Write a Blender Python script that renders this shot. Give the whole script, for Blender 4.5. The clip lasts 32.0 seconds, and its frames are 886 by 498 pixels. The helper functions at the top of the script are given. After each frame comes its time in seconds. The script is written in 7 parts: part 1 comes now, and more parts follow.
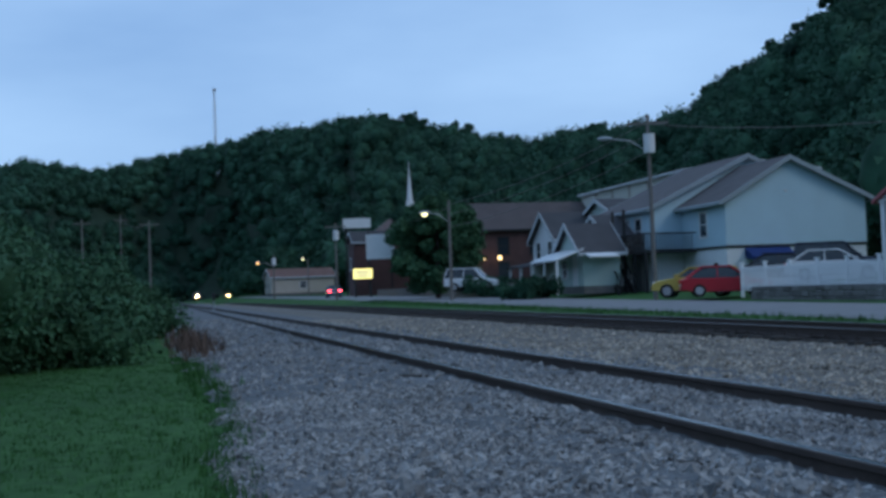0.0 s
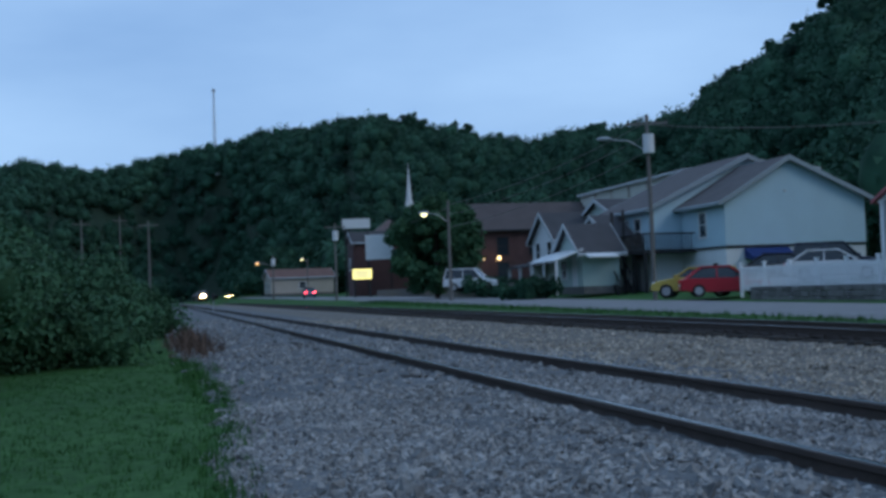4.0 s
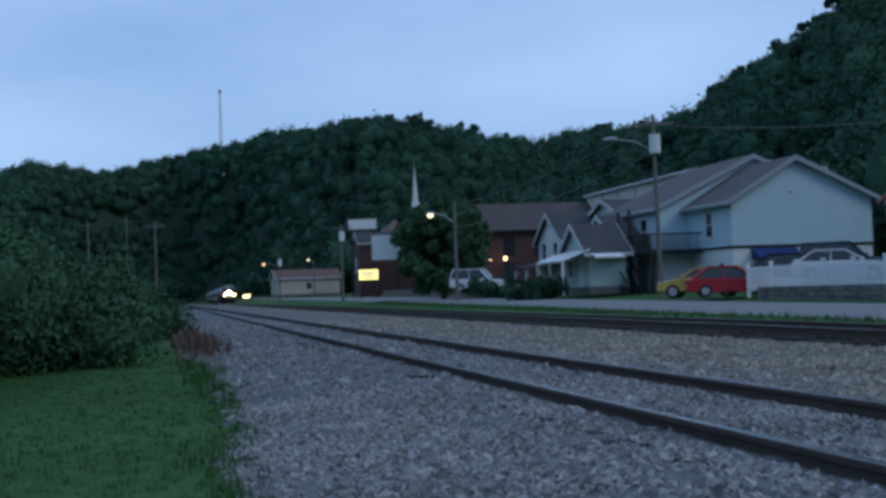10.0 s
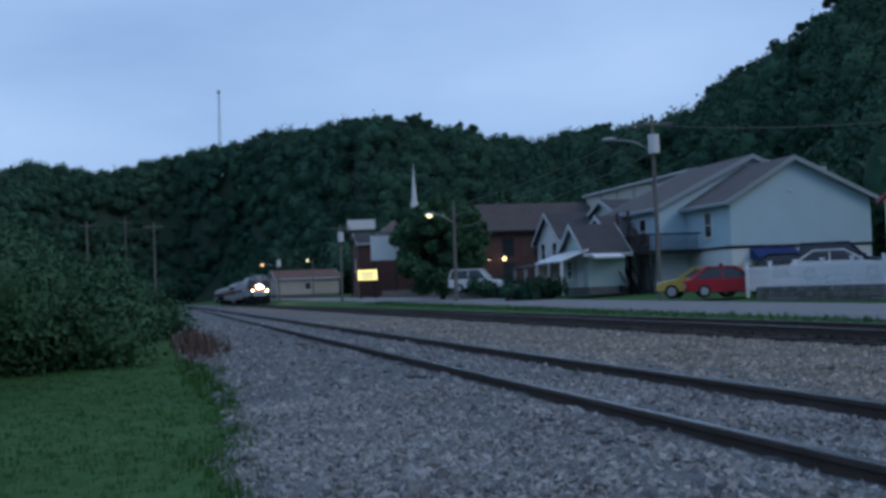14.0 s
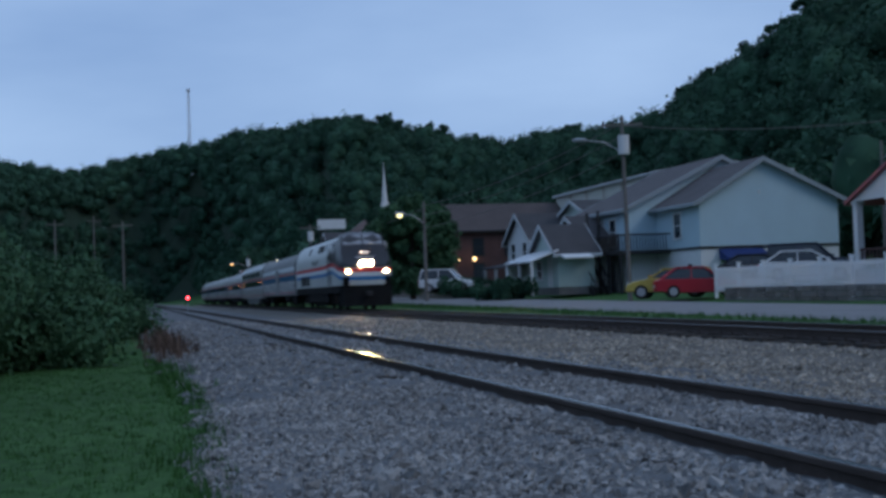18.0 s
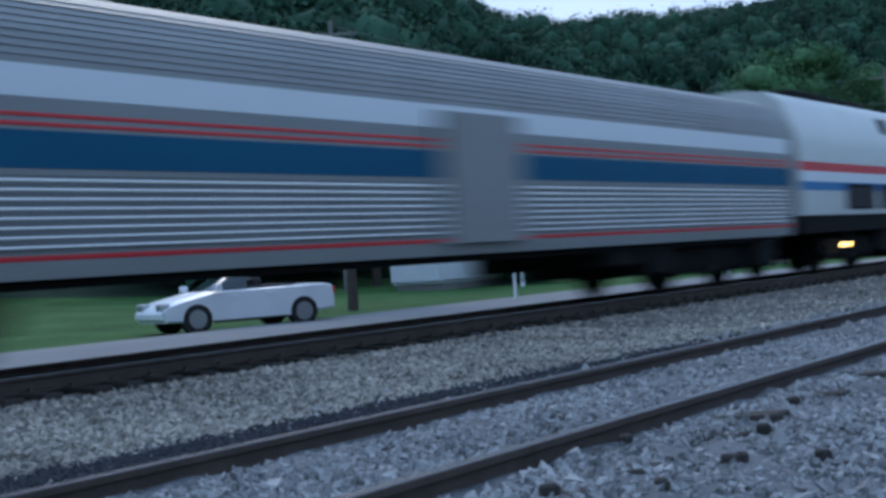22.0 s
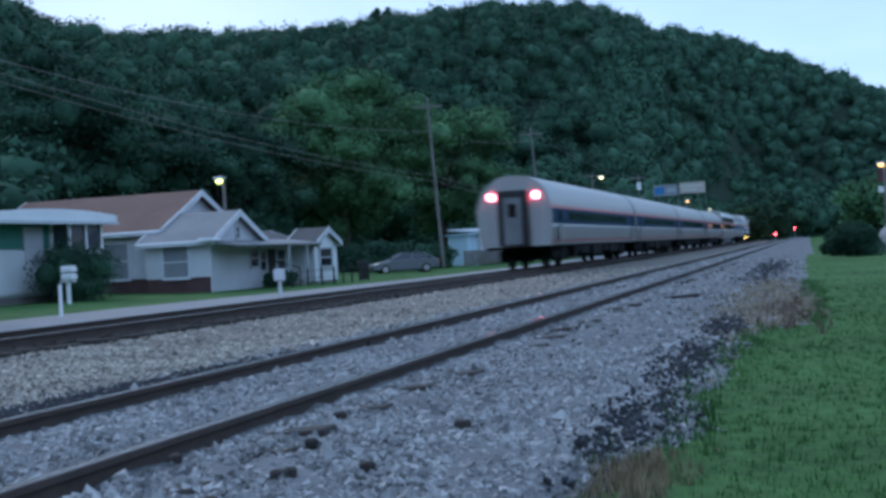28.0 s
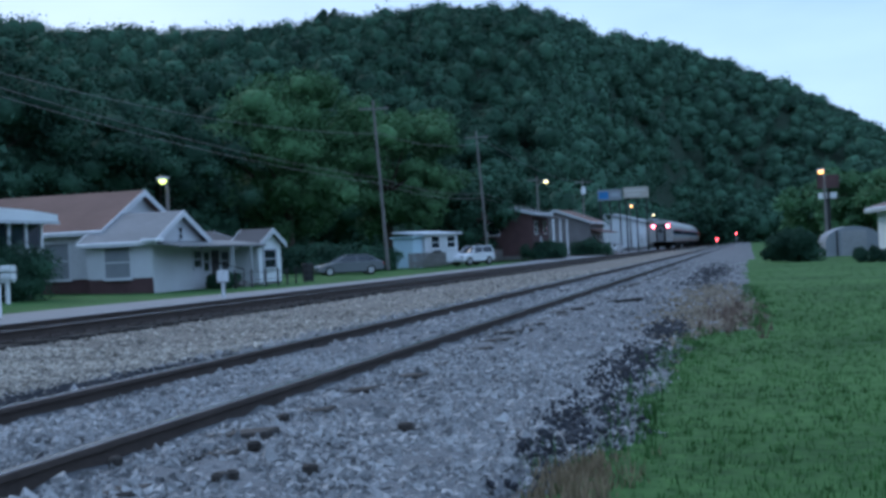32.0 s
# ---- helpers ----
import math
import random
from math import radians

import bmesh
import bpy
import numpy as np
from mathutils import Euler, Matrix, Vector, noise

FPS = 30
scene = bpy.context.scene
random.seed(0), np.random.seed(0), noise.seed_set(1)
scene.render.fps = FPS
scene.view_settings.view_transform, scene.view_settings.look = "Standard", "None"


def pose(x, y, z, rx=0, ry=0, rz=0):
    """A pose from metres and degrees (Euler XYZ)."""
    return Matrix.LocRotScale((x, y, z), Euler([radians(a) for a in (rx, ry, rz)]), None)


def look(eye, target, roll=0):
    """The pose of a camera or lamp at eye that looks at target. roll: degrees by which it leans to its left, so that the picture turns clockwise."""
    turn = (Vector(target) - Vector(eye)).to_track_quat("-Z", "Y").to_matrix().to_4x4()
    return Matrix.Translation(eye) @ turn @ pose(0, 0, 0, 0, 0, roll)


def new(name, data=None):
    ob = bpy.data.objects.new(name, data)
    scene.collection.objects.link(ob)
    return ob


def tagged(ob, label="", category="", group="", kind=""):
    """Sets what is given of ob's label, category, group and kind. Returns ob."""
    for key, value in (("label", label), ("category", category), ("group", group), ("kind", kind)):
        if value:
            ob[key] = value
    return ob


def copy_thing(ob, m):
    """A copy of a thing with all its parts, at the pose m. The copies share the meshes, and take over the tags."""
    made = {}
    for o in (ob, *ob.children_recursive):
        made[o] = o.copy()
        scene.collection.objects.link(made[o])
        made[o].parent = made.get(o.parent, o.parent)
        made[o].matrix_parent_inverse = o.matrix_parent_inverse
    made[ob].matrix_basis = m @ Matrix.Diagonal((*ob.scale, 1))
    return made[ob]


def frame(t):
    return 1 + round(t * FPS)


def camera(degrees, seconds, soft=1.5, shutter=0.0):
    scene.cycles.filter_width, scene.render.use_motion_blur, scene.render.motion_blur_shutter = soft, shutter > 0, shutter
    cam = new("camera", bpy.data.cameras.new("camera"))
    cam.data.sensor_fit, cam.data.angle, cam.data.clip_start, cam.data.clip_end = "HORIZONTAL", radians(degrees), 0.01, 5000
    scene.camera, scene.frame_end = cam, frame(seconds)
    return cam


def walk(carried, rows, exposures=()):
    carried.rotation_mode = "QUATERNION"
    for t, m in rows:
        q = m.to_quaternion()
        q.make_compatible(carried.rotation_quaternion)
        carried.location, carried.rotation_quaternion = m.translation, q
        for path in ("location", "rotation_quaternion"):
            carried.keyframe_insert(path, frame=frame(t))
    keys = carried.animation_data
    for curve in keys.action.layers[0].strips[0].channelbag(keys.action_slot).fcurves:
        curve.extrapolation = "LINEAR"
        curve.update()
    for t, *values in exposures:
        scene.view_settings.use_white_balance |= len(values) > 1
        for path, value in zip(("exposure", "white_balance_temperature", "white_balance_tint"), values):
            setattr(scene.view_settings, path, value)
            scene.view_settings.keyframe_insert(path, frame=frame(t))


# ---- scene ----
cam = camera(37.82, 32.0, soft=3.3, shutter=1.0)
EYE_Z = 0.835
# seconds, yaw, pitch, roll of the camera on its stand
PATH = [
    (0.0, 77.28, 1.87, 1.95),
    (9.0, 77.29, 1.91, 2.06),
    (9.4, 77.52, 1.91, 2.04),
    (11.0, 77.54, 1.92, 2.05),
    (13.0, 77.49, 1.91, 2.02),
    (14.5, 77.48, 1.94, 2.13),
    (16.5, 77.42, 1.94, 2.15),
    (17.0, 77.11, 1.92, 1.99),
    (17.4, 76.18, 1.91, 2.03),
    (18.0, 76.17, 1.88, 1.98),
    (18.5, 76.24, 1.88, 2.09),
    (18.8, 75.95, 1.95, 1.92),
    (19.0, 72.99, 1.90, 2.07),
    (19.2, 70.10, 1.96, 2.55),
    (19.4, 65.89, 1.84, 2.26),
    (19.6, 60.07, 1.87, 2.73),
    (19.8, 53.49, 1.81, 3.12),
    (20.0, 47.40, 1.85, 4.07),
    (20.2, 30.95, 0.89, 3.59),
    (20.5, 5.75, 0.06, 4.19),
    (20.7, -17.80, -0.28, 3.62),
    (21.0, -35.68, 1.32, 4.04),
    (21.2, -39.82, 1.11, 4.48),
    (21.5, -50.40, 0.75, 3.90),
    (22.0, -54.49, 0.61, 3.84),
    (23.5, -54.48, 0.63, 3.98),
    (24.0, -55.79, 0.59, 3.43),
    (24.5, -60.95, 0.50, 3.00),
    (25.0, -65.04, 0.45, 3.27),
    (25.5, -68.68, 0.33, 3.09),
    (26.0, -72.50, 0.24, 2.92),
    (26.5, -73.34, 0.19, 3.14),
    (28.5, -74.29, 0.15, 3.13),
    (29.0, -74.29, 0.09, 3.10),
    (29.5, -74.31, 0.22, 3.08),
    (30.0, -74.31, 0.20, 3.02),
    (30.5, -75.06, 0.14, 2.85),
    (31.0, -76.15, 0.12, 2.70),
    (31.5, -76.30, 0.14, 2.70),
    (32.0, -76.60, 0.18, 2.72),
]
walk(cam, [(t, pose(0, 0, EYE_Z, 90 + p, r, y)) for t, y, p, r in PATH],
     exposures=[(0.0, 0.0, 6180, 4), (9.0, -0.02, 6260, 6), (13.0, -0.02, 6400, 9), (16.5, -0.17, 6450, 10), (18.0, -0.2, 6450, 10), (19.6, -0.26, 6450, 10), (20.5, -0.2, 6450, 10), (21.0, 0.38, 6420, 9), (21.5, 0.58, 6400, 8), (22.0, 0.74, 6400, 8), (24.0, 0.88, 6400, 8), (26.5, 0.98, 6400, 8), (28.5, 0.9, 6400, 8), (32.0, 0.88, 6400, 8)])

# ---- sky and sun: dusk under thin overcast ----
world = bpy.data.worlds.new("dusk_sky")
scene.world = world
world.use_nodes = True
wn, wl = world.node_tree.nodes, world.node_tree.links
wn.clear()
w_out, w_bg = wn.new("ShaderNodeOutputWorld"), wn.new("ShaderNodeBackground")
w_sky = wn.new("ShaderNodeTexSky")
w_sky.sky_type, w_sky.sun_disc = "NISHITA", False
w_sky.sun_elevation, w_sky.sun_rotation = radians(8), radians(60)
w_sky.air_density, w_sky.dust_density, w_sky.ozone_density = 1.0, 0.6, 3.0
w_tc, w_map, w_noise = wn.new("ShaderNodeTexCoord"), wn.new("ShaderNodeMapping"), wn.new("ShaderNodeTexNoise")
w_map.inputs["Scale"].default_value = (1.0, 1.0, 3.5)
w_noise.inputs["Scale"].default_value, w_noise.inputs["Detail"].default_value = 2.2, 5.0
w_ramp = wn.new("ShaderNodeValToRGB")
w_ramp.color_ramp.elements[0].position, w_ramp.color_ramp.elements[1].position = 0.32, 0.68
w_ramp.color_ramp.elements[0].color = (0.255, 0.40, 0.69, 1)
w_ramp.color_ramp.elements[1].color = (0.39, 0.56, 0.86, 1)
w_scale = wn.new("ShaderNodeVectorMath")
w_scale.operation = "SCALE"
w_scale.inputs["Scale"].default_value = 0.08
w_mix = wn.new("ShaderNodeMix")
w_mix.data_type = "RGBA"
w_mix.inputs["Factor"].default_value = 0.86
wl.new(w_tc.outputs["Generated"], w_map.inputs["Vector"])
wl.new(w_map.outputs["Vector"], w_noise.inputs["Vector"])
wl.new(w_noise.outputs["Fac"], w_ramp.inputs["Fac"])
wl.new(w_sky.outputs["Color"], w_scale.inputs[0])
wl.new(w_scale.outputs["Vector"], w_mix.inputs["A"])
wl.new(w_ramp.outputs["Color"], w_mix.inputs["B"])
w_sep, w_glow, w_mul = wn.new("ShaderNodeSeparateXYZ"), wn.new("ShaderNodeMapRange"), wn.new("ShaderNodeVectorMath")
w_glow.interpolation_type = "SMOOTHSTEP"
for slot, value in (("From Min", -1.0), ("From Max", 0.4), ("To Min", 1.22), ("To Max", 1.0)):
    w_glow.inputs[slot].default_value = value
w_mul.operation = "SCALE"
wl.new(w_tc.outputs["Generated"], w_sep.inputs["Vector"])
wl.new(w_sep.outputs["X"], w_glow.inputs["Value"])
wl.new(w_mix.outputs["Result"], w_mul.inputs[0])
wl.new(w_glow.outputs["Result"], w_mul.inputs["Scale"])
wl.new(w_mul.outputs["Vector"], w_bg.inputs["Color"])
wl.new(w_bg.outputs["Background"], w_out.inputs["Surface"])
w_bg.inputs["Strength"].default_value = 1.0
sun = new("sun", bpy.data.lights.new("sun", "SUN"))
sun.data.energy, sun.data.angle, sun.data.color = 0.5, radians(25), (1.0, 0.95, 0.92)
sun.matrix_world = look((0, 0, 80), (-60, -60, 20))


# ---- small building helpers ----
def part(name, bm, material, parent, label="", smooth=False):
    """One mesh object under a thing or a part."""
    me = bpy.data.meshes.new(name)
    bmesh.ops.recalc_face_normals(bm, faces=bm.faces)
    bm.to_mesh(me)
    bm.free()
    me.materials.append(material)
    if smooth:
        me.shade_smooth()
        me.set_sharp_from_angle(angle=radians(38))
    ob = new(name, me)
    ob.parent = parent
    if label:
        tagged(ob, label=label)
    return ob


def thing(name, label, category, m=Matrix(), group="", kind=""):
    ob = new(name)
    ob.empty_display_size = 0.3
    ob.matrix_world = m
    return tagged(ob, label, category, group, kind)


def single(name, bm, material, label, category, m=Matrix(), group="", kind="", smooth=False):
    ob = part(name, bm, material, None, smooth=smooth)
    ob.matrix_world = m
    return tagged(ob, label, category, group, kind)


def BM():
    return bmesh.new()


def bx(bm, x0, x1, y0, y1, z0, z1):
    v = [bm.verts.new((x, y, z)) for x in (x0, x1) for y in (y0, y1) for z in (z0, z1)]
    for f in ((0, 1, 3, 2), (4, 6, 7, 5), (0, 4, 5, 1), (2, 3, 7, 6), (0, 2, 6, 4), (1, 5, 7, 3)):
        bm.faces.new([v[i] for i in f])
    return bm


def rbx(bm, x0, x1, y0, y1, z0, z1, r=0.02, seg=1):
    b = BM()
    bx(b, x0, x1, y0, y1, z0, z1)
    bmesh.ops.bevel(b, geom=b.edges[:], offset=r, segments=seg, affect="EDGES")
    me = bpy.data.meshes.new("tmp")
    b.to_mesh(me)
    b.free()
    bm.from_mesh(me)
    bpy.data.meshes.remove(me)
    return bm


def prism(bm, poly, axis, a, b):
    """A polygon in the two other axes, pushed along one axis from a to b."""
    def at(p, s):
        return {"x": (s, p[0], p[1]), "y": (p[0], s, p[1]), "z": (p[0], p[1], s)}[axis]
    lo = [bm.verts.new(at(p, a)) for p in poly]
    hi = [bm.verts.new(at(p, b)) for p in poly]
    n = len(poly)
    bm.faces.new(lo)
    bm.faces.new(hi[::-1])
    for i in range(n):
        bm.faces.new((lo[i], hi[i], hi[(i + 1) % n], lo[(i + 1) % n]))
    return bm


def rod(bm, p, q, r0, r1=None, n=8):
    p, q = Vector(p), Vector(q)
    r1 = r0 if r1 is None else r1
    m = (q - p).to_track_quat("Z", "Y").to_matrix()
    rings = []
    for c, r in ((p, r0), (q, r1)):
        rings.append([bm.verts.new(c + m @ Vector((r * math.cos(2 * math.pi * i / n), r * math.sin(2 * math.pi * i / n), 0))) for i in range(n)])
    for i in range(n):
        bm.faces.new((rings[0][i], rings[0][(i + 1) % n], rings[1][(i + 1) % n], rings[1][i]))
    bm.faces.new(rings[0][::-1])
    bm.faces.new(rings[1])
    return bm


def loft(bm, rings, cap=True):
    """Rings of equal length, each a list of points, joined to one skin."""
    vs = [[bm.verts.new(p) for p in ring] for ring in rings]
    n = len(vs[0])
    for a, b in zip(vs, vs[1:]):
        for i in range(n):
            bm.faces.new((a[i], a[(i + 1) % n], b[(i + 1) % n], b[i]))
    if cap:
        bm.faces.new(vs[0][::-1])
        bm.faces.new(vs[-1])
    return bm


def ball(bm, c, r, sx=1, sy=1, sz=1, u=10, v=7):
    s = bmesh.ops.create_uvsphere(bm, u_segments=u, v_segments=v, radius=r)
    for vert in s["verts"]:
        vert.co = Vector((c[0] + vert.co.x * sx, c[1] + vert.co.y * sy, c[2] + vert.co.z * sz))
    return bm


def raw_mesh(name, verts, faces, material, smooth=False):
    """A mesh from numpy arrays: verts n x 3, faces m x 3 or m x 4."""
    me = bpy.data.meshes.new(name)
    n, k = faces.shape
    me.vertices.add(len(verts))
    me.vertices.foreach_set("co", np.ascontiguousarray(verts, dtype=np.float32).ravel())
    me.loops.add(n * k)
    me.loops.foreach_set("vertex_index", np.ascontiguousarray(faces, dtype=np.int32).ravel())
    me.polygons.add(n)
    me.polygons.foreach_set("loop_start", np.arange(0, n * k, k, dtype=np.int32))
    me.polygons.foreach_set("use_smooth", np.full(n, smooth))
    me.update(calc_edges=True)
    me.materials.append(material)
    return me


# ---- materials ----
def mat(name, color, rough=0.7, metal=0.0, var=0.25, scale=3.0, fine=40.0, bump=0.3, spec=0.4, island=0.0, obj=0.0, tint=None, depth=0.02):
    """Paint, stone, wood, leaf: one base colour, varied at a broad and a fine scale, with relief."""
    m = bpy.data.materials.new(name)
    m.use_nodes = True
    nt = m.node_tree
    nd, lk = nt.nodes, nt.links
    b = nd["Principled BSDF"]
    b.inputs["Roughness"].default_value, b.inputs["Metallic"].default_value = rough, metal
    b.inputs["Specular IOR Level"].default_value = spec
    tc = nd.new("ShaderNodeTexCoord")
    n1, n2 = nd.new("ShaderNodeTexNoise"), nd.new("ShaderNodeTexNoise")
    n1.inputs["Scale"].default_value, n1.inputs["Detail"].default_value = scale, 4
    n2.inputs["Scale"].default_value, n2.inputs["Detail"].default_value = fine, 3
    for n in (n1, n2):
        lk.new(tc.outputs["Object"], n.inputs["Vector"])
    add = nd.new("ShaderNodeMath")
    add.operation = "ADD"
    lk.new(n1.outputs["Fac"], add.inputs[0])
    lk.new(n2.outputs["Fac"], add.inputs[1])
    last = add.outputs[0]
    if island or obj:
        src = nd.new("ShaderNodeNewGeometry" if island else "ShaderNodeObjectInfo")
        ma = nd.new("ShaderNodeMath")
        ma.operation = "MULTIPLY_ADD"
        lk.new(src.outputs["Random Per Island" if island else "Random"], ma.inputs[0])
        ma.inputs[1].default_value = (island or obj) * 2
        lk.new(last, ma.inputs[2])
        sub = nd.new("ShaderNodeMath")
        sub.operation = "SUBTRACT"
        lk.new(ma.outputs[0], sub.inputs[0])
        sub.inputs[1].default_value = island or obj
        last = sub.outputs[0]
    rp = nd.new("ShaderNodeMapRange")
    rp.inputs["From Min"].default_value, rp.inputs["From Max"].default_value = 0.55, 1.45
    lk.new(last, rp.inputs["Value"])
    mx = nd.new("ShaderNodeMix")
    mx.data_type = "RGBA"
    lo = [c * (1 - var) for c in color]
    hi = [min(1, c * (1 + var)) for c in (tint or color)]
    mx.inputs["A"].default_value, mx.inputs["B"].default_value = (*lo, 1), (*hi, 1)
    lk.new(rp.outputs["Result"], mx.inputs["Factor"])
    lk.new(mx.outputs["Result"], b.inputs["Base Color"])
    if bump:
        bp = nd.new("ShaderNodeBump")
        bp.inputs["Strength"].default_value, bp.inputs["Distance"].default_value = bump, depth
        lk.new(n2.outputs["Fac"], bp.inputs["Height"])
        lk.new(bp.outputs["Normal"], b.inputs["Normal"])
    return m


def glow(name, color, strength):
    m = bpy.data.materials.new(name)
    m.use_nodes = True
    b = m.node_tree.nodes["Principled BSDF"]
    b.inputs["Base Color"].default_value = (*color, 1)
    b.inputs["Emission Color"].default_value, b.inputs["Emission Strength"].default_value = (*color, 1), strength
    return m


def glass(name, color=(0.02, 0.03, 0.04), rough=0.06):
    m = bpy.data.materials.new(name)
    m.use_nodes = True
    b = m.node_tree.nodes["Principled BSDF"]
    b.inputs["Base Color"].default_value, b.inputs["Roughness"].default_value = (*color, 1), rough
    b.inputs["Specular IOR Level"].default_value = 0.6
    return m


M_GRASS = mat("grass_soil", (0.029, 0.088, 0.027), 0.95, var=0.5, scale=0.35, fine=9, bump=0.6, tint=(0.052, 0.118, 0.036), spec=0.1)
M_BLADE = mat("grass_blade", (0.027, 0.092, 0.023), 0.8, var=0.4, scale=0.5, fine=3, bump=0, island=0.25, spec=0.15, tint=(0.049, 0.128, 0.035))
M_BALLAST = mat("ballast_bed", (0.148, 0.154, 0.160), 0.95, var=0.5, scale=1.2, fine=22, bump=1.0, depth=0.05, spec=0.2)
M_STONE = mat("ballast_stone", (0.196, 0.197, 0.199), 0.9, var=0.48, scale=0.5, fine=30, bump=0.3, island=0.36, spec=0.2, tint=(0.270, 0.267, 0.262))
M_BUFF = mat("buff_ballast_stone", (0.255, 0.234, 0.205), 0.9, var=0.5, scale=0.5, fine=30, bump=0.3, island=0.42, spec=0.2, tint=(0.345, 0.308, 0.258))
M_BUFFBED = mat("buff_ballast_bed", (0.180, 0.164, 0.143), 0.95, var=0.5, scale=1.2, fine=22, bump=1.0, depth=0.05, spec=0.2)
M_COAL = mat("dark_fines", (0.036, 0.039, 0.046), 0.95, var=0.4, scale=2, fine=25, bump=1.0, depth=0.03)
M_RAIL = mat("rusty_rail_web", (0.062, 0.046, 0.039), 0.85, metal=0.0, var=0.4, scale=4, fine=60, bump=0.3, depth=0.004)
M_HEAD = mat("polished_rail_head", (0.30, 0.30, 0.32), 0.2, metal=1.0, var=0.15, scale=3, fine=60, bump=0.05, depth=0.002)
M_TIE = mat("weathered_tie", (0.040, 0.034, 0.030), 0.9, var=0.4, scale=6, fine=50, bump=0.8, obj=0.3, depth=0.01)
M_ROAD = mat("worn_asphalt", (0.20, 0.20, 0.205), 0.9, var=0.18, scale=0.6, fine=30, bump=0.4, depth=0.01)
# leaf green leaned to blue, with the hills' haze put into the colour
M_LEAF = mat("hazy_woodland_leaf", (0.021, 0.055, 0.040), 0.8, var=0.6, scale=0.10, fine=0.3, bump=0, island=0.16, spec=0.1, tint=(0.037, 0.090, 0.055))
M_LITTER = mat("woodland_floor", (0.026, 0.046, 0.030), 0.95, var=0.4, scale=0.15, fine=1.0, bump=0.4, spec=0.1)
M_LEAF2 = mat("broadleaf", (0.055, 0.134, 0.062), 0.75, var=0.5, scale=0.25, fine=1.2, bump=0, island=0.2, spec=0.15, tint=(0.074, 0.168, 0.074))
# paler leaf for the far slope, distance haze put into its base colour
M_LEAF3 = mat("hazed_hillside_leaf", (0.031, 0.076, 0.054), 0.8, var=0.5, scale=0.10, fine=0.3, bump=0, island=0.16, spec=0.1, tint=(0.050, 0.116, 0.072))
M_BUSH = mat("thicket_leaf", (0.030, 0.078, 0.036), 0.75, var=0.55, scale=0.4, fine=2.0, bump=0, island=0.14, spec=0.15, tint=(0.056, 0.125, 0.064))
M_BARK = mat("bark", (0.07, 0.055, 0.045), 0.95, var=0.4, scale=3, fine=20, bump=0.9, depth=0.03)
M_POLE = mat("weathered_pole_wood", (0.17, 0.16, 0.15), 0.9, var=0.3, scale=2, fine=30, bump=0.5)
M_STEEL = mat("galvanised_steel", (0.42, 0.44, 0.46), 0.45, metal=0.7, var=0.15, scale=5, fine=60, bump=0.1)
M_DARK = mat("dark_metal", (0.03, 0.03, 0.032), 0.7, metal=0.2, var=0.3, scale=4, fine=40, bump=0.3)
M_WHITE = mat("white_paint", (0.72, 0.73, 0.74), 0.6, var=0.08, scale=1.5, fine=30, bump=0.15)
M_GLASS = glass("window_glass")
M_RUBBER = mat("tyre_rubber", (0.02, 0.02, 0.02), 0.85, var=0.3, scale=6, fine=50, bump=0.3)
M_RIM = mat("alloy_rim", (0.5, 0.5, 0.52), 0.35, metal=0.8, var=0.1, scale=8, fine=50, bump=0.05)
M_RED_GLOW = glow("red_lens", (1.0, 0.06, 0.08), 12)


# ---- the lie of the land ----
def lerp(x, xs, ys):
    return np.interp(x, xs, ys)


MAIN_SLOPE, MAIN_Y, MAIN_Z = -0.015, 11.95, -0.03
SIDE_Y = 3.86


def side_y(x):
    """The siding bears away a little on the town side."""
    return SIDE_Y + 0.008 * np.maximum(0.0, -x)


def main_y(x):
    """The main line converges on the siding and then runs on beside it."""
    return MAIN_Y + MAIN_SLOPE * np.where(x < 0, x, 40.0 * (1 - np.exp(-np.maximum(x, 0) / 40.0)))


def main_turn(x):
    return math.degrees(math.atan(MAIN_SLOPE * (1.0 if x < 0 else math.exp(-x / 40.0))))


def road_z(x):
    return lerp(x, [-400, -130, -50, -25, 0, 18, 34, 50, 70, 110, 200, 400], [1.1, 0.40, -0.12, -0.22, -0.27, -0.28, -0.34, -0.39, -0.40, -0.36, -0.25, -0.1])


def road_near(x):
    return lerp(x, [-400, -130, -50, -30, 0, 18, 34, 60, 100, 150, 300, 420], [26, 19.2, 19.0, 18.2, 15.6, 14.8, 15.2, 14.8, 15.0, 16.0, 15.0, 15.0])




def road_w(x):
    return lerp(x, [-60, -20, 18, 34, 60, 100, 150, 300], [5.8, 5.4, 3.9, 4.5, 3.7, 4.0, 5.0, 5.0])


# skyline: azimuth (left positive), its elevation with the trees, its distance, the foot of the slope
# past 110 degrees: unseen hills behind, raised to cut skylight on the near sides
SKY_AZ = [-180, -130, -110, -98, -95.7, -92, -87.3, -83.7, -81.3, -77, -72.5, -68.3, -60, -57, -52, -30, 0, 30, 50, 59.4, 62, 65.4, 66, 68.9, 70.1, 73.6, 77.9, 80.4, 84.6, 89, 92, 95, 97, 110, 130, 180]
SKY_EL = [12, 12, 7, 3.6, 4.4, 6.7, 8.7, 9.5, 10.5, 10.8, 10.35, 9.85, 9.8, 10.6, 13.4, 15, 17, 16, 14, 11.0, 9.6, 7.8, 7.1, 6.45, 6.6, 6.15, 7.25, 7.35, 7.1, 6.4, 5.75, 6.1, 5.5, 7, 12, 12]
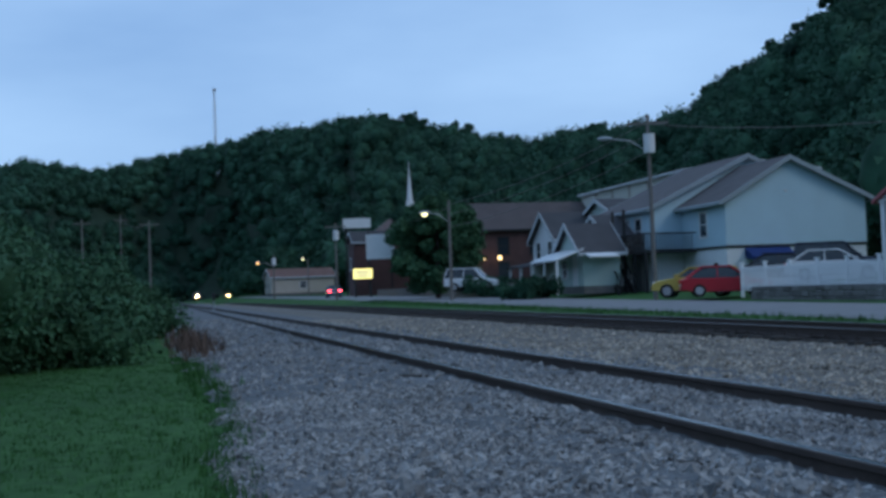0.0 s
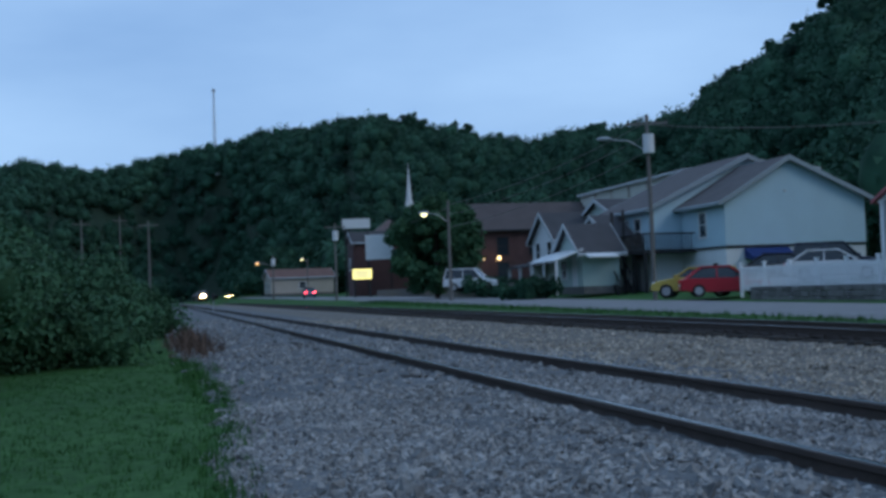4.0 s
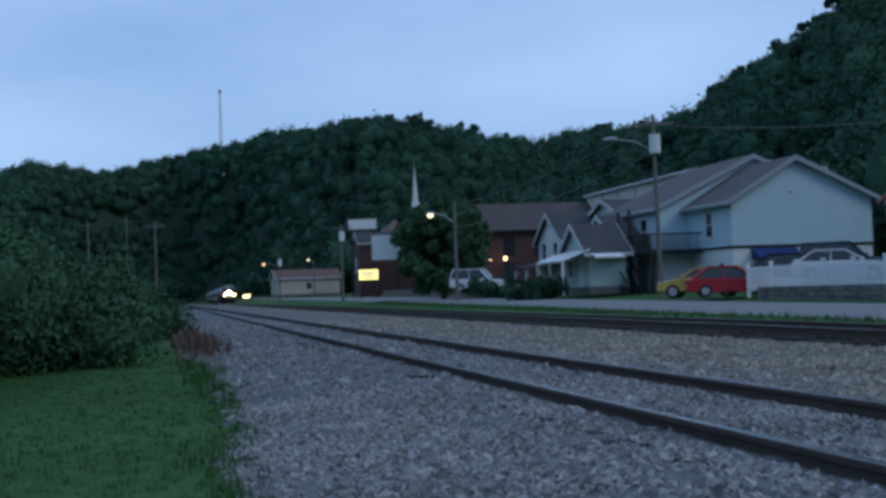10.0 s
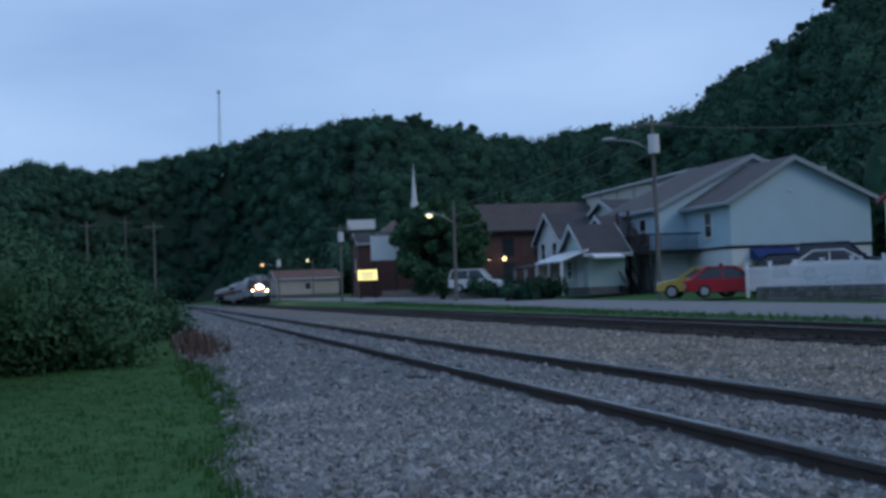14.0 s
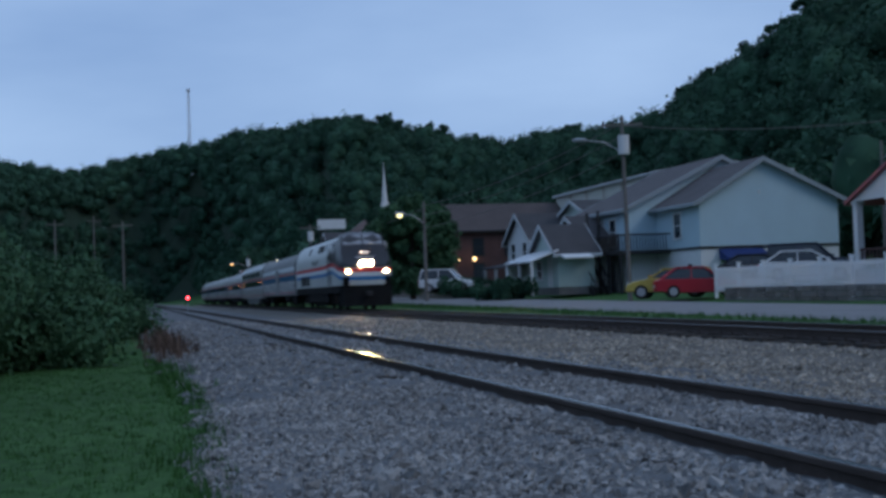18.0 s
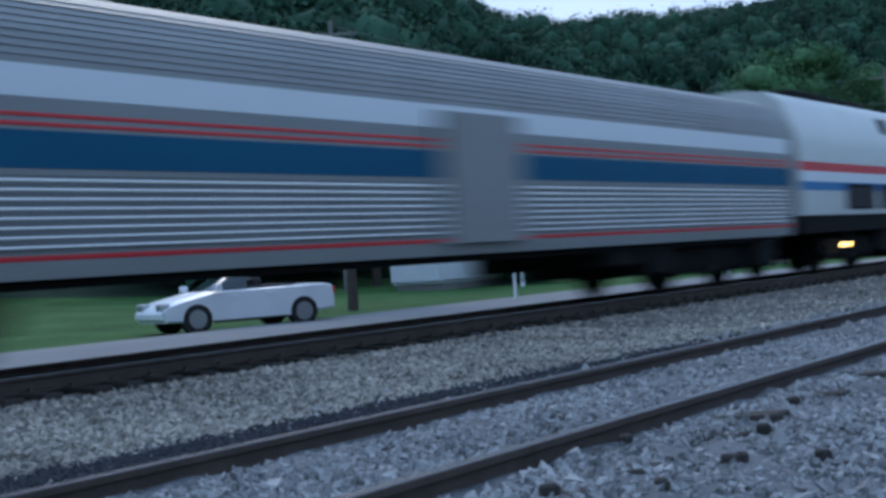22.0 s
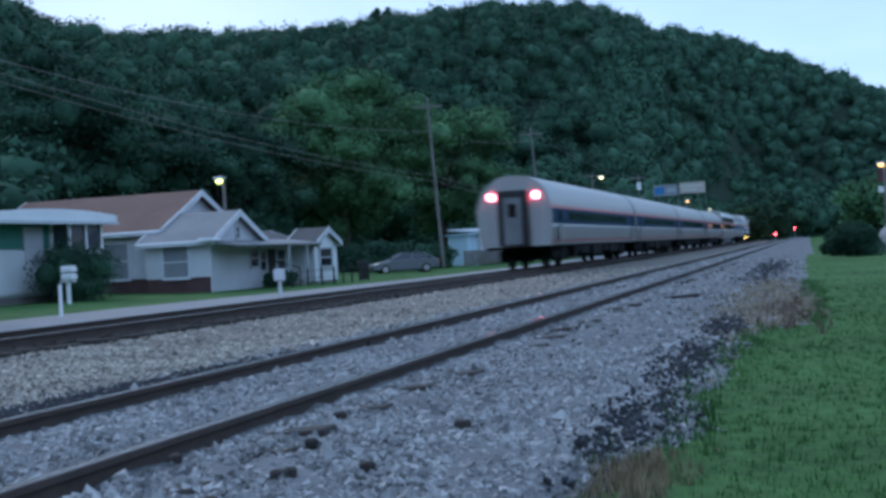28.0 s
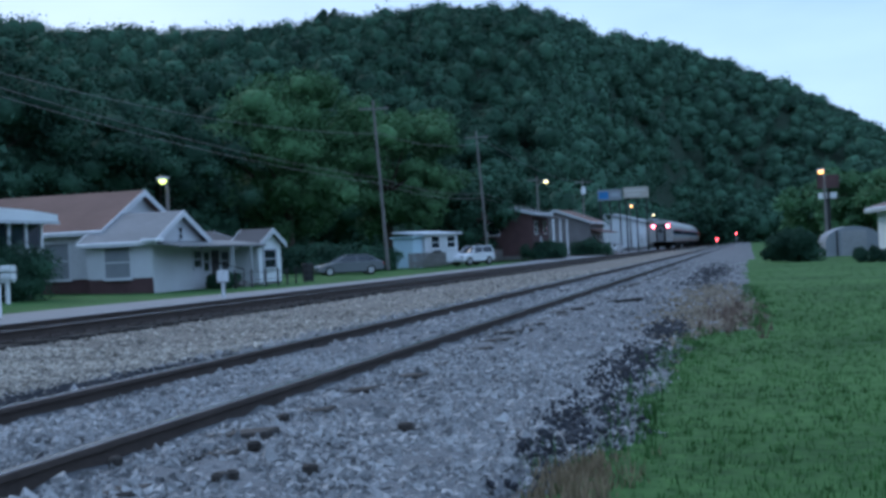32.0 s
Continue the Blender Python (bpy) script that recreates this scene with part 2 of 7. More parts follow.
SKY_D = [200, 200, 300, 560, 580, 580, 560, 450, 400, 390, 380, 360, 330, 260, 170, 130, 120, 140, 180, 230, 260, 290, 320, 360, 400, 440, 470, 480, 640, 860, 800, 700, 640, 300, 200, 200]
FOOT_D = [60, 60, 130, 330, 380, 420, 400, 240, 200, 180, 150, 130, 95, 80, 66, 58, 52, 60, 80, 110, 125, 135, 145, 160, 180, 220, 250, 260, 420, 680, 620, 460, 380, 130, 60, 60]
TREE_H = 9.0


def land_z(x, y):
    r = np.hypot(x, y)
    az = np.degrees(np.arctan2(-x, y))
    yn = road_near(x)
    rz = road_z(x)
    # across: lawn by the camera, the bed, the verge, the road, the lawns beyond
    rise = np.clip((y - yn - road_w(x)) * lerp(x, [-60, -30, 0, 30, 200], [0.05, 0.06, 0.05, 0.02, 0.02]), -0.1, 2.2)
    z = np.where(y < 1.0, -0.24, np.where(y < 15.0, -0.45, rz - 0.06))
    t = np.clip((y - 14.2) / np.maximum(yn - 0.6 - 14.2, 0.5), 0, 1)
    z = np.where((y >= 14.2) & (y < yn), -0.42 * (1 - t) + (rz - 0.06) * t, z)
    z = np.where(y >= yn, rz - 0.06, z)
    z = np.where(y >= yn + road_w(x), rz - 0.06 + rise, z)
    foot, d, el = lerp(az, SKY_AZ, FOOT_D), lerp(az, SKY_AZ, SKY_D), lerp(az, SKY_AZ, SKY_EL)
    top = EYE_Z + d * np.tan(np.radians(el)) - TREE_H * 1.05
    s = np.clip((r - foot) / (d - foot), 0, 1)
    hill = (0.35 * s + 0.65 * s * s * (3 - 2 * s)) * top
    # the railway runs on level ground between the slopes
    hill = hill * np.maximum(np.clip((np.abs(y - main_y(x)) - 9) / 22, 0, 1), np.where(x > 0, 1.0, np.clip((-x - 640) / 60, 0, 1)))
    return z + hill - np.clip((r - d) * 0.25, 0, 30)


def polar_ground():
    az = np.linspace(-math.pi, math.pi, 300, endpoint=False)
    rr = np.concatenate([[0.001], 0.6 * 1.085 ** np.arange(105)])
    A, R = np.meshgrid(az, rr)
    x, y = 0.37 - np.sin(A) * R, -0.53 + np.cos(A) * R
    z = land_z(x, y)
    v = np.stack([x, y, z], -1).reshape(-1, 3)
    n = len(az)
    i, j = np.meshgrid(np.arange(len(rr) - 1), np.arange(n), indexing="ij")
    a, b = (i * n + j).ravel(), (i * n + (j + 1) % n).ravel()
    f = np.stack([a, b, b + n, a + n], 1)
    me = raw_mesh("ground", v, f, M_GRASS, True)
    me.materials.append(M_LITTER)
    cx, cy = v[f].mean(1)[:, 0], v[f].mean(1)[:, 1]
    foot = lerp(np.degrees(np.arctan2(-cx, cy)), SKY_AZ, FOOT_D)
    me.polygons.foreach_set("material_index", (np.hypot(cx, cy) > foot).astype(np.int32))
    return tagged(new("ground", me), "mown green grass and valley floor rising into hills", "ground", kind="structure")


polar_ground()


def strip(name, xs, cols, material, label, category, jitter=0.0, seed=3, smooth=True):
    """A long ribbon: cols gives for each x a list of (y, z)."""
    rng = np.random.default_rng(seed)
    v = np.array([[(x, y, z) for y, z in cols(x)] for x in xs])
    if jitter:
        v[:, 1:-1, 2] += rng.normal(0, jitter, v[:, 1:-1, 2].shape)
    m, n = v.shape[:2]
    i, j = np.meshgrid(np.arange(m - 1), np.arange(n - 1), indexing="ij")
    a = (i * n + j).ravel()
    f = np.stack([a, a + n, a + n + 1, a + 1], 1)
    return tagged(new(name, raw_mesh(name, v.reshape(-1, 3), f, material, smooth)), label, category, kind="structure")


def lawn_edge(x):
    """Where the lawn by the camera ends against the stones."""
    return lerp(x, [-45, -37, -26, -19, -15, -12.4, -10.3, -9.2, -7.5, 0, 5.6, 6.0, 6.6, 7.3, 8.4, 11, 14, 15.3, 16, 19.4, 30, 57, 128], [0.6, 0.48, 0.43, 0.6, 0.64, 0.66, 0.59, 0.46, 0.37, 0.5, 1.13, 0.98, 0.82, 0.71, 0.78, 0.76, 0.78, 0.6, 0.05, -0.05, 0.13, 0.24, 0.1]) + 0.05 * np.sin(x * 2.3) + 0.035 * np.sin(x * 5.1)


def bed_profile(x):
    """Height of the stone bed across both tracks."""
    my = float(main_y(x))
    gy = float(lawn_edge(x))
    ys = [gy - 0.5, gy, 1.2, 2.0, 2.6, 3.1, 3.86, 4.6, 5.2, 5.8]
    zs = [-0.34, -0.235, -0.19, -0.145, -0.115, -0.098, -0.105, -0.112, -0.15, -0.25]
    if my > 8:
        ys += [my - 4.6 if my - 4.6 > 6.2 else 6.2, my - 3.0, my - 2.2, my - 1.5, my - 0.7, my, my + 0.7, my + 1.6, my + 2.6]
        zs += [-0.34, -0.34, -0.30, -0.265, -0.25, -0.25, -0.25, -0.28, -0.5]
    else:
        ys += [6.2 + i * 0.35 for i in range(9)]
        zs += [-0.28] * 8 + [-0.5]
    return ys, zs


def bed_z(x, y):
    ys, zs = bed_profile(x)
    return float(np.interp(y, ys, zs))


bed_xs = np.concatenate([np.arange(-700, -60, 8.0), np.arange(-60, -24, 1.0), np.arange(-24, 26, 0.25), np.arange(26, 60, 1.0), np.arange(60, 430, 8.0)])


def bed_cols(x):
    ys, zs = bed_profile(x)
    yy = np.concatenate([np.linspace(a, b, 4, endpoint=False) for a, b in zip(ys, ys[1:])] + [[ys[-1]]])
    return [(y, np.interp(y, ys, zs)) for y in yy]


strip("ballast_bed", bed_xs, lambda x: bed_cols(x)[:41], M_BALLAST, "grey crushed stone bed under the siding", "ballast", jitter=0.012)
strip("ballast_bed", bed_xs, lambda x: bed_cols(x)[40:], M_BUFFBED, "buff crushed stone bed under the main line", "ballast", jitter=0.012, seed=4)


def road_cols(x):
    yn, z, wd = float(road_near(x)), float(road_z(x)), float(road_w(x))
    return [(yn - 0.35, z - 0.12), (yn, z), (yn + 0.3 * wd, z + 0.05), (yn + 0.6 * wd, z + 0.07), (yn + wd, z + 0.08), (yn + wd + 0.35, z - 0.12)]


strip("road", np.concatenate([np.arange(-400, -100, 10), np.arange(-100, 120, 2), np.arange(120, 421, 10)]).astype(float), road_cols, M_ROAD, "worn pale grey asphalt road beside the railway", "road")


# ---- railway tracks ----
def rail_profile(y):
    """A flat-bottomed rail in section, its top at height 0."""
    h = [(-0.07, -0.17), (0.07, -0.17), (0.07, -0.155), (0.012, -0.135), (0.012, -0.045), (0.036, -0.035), (0.037, -0.006), (0.030, 0.0), (-0.030, 0.0), (-0.037, -0.006), (-0.036, -0.035), (-0.012, -0.045), (-0.012, -0.135), (-0.07, -0.155)]
    return [(y + a, b) for a, b in h]


def make_rail(parent, y, centre):
    xs = [-700, -350, -150, -60, -20, 0, 8, 16, 26, 40, 56, 75, 100, 150, 250, 420]
    bm = BM()
    loft(bm, [[(x, centre(x) + a, b) for a, b in rail_profile(y)] for x in xs])
    rail = part("rail", bm, M_RAIL, parent, "rusty steel rail with a polished head")
    b2 = BM()
    loft(b2, [[(x, centre(x) + y - 0.029, -0.004), (x, centre(x) + y + 0.029, -0.004), (x, centre(x) + y + 0.027, 0.0025), (x, centre(x) + y - 0.027, 0.0025)] for x in xs])
    part("running_surface", b2, M_HEAD, rail, "bright worn running surface")
    return rail


def make_track(label, m, near, far, top, seed, centre, turn, ends=0.0):
    rng = random.Random(seed)
    track = thing("railway_track", label, "railway track", m, "railway tracks", "structure")
    for s in (-1, 1):
        make_rail(track, s * 0.7525, centre)
    tie = BM()
    rbx(tie, -0.115, 0.115, -1.3, 1.3, -0.18, 0, 0.012)
    me = bpy.data.meshes.new("tie")
    tie.to_mesh(me)
    tie.free()
    me.materials.append(M_TIE)
    x = near[0]
    while x < near[1]:
        o = new("tie", me)
        o.parent = track
        # some ties have worked loose, with one end up through the stones
        tip = rng.uniform(-4.0, -2.2) if rng.random() < ends else rng.uniform(-0.4, 0.4)
        o.matrix_basis = pose(x, centre(x) + rng.uniform(-0.07, 0.07), top + rng.uniform(-0.015, 0.015), tip, 0, turn(x) + rng.uniform(-1.2, 1.2))
        x += 0.52
    rest = BM()
    for a, b in ((far[0], near[0]), (near[1], far[1])):
        x = a
        while x < b:
            bx(rest, x - 0.115, x + 0.115, centre(x) - 1.3, centre(x) + 1.3, top - 0.15, top + rng.uniform(-0.015, 0.01))
            x += 0.52
    tagged(part("ties", rest, M_TIE, track), kind="stuff")
    plates = BM()
    x = near[0]
    while x < near[1]:
        for s in (-1, 1):
            bx(plates, x - 0.09, x + 0.09, centre(x) + s * 0.7525 - 0.17, centre(x) + s * 0.7525 + 0.17, top, top + 0.018)
            for q in (-0.11, 0.11):
                bx(plates, x - 0.02, x + 0.02, centre(x) + s * 0.7525 + q - 0.02, centre(x) + s * 0.7525 + q + 0.02, top + 0.015, top + 0.05)
        x += 0.52
    tagged(part("tie_plates", plates, M_RAIL, track, "rusty tie plates and spikes"), kind="stuff")
    return track


make_track("siding with dark rusty rails half sunk in grey ballast", pose(0, 0, 0), (-48, 48), (-330, 330), -0.172, 5, lambda x: float(side_y(x)), lambda x: -0.46 if x < 0 else 0.0, ends=0.6)
make_track("main line with dark ties standing proud of pale ballast", pose(0, 0, MAIN_Z), (-60, 62), (-420, 400), -0.165, 6, lambda x: float(main_y(x)), main_turn)


# ---- loose stones on the bed ----
def rock_cloud(name, pts, sizes, material, label, category, seed):
    """Many small broken stones, each an octahedron pushed out of shape."""
    rng = np.random.default_rng(seed)
    n = len(pts)
    base = np.array([[1, 0, 0], [-1, 0, 0], [0, 1, 0], [0, -1, 0], [0, 0, 1], [0, 0, -1.0]])
    tri = np.array([[0, 2, 4], [2, 1, 4], [1, 3, 4], [3, 0, 4], [2, 0, 5], [1, 2, 5], [3, 1, 5], [0, 3, 5]])
    v = base[None] * rng.uniform(0.55, 1.15, (n, 6, 1)) + rng.normal(0, 0.22, (n, 6, 3))
    q = rng.normal(size=(n, 4))
    q /= np.linalg.norm(q, axis=1)[:, None]
    w, x, y, z = q.T
    R = np.stack([1 - 2 * (y * y + z * z), 2 * (x * y - z * w), 2 * (x * z + y * w), 2 * (x * y + z * w), 1 - 2 * (x * x + z * z), 2 * (y * z - x * w), 2 * (x * z - y * w), 2 * (y * z + x * w), 1 - 2 * (x * x + y * y)], 1).reshape(n, 3, 3)
    v = np.einsum("nij,nkj->nki", R, v) * sizes[:, None, None]
    v = v + pts[:, None, :]
    f = tri[None] + (np.arange(n) * 6)[:, None, None]
    return tagged(new(name, raw_mesh(name, v.reshape(-1, 3), f.reshape(-1, 3), material)), label, category, kind="stuff")


def bed_points(n, xr, yr, seed, keep=None):
    rng = np.random.default_rng(seed)
    x, y = rng.uniform(*xr, n), rng.uniform(*yr, n)
    if keep is not None:
        k = keep(x, y, rng)
        x, y = x[k], y[k]
    z = np.array([bed_z(a, b) for a, b in zip(x, y)])
    return np.stack([x, y, z], 1), rng


def off_rails(x, y, rng):
    d = np.minimum(np.abs(np.abs(y - side_y(x)) - 0.7525), np.abs(np.abs(y - main_y(x)) - 0.7525))
    edge = lawn_edge(x)
    on_main = (np.abs(y - main_y(x)) < 1.36) & (rng.random(len(x)) < 0.82)
    ends = (np.abs(y - side_y(x) + 1.3) < 0.16) & (rng.random(len(x)) < 0.45)
    return (d > 0.10) & ~ends & (y > edge + rng.normal(0, 0.12, len(x))) & ~on_main


for k, (n, xr, yr, s) in enumerate((
        (44000, (2.2, 12), (0.2, 7.2), (0.014, 0.034)), (46000, (-13, -4), (0.2, 7.2), (0.014, 0.031)), (4000, (-4, 2.2), (1.2, 6.4), (0.02, 0.036)), (15000, (3, 17), (6.5, 10.7), (0.026, 0.046)), (25000, (-26, 26), (0.2, 10.8), (0.022, 0.040)), (14000, (-60, 60), (0.3, 11.0), (0.035, 0.058)))):
    p, rng = bed_points(n, xr, yr, 20 + k, off_rails)
    size = rng.uniform(*s, len(p)) * np.where(rng.random(len(p)) < 0.12, 1.45, 1.0)
    far = p[:, 1] + rng.normal(0, 0.35, len(p)) > 6.4
    for m, pick, lab in ((M_STONE, ~far, "loose grey crushed stones"), (M_BUFF, far, "loose buff crushed stones")):
        if pick.sum() > 50:
            rock_cloud("ballast_stones", p[pick], size[pick], m, lab, "stones", 40 + k)
# dark fines in the hollow between the tracks and beside the grass
for k, (n, cx, sx, cy, sy) in enumerate(((20000, 6.0, 2.9, 6.0, 0.30), (420, 7.3, 0.75, 1.0, 0.14), (480, 11.0, 1.1, 1.04, 0.13), (1400, 41.0, 6.0, 1.25, 0.3), (500, 15.4, 0.8, 1.0, 0.12))):
    rng = np.random.default_rng(60 + k)
    x, y = rng.normal(cx, sx, n), rng.normal(cy, sy, n)
    p = np.stack([x, y, [bed_z(a, c) + 0.024 for a, c in zip(x, y)]], 1)
    rock_cloud("cinders", p, rng.uniform(0.012, 0.03, len(p)), M_COAL, "dark cinders and coal fines on the ballast", "cinders", 70 + k)


M_SOIL = mat("sandy_soil", (0.21, 0.175, 0.13), 0.95, var=0.35, scale=1.5, fine=20, bump=0.4, island=0.2, spec=0.1)
rng = np.random.default_rng(77)
x = np.concatenate([rng.normal(18.5, 2.4, 5200), rng.normal(25.0, 2.5, 2200)])
y = np.concatenate([rng.normal(0.5, 0.32, 5200), rng.normal(0.75, 0.3, 2200)])
p = np.stack([x, y, [bed_z(a, c) + 0.004 for a, c in zip(x, y)]], 1)
rock_cloud("bare_soil", p, rng.uniform(0.02, 0.045, len(p)), M_SOIL, "bare sandy soil between lawn and stones", "soil", 78)


# ---- the train; each vehicle's own space: x ahead, z up from the rail ----
M_SILVER = mat("silver_paint", (0.52, 0.535, 0.515), 0.42, metal=0.2, var=0.10, scale=0.8, fine=14, bump=0.06, depth=0.004)
M_STAINLESS = mat("dull_stainless", (0.335, 0.335, 0.325), 0.40, metal=0.55, var=0.14, scale=0.7, fine=18, bump=0.08, depth=0.004)
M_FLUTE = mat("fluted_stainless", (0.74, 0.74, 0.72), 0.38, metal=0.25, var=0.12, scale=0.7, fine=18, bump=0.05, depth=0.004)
# darker than the roof ribs: the dim ground they mirror is in the colour
M_FLUTE_LOW = mat("ground_dimmed_flute_stainless", (0.315, 0.315, 0.30), 0.42, metal=0.5, var=0.14, scale=0.7, fine=18, bump=0.05, depth=0.004)
M_ROOFRIB = mat("ribbed_roof_stainless", (0.45, 0.45, 0.435), 0.40, metal=0.4, var=0.14, scale=0.7, fine=18, bump=0.05, depth=0.004)
M_BAGBAND = mat("baggage_blue_band", (0.012, 0.095, 0.175), 0.6, var=0.15, scale=1, fine=20, bump=0.03, spec=0.08)
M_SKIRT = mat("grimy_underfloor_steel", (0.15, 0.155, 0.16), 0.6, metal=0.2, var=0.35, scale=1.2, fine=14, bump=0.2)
M_CURTAIN = glass("curtained_window_glass", (0.17, 0.175, 0.19), 0.12)
M_LITROOM = glow("lit_dining_window", (1.0, 0.48, 0.18), 0.18)
M_LITROOM.node_tree.nodes["Principled BSDF"].inputs["Base Color"].default_value = (0.04, 0.03, 0.02, 1)
M_ROOFSTEEL = mat("weathered_roof_steel", (0.26, 0.265, 0.265), 0.55, metal=0.3, var=0.2, scale=0.6, fine=14, bump=0.1, depth=0.004)
M_STRIPE_RED = mat("red_stripe", (0.60, 0.035, 0.045), 0.45, var=0.10, scale=1, fine=20, bump=0.03)
M_STRIPE_BLUE = mat("blue_stripe", (0.012, 0.16, 0.38), 0.45, var=0.10, scale=1, fine=20, bump=0.03)
M_STRIPE_WHITE = mat("white_stripe", (0.68, 0.71, 0.74), 0.45, var=0.06, scale=1, fine=20, bump=0.03)
M_BAND = mat("dark_blue_band", (0.008, 0.042, 0.085), 0.6, var=0.15, scale=1, fine=20, bump=0.03, spec=0.08)
M_MASK = mat("dark_grey_nose_paint", (0.036, 0.035, 0.040), 0.28, var=0.15, scale=1.5, fine=20, bump=0.05)
M_SILL = mat("sooty_underframe", (0.011, 0.0115, 0.012), 0.85, var=0.35, scale=2, fine=20, bump=0.3, spec=0.1)
M_RUBBERD = mat("black_diaphragm", (0.025, 0.024, 0.024), 0.85, var=0.3, scale=4, fine=30, bump=0.4)
M_TGLASS = glass("train_window_glass", (0.012, 0.011, 0.012), 0.08)
M_TGLASS.node_tree.nodes["Principled BSDF"].inputs["Specular IOR Level"].default_value = 0.25
# pale base colour paints the reflected sky onto the windscreens
M_SCREEN = glass("sky_pale_windscreen_glass", (0.30, 0.31, 0.33), 0.2)
M_HEADLIGHT = glow("headlamp_lens", (1.0, 0.62, 0.30), 2000)
M_DITCH = glow("ditch_lamp_lens", (1.0, 0.60, 0.28), 110)
M_BOARD = glow("lit_number_board", (1.0, 0.85, 0.8), 0.45)
M_WARM = glow("warm_cabin_light", (1.0, 0.46, 0.26), 0.10)
M_WARM.node_tree.nodes["Principled BSDF"].inputs["Base Color"].default_value = (0.04, 0.03, 0.02, 1)
M_MARKER = glow("red_marker_lens", (1.0, 0.10, 0.14), 26)
M_AMBER = glow("amber_side_lamp", (1.0, 0.30, 0.08), 5)
M_STEPLIGHT = glow("step_light", (1.0, 0.62, 0.2), 9)


def ribbon(bm, pts, w0, w1, t=0.006):
    """A thin band on the side: pts are (x, half width, height of its lower edge, upper edge); w0: side sign."""
    rings = []
    for x, w, a, b in pts:
        y0, y1 = w0 * w, w0 * (w + t)
        rings.append([(x, y0 - w0 * w1, a), (x, y1, a), (x, y1, b), (x, y0 - w0 * w1, b)])
    return loft(bm, rings)


def wheelset(truck, x, r):
    ax = BM()
    for s in (-1, 1):
        rod(ax, (x, s * 0.69, r), (x, s * 0.82, r), r, r, 18)
        rod(ax, (x, s * 0.66, r), (x, s * 0.69, r), r + 0.025, r + 0.025, 18)
    rod(ax, (x, -0.9, r), (x, 0.9, r), 0.09, 0.09, 8)
    return part("wheelset", ax, M_SILL, truck, "dark steel wheels on an axle")


def truck(parent, x, base, r):
    b = BM()
    for s in (-1, 1):
        rbx(b, x - base / 2 - 0.55, x + base / 2 + 0.55, s * 1.05 - 0.1, s * 1.05 + 0.1, 0.44, 0.84, 0.06)
        for q in (-1, 1):
            rbx(b, x + q * base / 2 - 0.22, x + q * base / 2 + 0.22, s * 1.08 - 0.12, s * 1.08 + 0.12, 0.32, 0.72, 0.05)
            for k in (-0.32, 0.32):
                rod(b, (x + q * base / 2 + k, s * 1.06, 0.42), (x + q * base / 2 + k, s * 1.06, 0.86), 0.07, 0.07, 8)
        rbx(b, x - 0.42, x + 0.42, s * 1.08 - 0.14, s * 1.08 + 0.14, 0.3, 1.0, 0.05)
        for q in (-1, 1):
            rbx(b, x + q * 0.72 - 0.16, x + q * 0.72 + 0.16, s * 1.0 - 0.12, s * 1.0 + 0.12, 0.36, 0.6, 0.03)
    bx(b, x - 0.25, x + 0.25, -0.95, 0.95, 0.55, 0.85)
    t = part("truck_frame", b, M_SILL, parent, "sooty cast truck frame")
    for q in (-1, 1):
        wheelset(t, x + q * base / 2, r)
    return t


def hood(parent, x0, x1, y, z, r):
    """A short dark tube added round a lamp lens to direct it, open ahead."""
    b = BM()
    n = 14
    ring = [(math.cos(2 * math.pi * i / n), math.sin(2 * math.pi * i / n)) for i in range(n)]
    loft(b, [[(x, y + q * c, z + q * d) for c, d in ring] for x, q in ((x0, r), (x1, r), (x1, r + 0.015), (x0, r + 0.015), (x0, r))], cap=False)
    part("lamp_hood", b, M_SILL, parent)


def cowl_z(x, y):
    """Height of the sloping nose at a place on it."""
    zt = float(np.interp(x, [-2.6, -2.1, -1.75, -1.4, -1.08, -0.75, -0.42, -0.15, -0.02], [4.36, 4.38, 4.26, 4.0, 3.62, 3.2, 2.84, 2.6, 2.46]))
    f, w = (zt - 2.34) / 2.0, 1.5
    return float(np.interp(abs(y), [0, w * 0.5, w * (1 - 0.22 * f), w], [zt, zt, zt - 0.16 * f, zt - 0.5]))


